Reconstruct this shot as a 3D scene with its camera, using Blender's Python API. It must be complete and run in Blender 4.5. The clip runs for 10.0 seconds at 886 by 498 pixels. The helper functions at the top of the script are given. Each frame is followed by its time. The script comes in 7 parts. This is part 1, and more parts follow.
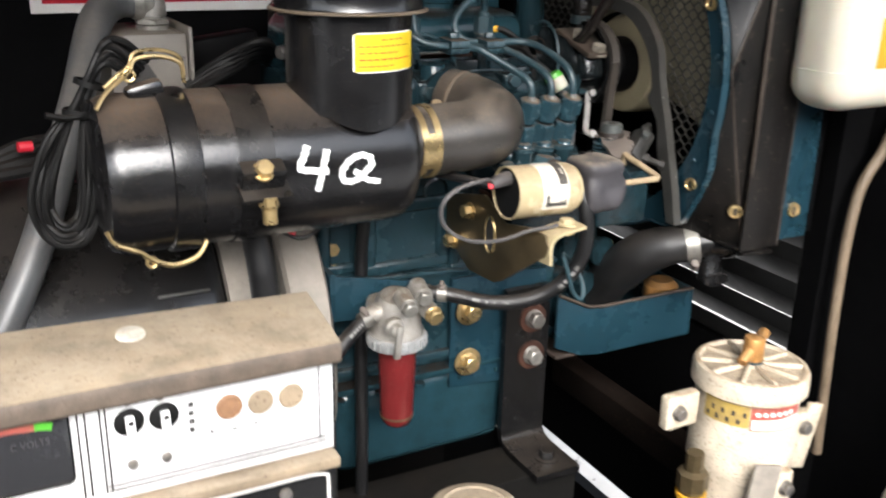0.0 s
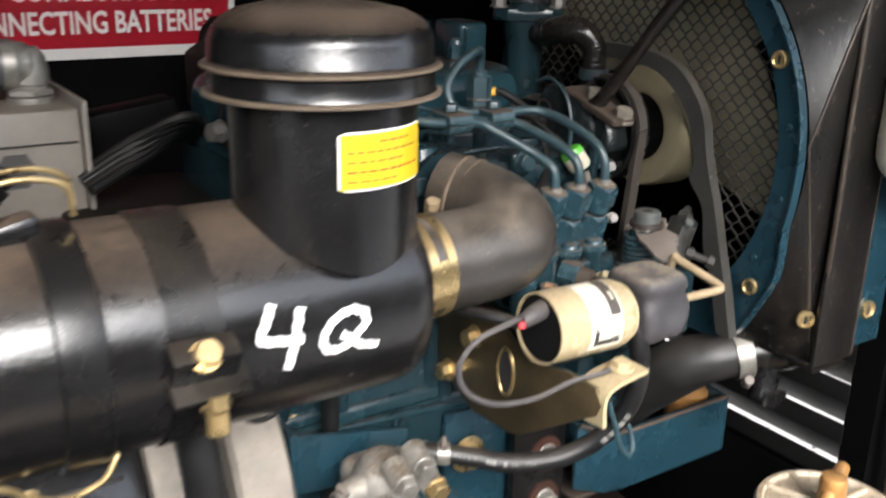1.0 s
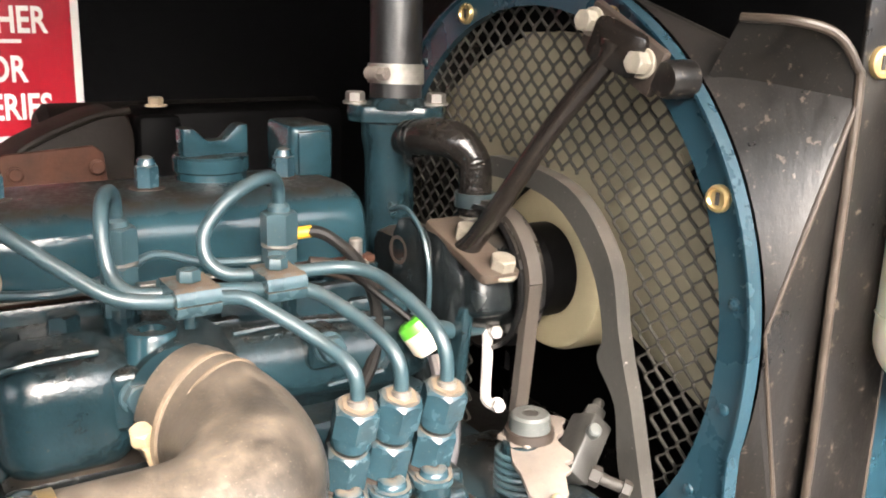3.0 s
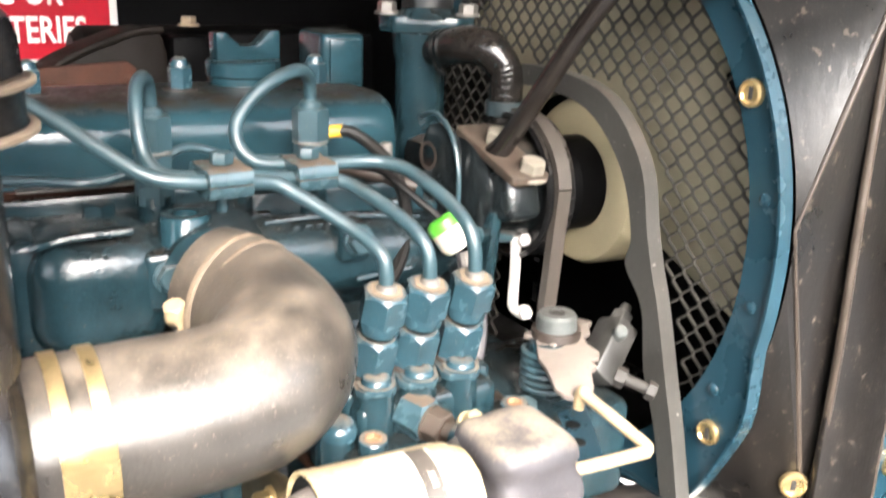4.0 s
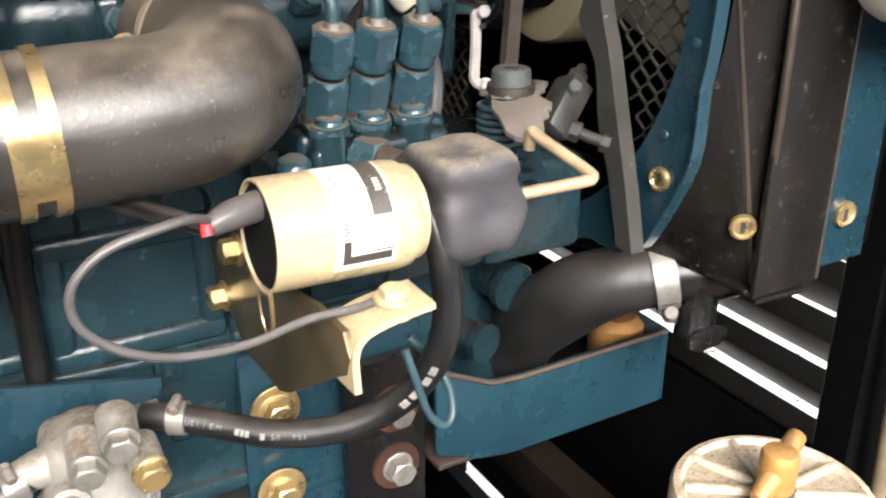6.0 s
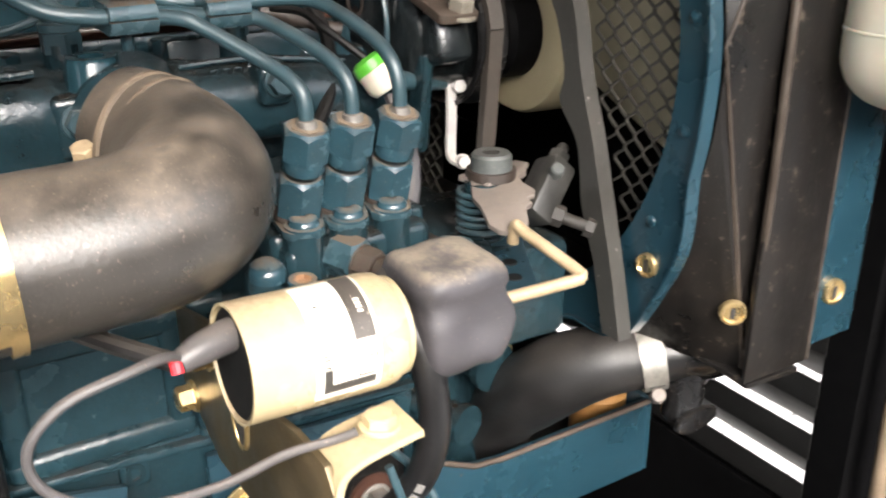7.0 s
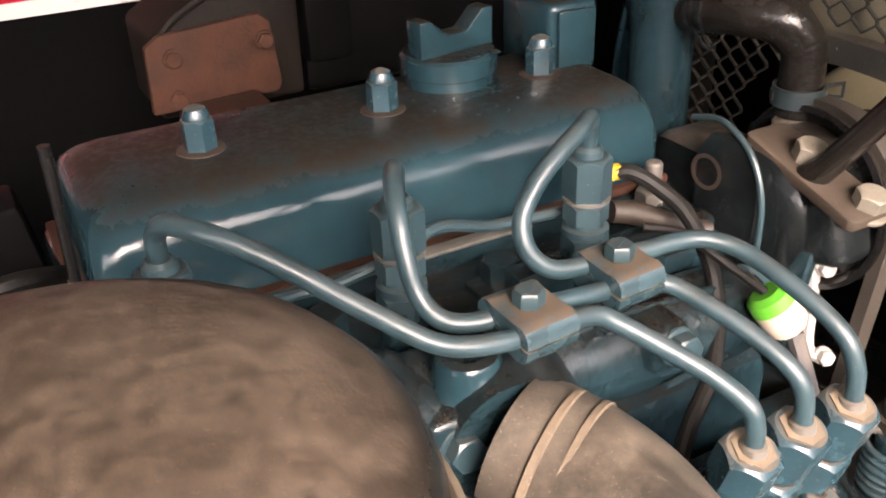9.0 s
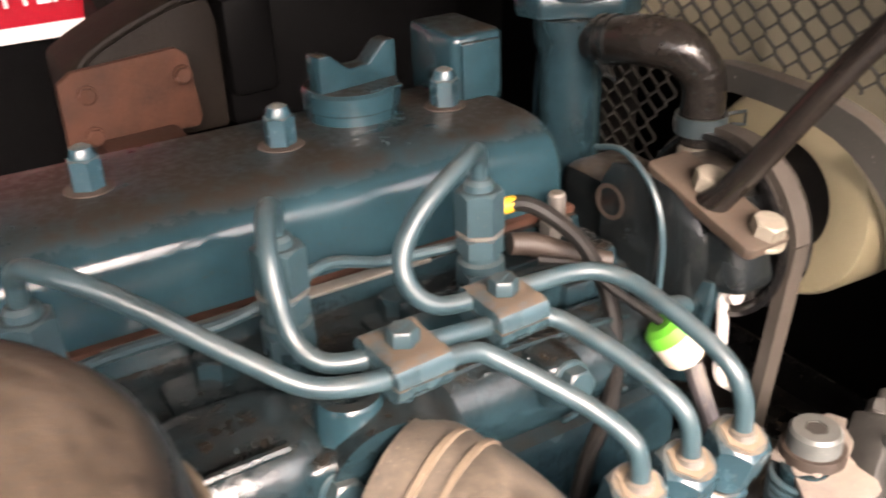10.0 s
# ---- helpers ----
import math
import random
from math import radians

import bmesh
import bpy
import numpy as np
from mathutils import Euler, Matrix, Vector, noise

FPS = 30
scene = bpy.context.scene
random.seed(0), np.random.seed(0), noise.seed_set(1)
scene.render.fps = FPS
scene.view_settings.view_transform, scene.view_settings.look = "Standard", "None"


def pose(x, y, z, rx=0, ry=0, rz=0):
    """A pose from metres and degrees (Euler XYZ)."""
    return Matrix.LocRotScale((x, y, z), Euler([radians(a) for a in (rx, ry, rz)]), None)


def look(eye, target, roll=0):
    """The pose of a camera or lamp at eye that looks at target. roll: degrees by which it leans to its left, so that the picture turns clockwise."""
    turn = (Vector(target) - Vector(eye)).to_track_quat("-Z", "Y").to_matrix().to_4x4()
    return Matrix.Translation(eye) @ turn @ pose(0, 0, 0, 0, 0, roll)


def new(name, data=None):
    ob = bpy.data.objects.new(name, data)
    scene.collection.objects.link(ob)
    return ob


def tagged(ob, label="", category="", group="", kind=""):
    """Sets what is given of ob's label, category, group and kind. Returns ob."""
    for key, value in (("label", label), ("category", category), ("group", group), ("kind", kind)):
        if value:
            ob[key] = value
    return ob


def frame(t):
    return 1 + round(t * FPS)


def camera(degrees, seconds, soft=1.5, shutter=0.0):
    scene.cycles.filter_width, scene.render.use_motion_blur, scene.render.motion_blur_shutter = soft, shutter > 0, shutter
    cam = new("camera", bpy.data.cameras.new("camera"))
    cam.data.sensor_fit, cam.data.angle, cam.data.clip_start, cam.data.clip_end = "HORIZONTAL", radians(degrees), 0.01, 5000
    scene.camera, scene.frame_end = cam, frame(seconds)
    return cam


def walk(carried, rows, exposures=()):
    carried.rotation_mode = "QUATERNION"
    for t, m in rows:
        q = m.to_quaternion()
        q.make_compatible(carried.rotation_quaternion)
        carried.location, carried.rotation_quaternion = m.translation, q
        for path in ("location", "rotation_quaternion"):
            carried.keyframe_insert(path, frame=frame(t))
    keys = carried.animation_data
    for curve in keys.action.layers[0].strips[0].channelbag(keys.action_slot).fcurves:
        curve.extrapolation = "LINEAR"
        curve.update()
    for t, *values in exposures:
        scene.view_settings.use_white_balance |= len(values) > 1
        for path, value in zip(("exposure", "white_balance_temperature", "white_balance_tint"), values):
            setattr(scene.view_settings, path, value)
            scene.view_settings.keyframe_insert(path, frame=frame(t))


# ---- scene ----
cam = camera(50.83, 10.0, soft=1.9, shutter=0.4)

# seconds, eye, a point ahead, roll
PATH = [
    (0, (-0.4904, -0.2115, 1.2038), (-0.0449, 0.6204, 0.8730), 1.36),
    (0.5, (-0.4966, -0.0790, 1.2077), (-0.0326, 0.7439, 0.8797), 1.36),
    (1, (-0.4281, 0.0270, 1.2137), (0.0985, 0.8170, 0.8997), 1.23),
    (1.5, (-0.3373, 0.0885, 1.2245), (0.1967, 0.8815, 0.9314), 1.51),
    (2.0, (-0.2350, 0.1440, 1.2245), (0.818, 1.752, 0.664), 1.90),
    (2.2, (-0.1990, 0.1510, 1.2210), (0.833, 1.778, 0.683), 1.60),
    (3.3, (-0.1904, 0.1651, 1.2196), (0.3208, 0.9876, 0.9704), 1.70),
    (3.5, (-0.1917, 0.1642, 1.2121), (0.3140, 0.9886, 0.9579), 1.99),
    (4, (-0.1958, 0.1541, 1.1896), (0.2870, 0.9802, 0.8992), 1.92),
    (4.5, (-0.2039, 0.1337, 1.1570), (0.2492, 0.9558, 0.8123), 1.58),
    (5, (-0.2058, 0.1242, 1.1220), (0.2231, 0.9407, 0.7354), 0.90),
    (5.5, (-0.2041, 0.1140, 1.1199), (0.2221, 0.9216, 0.7123), 0.16),
    (5.7, (-0.1911, 0.1074, 1.1227), (0.2414, 0.9118, 0.7155), -0.03),
    (6.8, (-0.1860, 0.1317, 1.1476), (0.3263, 0.9072, 0.7785), 0.08),
    (7, (-0.1780, 0.1437, 1.1565), (0.3135, 0.9247, 0.7713), -0.25),
    (7.5, (-0.1744, 0.2151, 1.1843), (0.2802, 0.9894, 0.7440), -1.25),
    (8, (-0.1731, 0.2863, 1.2072), (0.2380, 1.0789, 0.7569), -4.28),
    (8.5, (-0.1812, 0.3423, 1.2479), (0.2400, 1.1093, 0.7638), -3.14),
    (9, (-0.2146, 0.3409, 1.2580), (0.1907, 1.1173, 0.7754), -2.36),
    (9.5, (-0.2113, 0.3409, 1.2597), (0.1972, 1.1238, 0.7904), -2.31),
    (10, (-0.1854, 0.3308, 1.2574), (0.2527, 1.1041, 0.7992), -2.55),
]
EXPOSURES = [(0.0, 1.95, 6250, 10), (1.5, 2.25, 6300, 10), (2.1, 2.65, 6400, 10), (3.3, 4.0, 7000, 13), (4.0, 3.9, 6550, 11), (5.0, 3.0, 6450, 10), (5.7, 2.55, 6450, 10), (7.0, 2.75, 6550, 11), (8.0, 2.85, 6900, 16), (8.5, 3.1, 7500, 22), (9.0, 3.5, 7400, 22), (10.0, 3.8, 7500, 22)]
walk(cam, [(t, look(eye, ahead, roll)) for t, eye, ahead, roll in PATH], EXPOSURES)

# ---- daylight: bright overcast sky, the open side faces -y ----
world = bpy.data.worlds.new("sky")
scene.world = world
world.use_nodes = True
wn, wl = world.node_tree.nodes, world.node_tree.links
sky = wn.new("ShaderNodeTexSky")
sky.sky_type = "NISHITA"
sky.sun_disc = False
sky.sun_elevation, sky.sun_rotation = radians(37), radians(196)
sky.air_density, sky.dust_density = 1.0, 3.0
pale = wn.new("ShaderNodeHueSaturation")
pale.inputs["Saturation"].default_value = 0.35
wl.new(sky.outputs[0], pale.inputs["Color"])
wl.new(pale.outputs[0], wn["Background"].inputs[0])
wn["Background"].inputs[1].default_value = 0.15
sun_data = bpy.data.lights.new("sun", "SUN")
sun_data.energy, sun_data.angle, sun_data.color = 1.7, radians(40), (1.0, 0.95, 0.88)
sun = new("sun", sun_data)
sun.matrix_world = look((-0.47, -1.65, 1.29), (0, 0, 0))


# ---- materials ----
def ramp(nt, fac, stops):
    r = nt.nodes.new("ShaderNodeValToRGB")
    els = r.color_ramp.elements
    while len(els) < len(stops):
        els.new(0.5)
    for e, (p, c) in zip(els, stops):
        e.position, e.color = p, (*c, 1) if len(c) == 3 else c
    nt.links.new(fac, r.inputs[0])
    return r.outputs[0]


def noise_tex(nt, scale, detail=4.0, rough=0.55, seed=0.0, stretch=None):
    co = nt.nodes.new("ShaderNodeTexCoord")
    mp = nt.nodes.new("ShaderNodeMapping")
    nt.links.new(co.outputs["Object"], mp.inputs[0])
    mp.inputs["Location"].default_value = (seed, seed * 0.7, seed * 1.3)
    if stretch:
        mp.inputs["Scale"].default_value = stretch
    n = nt.nodes.new("ShaderNodeTexNoise")
    n.inputs["Scale"].default_value, n.inputs["Detail"].default_value, n.inputs["Roughness"].default_value = scale, detail, rough
    nt.links.new(mp.outputs[0], n.inputs["Vector"])
    return n.outputs["Fac"]


def mix(nt, fac, a, b):
    m = nt.nodes.new("ShaderNodeMix")
    m.data_type = "RGBA"
    for sock, v in ((m.inputs[0], fac), (m.inputs[6], a), (m.inputs[7], b)):
        if isinstance(v, (int, float)):
            sock.default_value = v
        elif isinstance(v, tuple):
            sock.default_value = (*v, 1)
        else:
            nt.links.new(v, sock)
    return m.outputs[2]


def math_node(nt, op, a, b):
    m = nt.nodes.new("ShaderNodeMath")
    m.operation, m.use_clamp = op, True
    for sock, v in zip(m.inputs, (a, b)):
        if isinstance(v, (int, float)):
            sock.default_value = v
        else:
            nt.links.new(v, sock)
    return m.outputs[0]


def material(name, color, rough=0.45, metal=0.0, vary=0.25, scale=60, bump=0.15, bump_scale=400, dust=0.0, dust_color=(0.30, 0.22, 0.15),
             chips=0.0, chip_color=(0.35, 0.33, 0.3), coat=0.0, stretch=None, top_dust=True, seed=0.0, rough_vary=0.18, trans=0.0, sss=0.0, spec=0.5, dust_rough=0.85, flecks=0.25, face_lo=0.25, patch=0.08):
    """A painted, cast, rubber or plastic surface: two scales of colour variation, fine relief, settled dust and chipped spots."""
    m = bpy.data.materials.new(name)
    m.use_nodes = True
    nt = m.node_tree
    bsdf = nt.nodes["Principled BSDF"]
    big = noise_tex(nt, scale, 5, 0.6, seed, stretch)
    fine = noise_tex(nt, scale * 9, 3, 0.6, seed + 3, stretch)
    lo, hi = tuple(c * (1 - vary) for c in color), tuple(min(1, c * (1 + vary)) for c in color)
    col = ramp(nt, big, [(0.3, lo), (0.7, hi)])
    col = mix(nt, math_node(nt, "MULTIPLY", fine, vary * 0.6), col, tuple(min(1, c * 1.5 + 0.01) for c in color))
    rough_sock = ramp(nt, big, [(0.3, (rough - rough_vary * 0.5,) * 3), (0.7, (rough + rough_vary * 0.5,) * 3)])
    if chips:
        spot = noise_tex(nt, scale * 11, 4, 0.65, seed + 7)
        mask = ramp(nt, spot, [(0.74 - chips * 0.5, (0, 0, 0)), (0.79 - chips * 0.5, (1, 1, 1))])
        col = mix(nt, mask, col, chip_color)
    if dust:
        patches = ramp(nt, noise_tex(nt, scale * 0.8, 8, 0.72, seed + 11), [(0.36, (patch,) * 3), (0.64, (1, 1, 1))])
        grit = ramp(nt, noise_tex(nt, scale * 7, 4, 0.7, seed + 17), [(0.35, (0.45, 0.45, 0.45)), (0.65, (1, 1, 1))])
        amount = math_node(nt, "MULTIPLY", math_node(nt, "MULTIPLY", patches, grit), dust)
        if top_dust:
            geo = nt.nodes.new("ShaderNodeNewGeometry")
            sep = nt.nodes.new("ShaderNodeSeparateXYZ")
            nt.links.new(geo.outputs["Normal"], sep.inputs[0])
            face = ramp(nt, sep.outputs[2], [(face_lo, (0.025,) * 3), (0.94, (1, 1, 1))])
            amount = math_node(nt, "MULTIPLY", amount, face)
        col = mix(nt, amount, col, dust_color)
        rough_sock = mix(nt, amount, rough_sock, (dust_rough,) * 3)
    if flecks and dust:
        dots = ramp(nt, noise_tex(nt, 950, 2, 0.5, seed + 23), [(0.665, (0, 0, 0)), (0.72, (1, 1, 1))])
        col = mix(nt, math_node(nt, "MULTIPLY", dots, flecks), col, tuple(min(1, c * 1.8) for c in dust_color))
    nt.links.new(col, bsdf.inputs["Base Color"])
    nt.links.new(rough_sock, bsdf.inputs["Roughness"])
    bsdf.inputs["Metallic"].default_value = metal
    bsdf.inputs["Specular IOR Level"].default_value = spec
    bsdf.inputs["Coat Weight"].default_value = coat
    bsdf.inputs["Transmission Weight"].default_value = trans
    if sss:
        bsdf.inputs["Subsurface Weight"].default_value = sss
        bsdf.inputs["Subsurface Scale"].default_value = 0.005
    if bump:
        b = nt.nodes.new("ShaderNodeBump")
        b.inputs["Strength"].default_value, b.inputs["Distance"].default_value = bump, 0.0006
        nt.links.new(noise_tex(nt, bump_scale, 5, 0.65, seed + 5, stretch), b.inputs["Height"])
        nt.links.new(b.outputs[0], bsdf.inputs["Normal"])
    return m


GRIME = (0.034, 0.024, 0.016)
BLUE = material("engine_blue_paint", (0.0082, 0.0265, 0.0345), 0.15, vary=0.3, scale=35, dust=1.6, dust_color=(0.0165, 0.0118, 0.0082), chips=0.10, chip_color=(0.05, 0.045, 0.04), bump=0.16, bump_scale=260, dust_rough=0.5, face_lo=0.62, flecks=0.8, patch=0.3, spec=0.32)
BLUE_CAST = material("engine_blue_cast", (0.0062, 0.0178, 0.0228), 0.15, vary=0.5, scale=30, dust=1.3, dust_color=(0.0155, 0.0108, 0.0075), bump=0.7, bump_scale=220, chips=0.12, chip_color=(0.06, 0.048, 0.035), dust_rough=0.3, face_lo=0.2, flecks=0.6)
BLUE_BLOCK = material("engine_blue_block", (0.0092, 0.0270, 0.0350), 0.24, vary=0.35, scale=30, dust=0.8, dust_color=(0.03, 0.022, 0.016), bump=0.75, bump_scale=240, chips=0.08, chip_color=(0.05, 0.04, 0.03), dust_rough=0.5, flecks=0.5)
BLUE_PIPE = material("blue_pipe_paint", (0.0175, 0.0395, 0.0485), 0.36, vary=0.25, scale=50, dust=0.45, dust_color=(0.085, 0.064, 0.046), chips=0.10, chip_color=(0.2, 0.14, 0.09), bump=0.15)
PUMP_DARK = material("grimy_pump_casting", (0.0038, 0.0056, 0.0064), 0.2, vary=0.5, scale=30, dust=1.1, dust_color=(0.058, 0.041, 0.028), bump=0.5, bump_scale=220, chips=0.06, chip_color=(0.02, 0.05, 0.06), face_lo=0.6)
OILY_RUBBER = material("oily_hose_rubber", (0.009, 0.0075, 0.0065), 0.2, vary=0.4, scale=30, dust=0.5, dust_color=(0.04, 0.027, 0.019), chips=0.2, chip_color=(0.02, 0.042, 0.05), bump=0.7, bump_scale=180, spec=0.35)
RUST_TAN = material("tan_rusted_plate", (0.034, 0.0245, 0.0175), 0.6, vary=0.4, scale=60, dust=0.5, dust_color=(0.08, 0.057, 0.040), chips=0.32, chip_color=(0.05, 0.021, 0.012), bump=0.5)
DARK_RUST = material("dark_rusty_steel", (0.02, 0.0128, 0.009), 0.6, vary=0.6, scale=20, dust=0.4, dust_color=(0.05, 0.033, 0.022), bump=0.4)
SHIELD = material("brown_dusty_steel", (0.007, 0.005, 0.0038), 0.65, vary=0.5, scale=18, dust=0.35, dust_color=(0.026, 0.0175, 0.012), bump=0.5, spec=0.12)
CLAMP_BLUE = material("dusty_blue_clamp", (0.019, 0.043, 0.053), 0.26, vary=0.25, scale=60, dust=2.2, dust_color=(0.078, 0.055, 0.037), bump=0.2, face_lo=0.6)
PALE_BOLT = material("pale_plated_bolt", (0.21, 0.19, 0.155), 0.42, metal=0.3, vary=0.35, scale=90, dust=0.5, dust_color=(0.22, 0.17, 0.13), chips=0.2, chip_color=(0.12, 0.08, 0.05), bump=0.45)
STAY = material("worn_black_rod", (0.0065, 0.005, 0.0042), 0.18, vary=0.5, scale=40, dust=0.18, dust_color=(0.05, 0.03, 0.021), chips=0.14, chip_color=(0.06, 0.04, 0.03), stretch=(1, 1, 0.3), bump=0.3, bump_scale=140)
LINK = material("rusty_cream_rod", (0.30, 0.225, 0.135), 0.5, metal=0.2, vary=0.35, scale=90, dust=0.4, chips=0.24, chip_color=(0.13, 0.075, 0.04), bump=0.4)
BLUE_NUT = material("blue_nut_paint", (0.0125, 0.036, 0.048), 0.22, vary=0.3, scale=70, dust=1.5, dust_color=(0.115, 0.09, 0.065), chips=0.08, chip_color=(0.09, 0.075, 0.06), bump=0.2, face_lo=0.62)
CAP_RUST = material("brown_textured_cap", (0.17, 0.088, 0.043), 0.7, vary=0.4, scale=120, dust=0.3, bump=0.6, bump_scale=600)
LEVER_STEEL = material("greenish_grey_steel", (0.06, 0.066, 0.064), 0.36, metal=0.2, vary=0.3, scale=60, dust=0.5, dust_color=(0.12, 0.10, 0.08), bump=0.2, chips=0.1, chip_color=(0.05, 0.035, 0.025))
LEVER = material("worn_grey_lever", (0.105, 0.088, 0.077), 0.6, vary=0.35, scale=60, dust=0.6, dust_color=(0.17, 0.135, 0.105), chips=0.2, chip_color=(0.09, 0.045, 0.03), bump=0.35)
STOP_STEEL = material("blackened_cast_block", (0.018, 0.0175, 0.016), 0.42, vary=0.4, scale=60, dust=0.9, dust_color=(0.06, 0.055, 0.047), bump=0.4, face_lo=0.5)
DARK_STEEL = material("dark_greasy_steel", (0.022, 0.020, 0.018), 0.65, vary=0.4, scale=70, dust=0.4, dust_color=(0.055, 0.042, 0.032), bump=0.35, spec=0.3)
DUST_WIRE = material("dust_caked_wire", (0.105, 0.077, 0.052), 0.7, vary=0.35, scale=60, dust=0.5, dust_color=(0.2, 0.155, 0.11), bump=0.4)
BOX_STEEL = material("dusty_box_steel", (0.125, 0.112, 0.096), 0.5, vary=0.25, scale=20, dust=0.9, dust_color=(0.16, 0.12, 0.085), bump=0.2)
BLUE_PLATE = material("blue_sheet_paint", (0.008, 0.0285, 0.0415), 0.28, vary=0.2, scale=18, dust=0.3, dust_color=(0.06, 0.047, 0.034), chips=0.12, chip_color=(0.05, 0.042, 0.034), bump=0.2)
BLACK = material("black_sheet_paint", (0.004, 0.004, 0.0043), 0.24, vary=0.4, scale=25, dust=0.35, dust_color=(0.10, 0.078, 0.058), chips=0.05, chip_color=(0.14, 0.12, 0.1), bump=0.12, spec=0.4)
DUSTY = material("black_paint_under_brown_dust", (0.0044, 0.0046, 0.0053), 0.2, vary=0.4, scale=34, dust=1.15, dust_color=(0.090, 0.062, 0.041), bump=0.25, chips=0.07, chip_color=(0.045, 0.042, 0.04), spec=0.6, face_lo=0.5, patch=0.5)
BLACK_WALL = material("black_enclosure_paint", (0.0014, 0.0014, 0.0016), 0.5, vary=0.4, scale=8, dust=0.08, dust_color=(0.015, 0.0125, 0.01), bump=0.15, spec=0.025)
LOUVRE = material("dusty_black_louvre", (0.004, 0.004, 0.004), 0.45, vary=0.4, scale=20, dust=0.4, dust_color=(0.03, 0.025, 0.02), bump=0.2, spec=0.16)
SHROUD = material("scuffed_black_plastic", (0.0027, 0.0027, 0.0028), 0.26, vary=0.5, scale=16, dust=0.42, dust_color=(0.0175, 0.0132, 0.010), chips=0.25, chip_color=(0.055, 0.044, 0.035), stretch=(1, 1, 0.4), bump=0.8, bump_scale=70, top_dust=False, spec=0.32, flecks=0.7)
GUARD_STRIP = material("dusty_grey_strip", (0.031, 0.03, 0.027), 0.42, vary=0.4, scale=30, dust=0.7, dust_color=(0.082, 0.058, 0.040), chips=0.1, bump=0.2)
RUBBER = material("black_rubber", (0.0055, 0.0055, 0.006), 0.36, vary=0.3, scale=40, dust=0.7, dust_color=(0.075, 0.060, 0.046), bump=0.35, chips=0.10, chip_color=(0.04, 0.034, 0.028), spec=0.5)
DUSTY_RUBBER = material("dusty_rubber", (0.021, 0.0188, 0.0165), 0.31, vary=0.45, scale=34, dust=1.2, dust_color=(0.14, 0.108, 0.079), bump=0.4, chips=0.19, chip_color=(0.10, 0.08, 0.062), face_lo=0.1, spec=0.75, rough_vary=0.18, flecks=0.4)
GREY_RUBBER = material("grey_rubber", (0.034, 0.032, 0.036), 0.55, vary=0.25, scale=40, dust=2.0, dust_color=(0.19, 0.155, 0.118), bump=0.3, face_lo=0.3)
GREY_HOSE = material("grey_conduit", (0.056, 0.058, 0.06), 0.42, vary=0.2, scale=20, dust=0.3, bump=0.1)
WIRE = material("black_cable", (0.005, 0.005, 0.005), 0.5, vary=0.3, scale=50, dust=0.2, dust_color=(0.08, 0.06, 0.045), bump=0.1, spec=0.15)
GREY_WIRE = material("grey_cable", (0.055, 0.051, 0.051), 0.45, vary=0.15, scale=50, dust=0.2, bump=0.1)
POTTED = material("dull_black_potting", (0.004, 0.004, 0.004), 0.7, vary=0.3, scale=60, bump=0.2, spec=0.15)
ZINC = material("zinc_plate", (0.23, 0.22, 0.20), 0.4, metal=0.6, vary=0.3, scale=120, dust=0.5, dust_color=(0.2, 0.16, 0.12), bump=0.2)
STEEL = material("dull_steel", (0.16, 0.15, 0.138), 0.42, metal=0.6, vary=0.35, scale=90, dust=0.7, dust_color=(0.2, 0.155, 0.11), chips=0.15, chip_color=(0.17, 0.08, 0.04), bump=0.3)
GOLD = material("yellow_zinc_plate", (0.52, 0.385, 0.185), 0.3, metal=0.85, vary=0.3, scale=80, dust=0.5, dust_color=(0.4, 0.3, 0.2), bump=0.15, chips=0.17, chip_color=(0.26, 0.14, 0.055))
GOLD_PLATE = material("dirty_yellow_zinc_sheet", (0.09, 0.066, 0.034), 0.38, metal=0.55, vary=0.4, scale=40, dust=0.5, dust_color=(0.13, 0.1, 0.06), bump=0.25, chips=0.12, chip_color=(0.05, 0.038, 0.025), flecks=0.9)
CREAM = material("cream_enamel", (0.38, 0.305, 0.18), 0.25, vary=0.15, scale=40, dust=1.2, dust_color=(0.27, 0.195, 0.12), bump=0.08, chips=0.08, chip_color=(0.35, 0.26, 0.16), face_lo=0.35)
CREAM_DARK = material("cream_sheet", (0.44, 0.36, 0.21), 0.4, metal=0.3, vary=0.15, scale=40, dust=0.6, bump=0.1)
FAN = material("cream_fan_plastic", (0.35, 0.3, 0.19), 0.5, vary=0.15, scale=14, dust=0.25, bump=0.08)
# darker copy of the fan's cream: shade behind the mesh put into the colour
FAN_SHADED = material("shaded_cream_blade", (0.23, 0.205, 0.145), 0.5, vary=0.2, scale=14, dust=0.5, dust_color=(0.14, 0.115, 0.085), bump=0.1)
ALU = material("cast_aluminium", (0.29, 0.275, 0.25), 0.42, metal=0.45, vary=0.35, scale=60, dust=1.5, dust_color=(0.125, 0.094, 0.062), bump=0.7, bump_scale=260, chips=0.2, chip_color=(0.15, 0.12, 0.09), face_lo=0.1)
ALU_DULL = material("weathered_aluminium", (0.24, 0.212, 0.178), 0.6, metal=0.2, vary=0.45, scale=25, dust=0.5, bump=0.4, chips=0.16, chip_color=(0.1, 0.075, 0.055), dust_color=(0.14, 0.105, 0.075))
RED_BOWL = material("red_plastic_bowl", (0.115, 0.012, 0.013), 0.22, vary=0.2, scale=25, dust=0.2, bump=0.03)
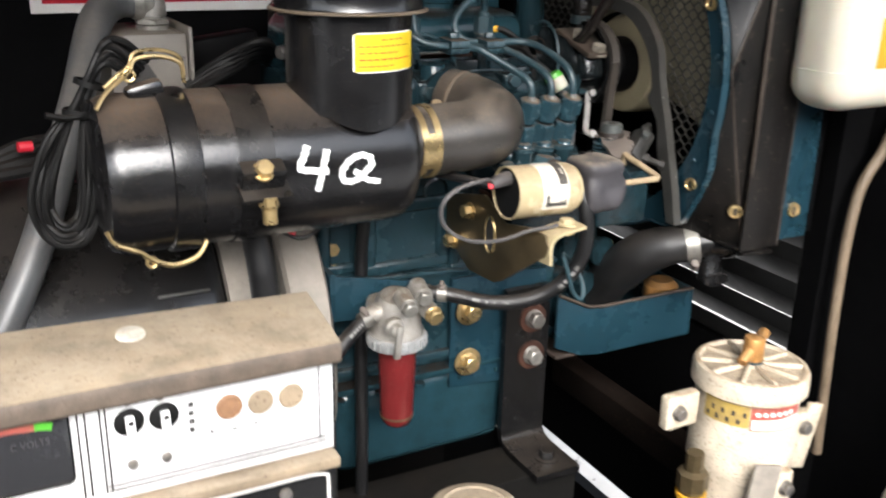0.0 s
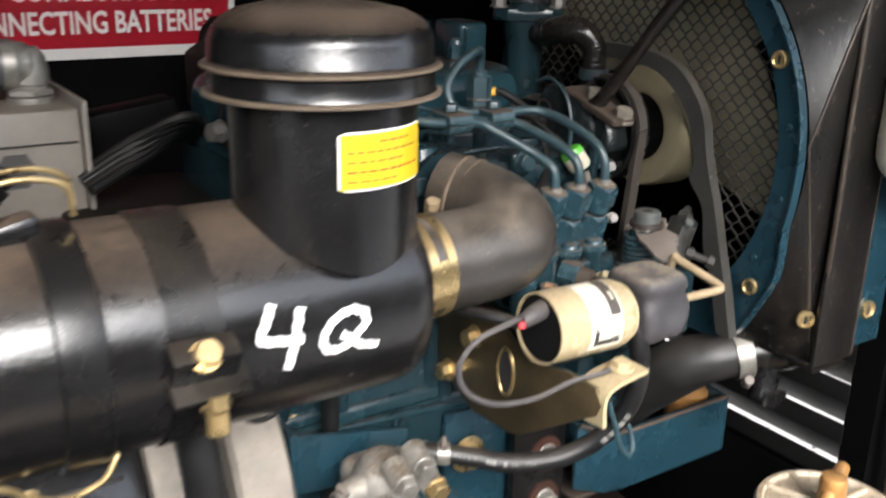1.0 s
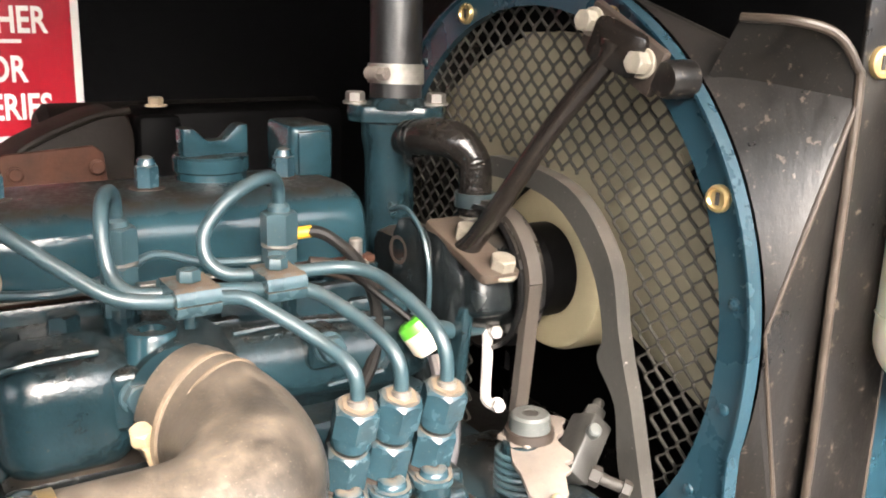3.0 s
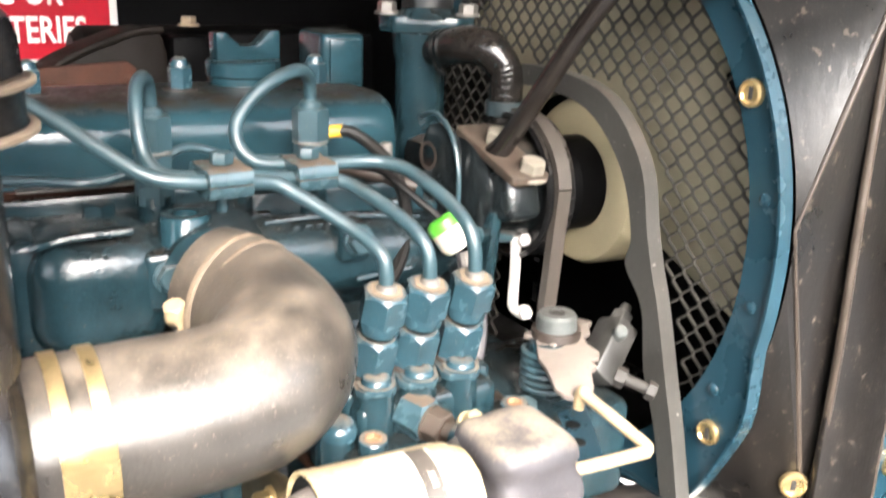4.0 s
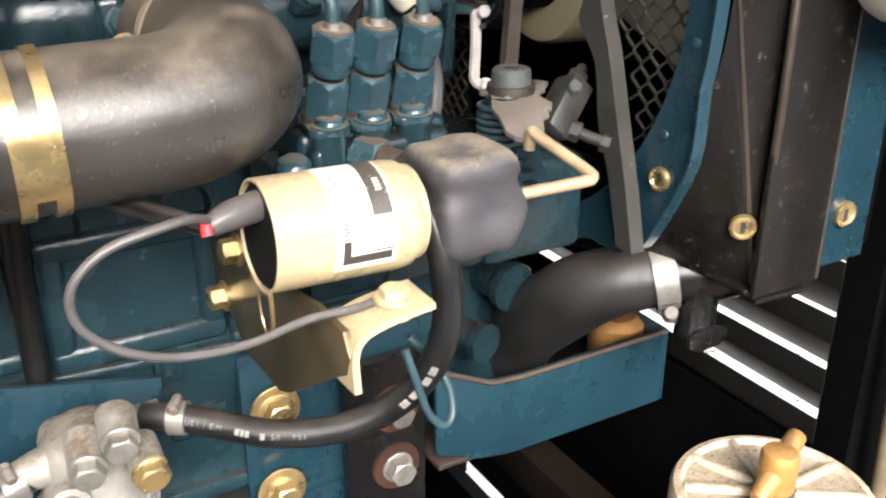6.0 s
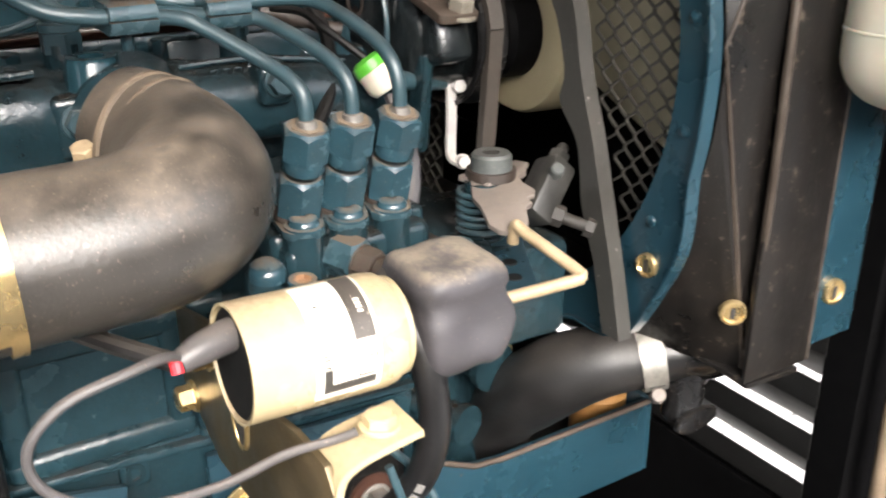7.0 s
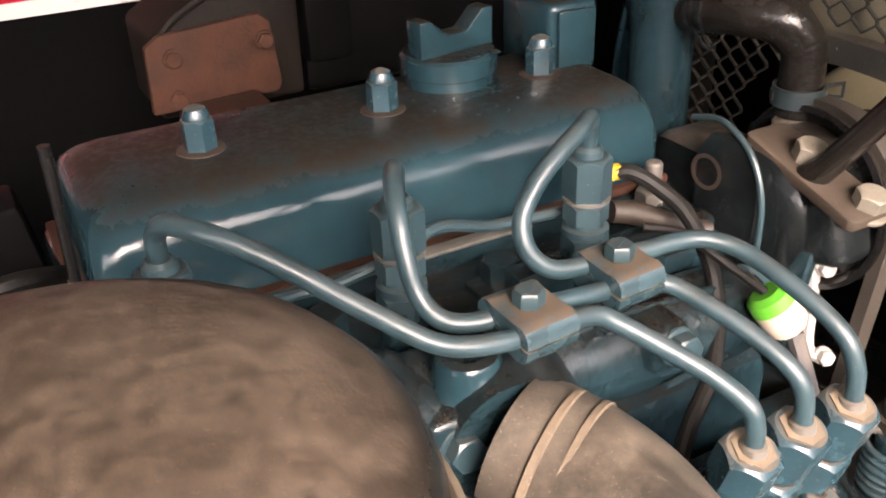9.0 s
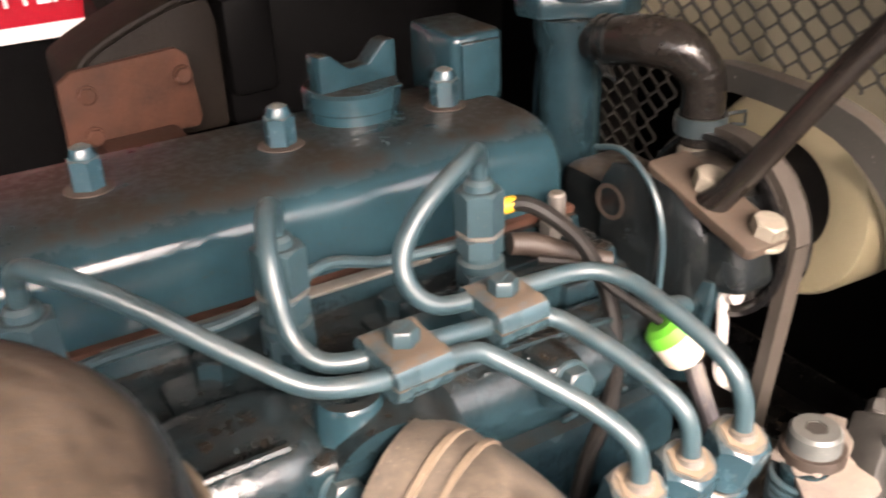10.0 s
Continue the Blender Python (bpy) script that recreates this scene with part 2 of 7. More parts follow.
# rust set below its own tone; the exhaust's occlusion is in the colour
RUST = material("rusted_steel", (0.036, 0.0135, 0.0078), 0.75, vary=0.7, scale=40, dust=0.3, dust_color=(0.045, 0.026, 0.017), bump=0.6, spec=0.2)
WHITE_CAST = material("chalky_white_paint", (0.47, 0.405, 0.31), 0.5, vary=0.3, scale=38, dust=1.4, dust_color=(0.22, 0.15, 0.09), chips=0.31, chip_color=(0.16, 0.11, 0.07), bump=0.35)
CAST_GRIME = material("grimy_white_paint", (0.30, 0.25, 0.18), 0.6, vary=0.5, scale=40, dust=0.8, dust_color=(0.12, 0.085, 0.055), chips=0.32, chip_color=(0.07, 0.05, 0.034), bump=0.4)
WHITE_PLASTIC = material("milky_plastic", (0.53, 0.49, 0.4), 0.4, vary=0.12, scale=14, dust=0.35, bump=0.04, sss=0.2, chips=0.08, chip_color=(0.4, 0.34, 0.26))
BRASS = material("orange_brass", (0.33, 0.165, 0.05), 0.4, metal=0.4, vary=0.45, scale=70, dust=0.6, bump=0.35, dust_color=(0.16, 0.115, 0.075), chips=0.18, chip_color=(0.14, 0.07, 0.03))
PANEL = material("silver_panel", (0.75, 0.75, 0.74), 0.4, metal=0.25, vary=0.06, scale=14, dust=0.15, bump=0.04)
TAN_TOP = material("dusty_sheet_top", (0.19, 0.145, 0.095), 0.75, vary=0.6, scale=30, dust=0.8, dust_color=(0.32, 0.265, 0.195), bump=0.6, bump_scale=700, chips=0.27, chip_color=(0.08, 0.045, 0.027))
LIP = material("rusty_sheet_lip", (0.075, 0.056, 0.041), 0.6, vary=0.5, scale=60, dust=0.8, dust_color=(0.14, 0.11, 0.08), chips=0.26, chip_color=(0.05, 0.026, 0.017), bump=0.35)
SIGN_RED = material("sign_red", (0.42, 0.010, 0.025), 0.4, vary=0.08, scale=9, dust=0.1, bump=0.03)
SIGN_WHITE = material("sign_white", (0.78, 0.76, 0.72), 0.45, vary=0.05, scale=9, dust=0.1, bump=0.03)
LABEL_YELLOW = material("label_yellow", (0.62, 0.44, 0.015), 0.4, vary=0.05, scale=20, bump=0.02, dust=0.08)
LABEL_ORANGE = material("label_orange", (0.75, 0.25, 0.02), 0.4, vary=0.05, scale=20, bump=0.02)
DIRTY_YELLOW = material("dirty_yellow_label", (0.42, 0.29, 0.06), 0.5, vary=0.35, scale=60, dust=0.8, bump=0.1, top_dust=False, dust_color=(0.25, 0.18, 0.1))
DULL_RED = material("dull_red_label", (0.30, 0.045, 0.035), 0.5, vary=0.3, scale=60, dust=0.5, bump=0.1, top_dust=False)
PRINT = material("dark_print", (0.03, 0.028, 0.026), 0.5, vary=0.1, bump=0)
PRINT_RED = material("red_print", (0.5, 0.03, 0.02), 0.5, vary=0.1, bump=0)
PAINT_WHITE = material("white_brush_paint", (0.85, 0.85, 0.84), 0.5, vary=0.04, scale=30, bump=0.3, bump_scale=150)
GREEN = material("green_plastic", (0.08, 0.36, 0.03), 0.4, vary=0.1, bump=0.03)
YELLOW = material("yellow_sleeve", (0.62, 0.33, 0.025), 0.4, vary=0.1, bump=0.03)
RED = material("red_plastic", (0.6, 0.02, 0.03), 0.4, vary=0.1, bump=0.03)
MESH_WIRE = material("dark_expanded_mesh", (0.022, 0.021, 0.018), 0.45, vary=0.3, scale=60, dust=0.3, dust_color=(0.06, 0.05, 0.04), bump=0.1, top_dust=False)
BELT = material("worn_belt", (0.030, 0.026, 0.022), 0.5, vary=0.3, scale=60, dust=0.3, dust_color=(0.08, 0.06, 0.045), bump=0.2, top_dust=False)
ASPHALT = material("dark_asphalt_ground", (0.06, 0.058, 0.055), 0.85, vary=0.3, scale=3, bump=0.6, bump_scale=40, chips=0.2, chip_color=(0.16, 0.15, 0.14))
CONCRETE = material("pale_gravel_ground", (0.42, 0.40, 0.37), 0.9, vary=0.3, scale=3, bump=0.6, bump_scale=40, chips=0.25, chip_color=(0.05, 0.045, 0.04))
BLOCKER_DARK = material("dark_sky_blocker", (0.075, 0.07, 0.063), 0.85, vary=0.3, scale=2, bump=0.4, bump_scale=30)
FLOOR_STEEL = material("dark_base_steel", (0.0045, 0.0043, 0.004), 0.6, vary=0.5, scale=12, dust=0.3, dust_color=(0.035, 0.027, 0.02), bump=0.3, spec=0.05)
GLASS_DARK = material("dark_meter_face", (0.02, 0.02, 0.022), 0.2, vary=0.2, bump=0, coat=0.6)


# ---- builders ----
def finish(me, mat, smooth=35):
    me.materials.append(mat)
    me.shade_smooth()
    me.set_sharp_from_angle(angle=radians(smooth))
    return me


def to_mesh(name, bm, mat, base=(0, 0, 0), smooth=35):
    bmesh.ops.recalc_face_normals(bm, faces=bm.faces)
    bmesh.ops.translate(bm, verts=bm.verts, vec=-Vector(base))
    me = bpy.data.meshes.new(name)
    bm.to_mesh(me)
    bm.free()
    return finish(me, mat, smooth)


def thing(name, base, label, category, group="", kind=""):
    """An Empty at the base of a thing; its parts hang under it."""
    ob = new(name)
    ob.empty_display_size = 0.02
    ob.location = base
    return tagged(ob, label, category, group, kind)


def world_at(ob):
    p = Vector(ob.location)
    while ob.parent:
        ob = ob.parent
        p = p + Vector(ob.location)
    return p


def part(name, bm, mat, parent, label="", smooth=35):
    """One mesh object, modelled in world metres, under a thing or under a part."""
    ob = new(name, to_mesh(name, bm, mat, world_at(parent), smooth))
    ob.parent = parent
    if label:
        ob["label"] = label
    return ob


def single(name, bm, mat, label, category, base=None, group="", kind="", smooth=35):
    """A thing, or a piece of the setting, that is one mesh."""
    if base is None:
        lo = Vector((min(v.co.x for v in bm.verts), min(v.co.y for v in bm.verts), min(v.co.z for v in bm.verts)))
        hi = Vector((max(v.co.x for v in bm.verts), max(v.co.y for v in bm.verts), 0))
        base = ((lo.x + hi.x) / 2, (lo.y + hi.y) / 2, lo.z)
    ob = new(name, to_mesh(name, bm, mat, base, smooth))
    ob.location = base
    return tagged(ob, label, category, group, kind)


def frame_from(d, up=(0, 0, 1)):
    """Two directions across d."""
    d = Vector(d).normalized()
    u = Vector(up).cross(d)
    if u.length < 1e-4:
        u = Vector((1, 0, 0)).cross(d)
    u.normalize()
    return u, d.cross(u)


def spline(points, n=8):
    """Catmull-Rom through the points."""
    p = [Vector(q) for q in points]
    p = [2 * p[0] - p[1]] + p + [2 * p[-1] - p[-2]]
    out = []
    for i in range(1, len(p) - 2):
        a, b, c, d = p[i - 1:i + 3]
        for k in range(n):
            t = k / n
            out.append(0.5 * (2 * b + (c - a) * t + (2 * a - 5 * b + 4 * c - d) * t * t + (3 * b - a - 3 * c + d) * t ** 3))
    out.append(p[-2])
    return out


def tube(points, r, n=8, segs=14, bm=None, caps=True, straight=False, ribs=0.0, rib_step=2):
    """A round hose, pipe or cable through the points; r is one radius or one for each point."""
    bm = bm or bmesh.new()
    pts = [Vector(q) for q in points] if straight else spline(points, n)
    rs = [r] * len(pts) if isinstance(r, (int, float)) else [float(q) for q in np.interp(np.linspace(0, len(points) - 1, len(pts)), range(len(points)), r)]
    if ribs:
        rs = [q * (1 + (ribs if (i // rib_step) % 2 else 0)) for i, q in enumerate(rs)]
    u = None
    rings = []
    for i, q in enumerate(pts):
        d = (pts[min(i + 1, len(pts) - 1)] - pts[max(i - 1, 0)]).normalized()
        u = frame_from(d)[0] if u is None else (u - d * u.dot(d)).normalized()
        v = d.cross(u)
        rings.append([bm.verts.new(q + rs[i] * (math.cos(a) * u + math.sin(a) * v)) for a in [2 * math.pi * k / segs for k in range(segs)]])
    for a, b in zip(rings, rings[1:]):
        for k in range(segs):
            bm.faces.new((a[k], a[(k + 1) % segs], b[(k + 1) % segs], b[k]))
    if caps:
        bm.faces.new(rings[0][::-1]), bm.faces.new(rings[-1])
    return bm


def lathe(origin, axis, profile, segs=32, bm=None, closed=False, arc=None, up=(0, 0, 1)):
    """A turned body: profile of (radius, height along the axis). arc: start and end degrees of a part turn."""
    bm = bm or bmesh.new()
    o, d = Vector(origin), Vector(axis).normalized()
    u, v = frame_from(d, up)
    whole = arc is None
    angles = [2 * math.pi * k / segs for k in range(segs)] if whole else [radians(arc[0] + (arc[1] - arc[0]) * k / segs) for k in range(segs + 1)]
    rings = []
    for r, h in profile:
        if r < 1e-6:
            w = bm.verts.new(o + d * h)
            rings.append([w] * len(angles))
        else:
            rings.append([bm.verts.new(o + d * h + r * (math.cos(a) * u + math.sin(a) * v)) for a in angles])
    pairs = list(zip(rings, rings[1:])) + ([(rings[-1], rings[0])] if closed else [])
    n = len(angles)
    for a, b in pairs:
        for k in range(n if whole else n - 1):
            q = []
            for w in (a[k], a[(k + 1) % n], b[(k + 1) % n], b[k]):
                if w not in q:
                    q.append(w)
            if len(q) > 2:
                bm.faces.new(q)
    if not whole and closed:
        bm.faces.new([r[0] for r in rings]), bm.faces.new([r[-1] for r in rings][::-1])
    return bm


def box(c, size, bevel=0.0, rot=None, bm=None, segs=2):
    """A box by centre and size; rot: degrees about x, y, z."""
    part_bm = bmesh.new()
    bmesh.ops.create_cube(part_bm, size=1)
    bmesh.ops.scale(part_bm, vec=size, verts=part_bm.verts)
    if bevel:
        bmesh.ops.bevel(part_bm, geom=list(part_bm.edges), offset=bevel, segments=segs, profile=0.5, affect="EDGES")
    m = pose(*c, *(rot or (0, 0, 0)))
    bmesh.ops.transform(part_bm, matrix=m, verts=part_bm.verts)
    return join(bm, part_bm)


def join(bm, other):
    if bm is None:
        return other
    me = bpy.data.meshes.new("tmp")
    other.to_mesh(me)
    other.free()
    bm.from_mesh(me)
    bpy.data.meshes.remove(me)
    return bm


def plate(outline, origin, u, v, thick, bevel=0.0, bm=None, holes=()):
    """A flat plate: outline of (a, b) along u and v, as thick as given along u x v."""
    part_bm = bmesh.new()
    o, u, v = Vector(origin), Vector(u).normalized(), Vector(v).normalized()
    n = u.cross(v).normalized()
    lo = [part_bm.verts.new(o + a * u + b * v) for a, b in outline]
    f = part_bm.faces.new(lo)
    ex = bmesh.ops.extrude_face_region(part_bm, geom=[f])
    bmesh.ops.translate(part_bm, verts=[g for g in ex["geom"] if isinstance(g, bmesh.types.BMVert)], vec=n * thick)
    if bevel:
        bmesh.ops.bevel(part_bm, geom=list(part_bm.edges), offset=bevel, segments=2, profile=0.5, affect="EDGES")
    return join(bm, part_bm)


def round_rect(w, h, r, n=5, cx=0.0, cy=0.0):
    out = []
    for sx, sy, a0 in ((1, 1, 0), (-1, 1, 90), (-1, -1, 180), (1, -1, 270)):
        for k in range(n + 1):
            a = radians(a0 + 90 * k / n)
            out.append((cx + sx * (w / 2 - r) + r * math.cos(a), cy + sy * (h / 2 - r) + r * math.sin(a)))
    return out


def ribbon(points, width, thick, across, n=8, bm=None):
    """A strip of sheet along the points, with its width along `across`."""
    bm = bm or bmesh.new()
    pts = spline(points, n)
    w = Vector(across).normalized()
    rings = []
    for i, q in enumerate(pts):
        d = (pts[min(i + 1, len(pts) - 1)] - pts[max(i - 1, 0)]).normalized()
        side = (w - d * w.dot(d)).normalized()
        nrm = d.cross(side)
        rings.append([bm.verts.new(q + a * width / 2 * side + b * thick / 2 * nrm) for a, b in ((-1, -1), (1, -1), (1, 1), (-1, 1))])
    for a, b in zip(rings, rings[1:]):
        for k in range(4):
            bm.faces.new((a[k], a[(k + 1) % 4], b[(k + 1) % 4], b[k]))
    bm.faces.new(rings[0][::-1]), bm.faces.new(rings[-1])
    return bm


def hexagon(o, d, flats, h, bm=None, chamfer=0.12, up=(0, 0, 1)):
    """A hexagon nut or bolt head from o along d."""
    o, d = Vector(o), Vector(d).normalized()
    u, v = frame_from(d, up)
    part_bm = bmesh.new()
    low, high, crown = [], [], []
    for k in range(24):
        a = 2 * math.pi * k / 24
        r = flats / 2 / math.cos((a % (math.pi / 3)) - math.pi / 6)
        e = u * math.cos(a) + v * math.sin(a)
        drop = (r - 0.46 * flats) * (0.35 + 3.2 * chamfer)
        low.append(part_bm.verts.new(o + e * r))
        high.append(part_bm.verts.new(o + e * r + d * (h - drop)))
        crown.append(part_bm.verts.new(o + e * 0.46 * flats + d * h))
    for k in range(24):
        j = (k + 1) % 24
        part_bm.faces.new((low[k], low[j], high[j], high[k]))
        part_bm.faces.new((high[k], high[j], crown[j], crown[k]))
    part_bm.faces.new(low[::-1]), part_bm.faces.new(crown)
    return join(bm, part_bm)


def bolt_bm(o, d, flats=0.012, h=0.006, washer=0.0, flange=0.0, stud=0.0, up=(0, 0, 1), bm=None):
    """A bolt head with washer, flange or stud end as asked."""
    o, d = Vector(o), Vector(d).normalized()
    k = 0.0
    if washer:
        bm = lathe(o, d, [(0, 0), (washer, 0), (washer, 0.0014), (washer * 0.95, 0.0018), (0, 0.0018)], 24, bm)
        k = 0.0018
    if flange:
        bm = lathe(o + d * k, d, [(0, 0), (flange, 0), (flange, 0.0015), (flange * 0.75, 0.0028), (0, 0.0028)], 24, bm)
        k += 0.002
    bm = hexagon(o + d * k, d, flats, h, bm, up=up)
    if stud:
        bm = lathe(o + d * (k + h), d, [(flats * 0.3, -0.001), (flats * 0.3, stud), (flats * 0.24, stud + 0.001), (0, stud + 0.001)], 14, bm)
    return bm


def text_bars(parent, name, mat, o, u, v, bars, lift=0.0004):
    """Unreadable print as bars: (a, b, width, height) along u and v."""
    bm = bmesh.new()
    for a, b, w, h in bars:
        plate([(a, b), (a + w, b), (a + w, b + h), (a, b + h)], o, u, v, lift, bm=bm)
    return part(name, bm, mat, parent)
# ---- the setting ----
def slab(name, c, size, mat, label, category="wall", bevel=0.0):
    return single(name, box(c, size, bevel), mat, label, category, kind="structure")


slab("ground", (0, 0, -0.05), (400, 400, 0.1), ASPHALT, "dark asphalt ground around the machine", "ground")
slab("pavement", (3.95, 0.6, 0.005), (7.0, 9.0, 0.03), CONCRETE, "pale gravel strip beside the end wall", "gravel")
slab("floor", (-0.4, 0.77, 0.225), (1.64, 1.16, 0.03), FLOOR_STEEL, "dark dirty steel base deck of the enclosure", "floor")
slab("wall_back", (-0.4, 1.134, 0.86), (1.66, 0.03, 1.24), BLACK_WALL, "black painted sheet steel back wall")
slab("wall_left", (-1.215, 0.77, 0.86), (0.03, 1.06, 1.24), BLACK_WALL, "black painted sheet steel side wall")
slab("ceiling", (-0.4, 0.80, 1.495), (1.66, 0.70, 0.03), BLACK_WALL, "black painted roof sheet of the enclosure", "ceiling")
# door-like sheet added out of view over the opening, to keep off high sky
slab("high_sky_blocker", (-0.4, 0.119, 1.593), (1.66, 0.70, 0.03), BLACK_WALL, "unseen black sheet added above the opening to block high sky", "door").rotation_euler = (radians(-12), 0, 0)
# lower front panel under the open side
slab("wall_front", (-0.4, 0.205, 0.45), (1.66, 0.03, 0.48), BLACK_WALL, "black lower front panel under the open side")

# dark slab added behind the camera, out of view; it hides the low sky
slab("low_sky_blocker", (-0.5, -3.8, 1.15), (14.0, 0.2, 2.3), BLOCKER_DARK, "unseen dark slab added across the asphalt to block low sky")
# right end wall: posts, upper sheet and pressed louvres with daylight between them
WALL_X = 0.342
LOUVRE_0, LOUVRE_P = 0.7365, 0.0425
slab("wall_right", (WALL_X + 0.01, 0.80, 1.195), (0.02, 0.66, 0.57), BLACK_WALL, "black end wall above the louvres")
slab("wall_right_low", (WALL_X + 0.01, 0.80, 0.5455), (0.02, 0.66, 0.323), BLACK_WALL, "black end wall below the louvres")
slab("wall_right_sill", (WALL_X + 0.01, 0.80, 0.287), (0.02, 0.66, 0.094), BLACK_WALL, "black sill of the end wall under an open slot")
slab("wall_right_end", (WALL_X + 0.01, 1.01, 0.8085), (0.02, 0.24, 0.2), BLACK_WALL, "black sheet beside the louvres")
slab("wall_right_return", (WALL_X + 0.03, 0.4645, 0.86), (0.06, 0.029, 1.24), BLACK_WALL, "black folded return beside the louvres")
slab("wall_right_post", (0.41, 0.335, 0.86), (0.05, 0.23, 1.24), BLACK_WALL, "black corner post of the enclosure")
for k in range(5):
    z = LOUVRE_0 + LOUVRE_P * k
    bm = plate([(0, 0), (0.0015, 0), (0.0018, -0.020), (0.0375, -0.0580), (0.0362, -0.0593), (0.0, -0.0207)], (WALL_X - 0.002, 0.894, z), (1, 0, 0), (0, 0, 1), 0.416, 0.0003)
    single("louvre_blade", bm, LOUVRE, "black pressed louvre in the end wall", "louvre", kind="structure")
# ---- small builders used by many things ----
def bolt(parent, o, d, mat, flats=0.012, h=0.006, washer=0.0, flange=0.0, stud=0.0, name="bolt", label=""):
    return part(name, bolt_bm(o, d, flats, h, washer, flange, stud), mat, parent, label)


def dished_bolt(parent, o, d, r=0.0066, mat=None, label="yellow zinc round bolt head"):
    """A round plated head with a dished middle and a slot."""
    o, d = Vector(o), Vector(d).normalized()
    head = part("bolt", lathe(o, d, [(0, 0), (r, 0), (r, 0.0018), (r * 0.92, 0.0030), (r * 0.72, 0.0034), (r * 0.62, 0.0022), (0, 0.0018)], 28), mat or GOLD, parent, label)
    u, v = frame_from(d)
    part("slot", plate([(-r * 0.16, -r * 0.45), (r * 0.16, -r * 0.45), (r * 0.16, r * 0.45), (-r * 0.16, r * 0.45)], o + d * 0.0020, u, v, 0.0004), DARK_STEEL, head)
    return head


def hose_clamp(parent, o, d, r, width, mat, screw=None, label="", name="hose_clamp", slots=0):
    """A worm-drive band round a hose with its screw housing on the side `screw`."""
    o, d = Vector(o), Vector(d).normalized()
    a = o - d * width / 2
    band = part(name, lathe(a, d, [(r, 0), (r + 0.0012, 0), (r + 0.0012, width), (r, width)], 40, closed=True), mat, parent, label)
    if screw is not None:
        s = Vector(screw)
        s = (s - d * s.dot(d)).normalized()
        t = d.cross(s)
        k = 1.0 if r > 0.012 else 0.62
        c = o + s * (r + 0.0042 * k)
        bm = lathe(c - t * 0.007 * k, t, [(0, 0), (0.0034 * k, 0), (0.0042 * k, 0.001), (0.0042 * k, 0.010 * k), (0.0034 * k, 0.011 * k), (0, 0.011 * k)], 16)
        hexagon(c + t * 0.004 * k, t, 0.0080 * k, 0.005 * k, bm)
        lathe(c + t * 0.0085 * k, t, [(0.0026 * k, 0), (0.0026 * k, 0.0012), (0.0, 0.0012)], 12, bm)
        part("screw", bm, LEVER, band)
    for k in range(slots):
        a = radians(-150 + 120 * k / max(1, slots - 1))
        u, v = frame_from(d)
        c = o + (u * math.cos(a) + v * math.sin(a)) * (r + 0.0012)
        t = (v * math.cos(a) - u * math.sin(a)).normalized()
        n = d.cross(t)
        part("slot", plate([(-0.0006, -width * 0.32), (0.0006, -width * 0.32), (0.0006, width * 0.32), (-0.0006, width * 0.32)], c - n * 0.0002, t, d, 0.0003), PRINT, band)
    return band


def wire_thing(name, pts, r, mat, label, category="cable", n=8, segs=8):
    bm = tube(pts, r, n, segs)
    return single(name, bm, mat, label, category)


# ---- engine: block, pan, head, covers ----
engine = thing("diesel_engine", (-0.05, 0.66, 0.655), "blue painted three-cylinder diesel engine, dusty, on a black bracket", "engine")
bm = box((-0.06, 0.68, 0.885), (0.27, 0.208, 0.25), 0.01)
part("block", bm, BLUE_BLOCK, engine)
# cast rims, pads and lettering plate on the block's front
bm = bmesh.new()
F = 0.5765
for x0, x1, z0, z1, w in ((-0.150, -0.070, 0.880, 0.942, 0.013), (-0.196, -0.164, 0.886, 0.946, 0.011), (-0.056, 0.035, 0.87, 0.945, 0.011)):
    for c, s in (((x0 + x1) / 2, z0), ((x0 + x1) / 2, z1)):
        box((c, F + 0.0018, s), (x1 - x0 + w * 1.2, 0.0125, w * 1.2), 0.0055, bm=bm, segs=4)
    for c in (x0, x1):
        box((c, F + 0.0016, (z0 + z1) / 2), (w * 1.2, 0.0115, z1 - z0), 0.0052, bm=bm, segs=4)
box((-0.06, F, 0.8665), (0.262, 0.012, 0.006), 0.0025, (0, 3, 0), bm=bm)
box((-0.06, F, 0.775), (0.262, 0.014, 0.010), 0.003, bm=bm)
for x in (-0.13, -0.085, -0.02):
    box((x, F, 0.822), (0.034, 0.008, 0.02), 0.003, bm=bm)
part("cast_ribs", bm, BLUE_BLOCK, engine)
bm = box((-0.099, F - 0.001, 0.8625), (0.016, 0.009, 0.019), 0.002)
part("casting_pad", bm, BLUE_BLOCK, engine)
for x, z in ((-0.145, 0.9535), (-0.079, 0.9535)):
    part("core_plug", lathe((x, 0.578, z), (0, -1, 0), [(0.0135, 0), (0.0135, 0.004), (0.0115, 0.005), (0.0105, 0.002), (0, 0.002)], 28), BLUE_CAST, engine)
bm = box((-0.088, 0.675, 0.705), (0.205, 0.205, 0.098), 0.016, segs=3)
box((-0.085, 0.675, 0.756), (0.235, 0.216, 0.007), 0.002, bm=bm)
part("oil_pan", bm, BLUE, engine)
for k in range(5):
    bolt(engine, (-0.185 + 0.045 * k, 0.572, 0.7475), (0, 0, -1), BLUE, 0.010, 0.005)
for x, z in ((-0.1876, 0.9065), (-0.187, 0.886)):
    bolt(engine, (x, 0.583, z), (0, -1, 0), GOLD, 0.012, 0.007, 0.008)
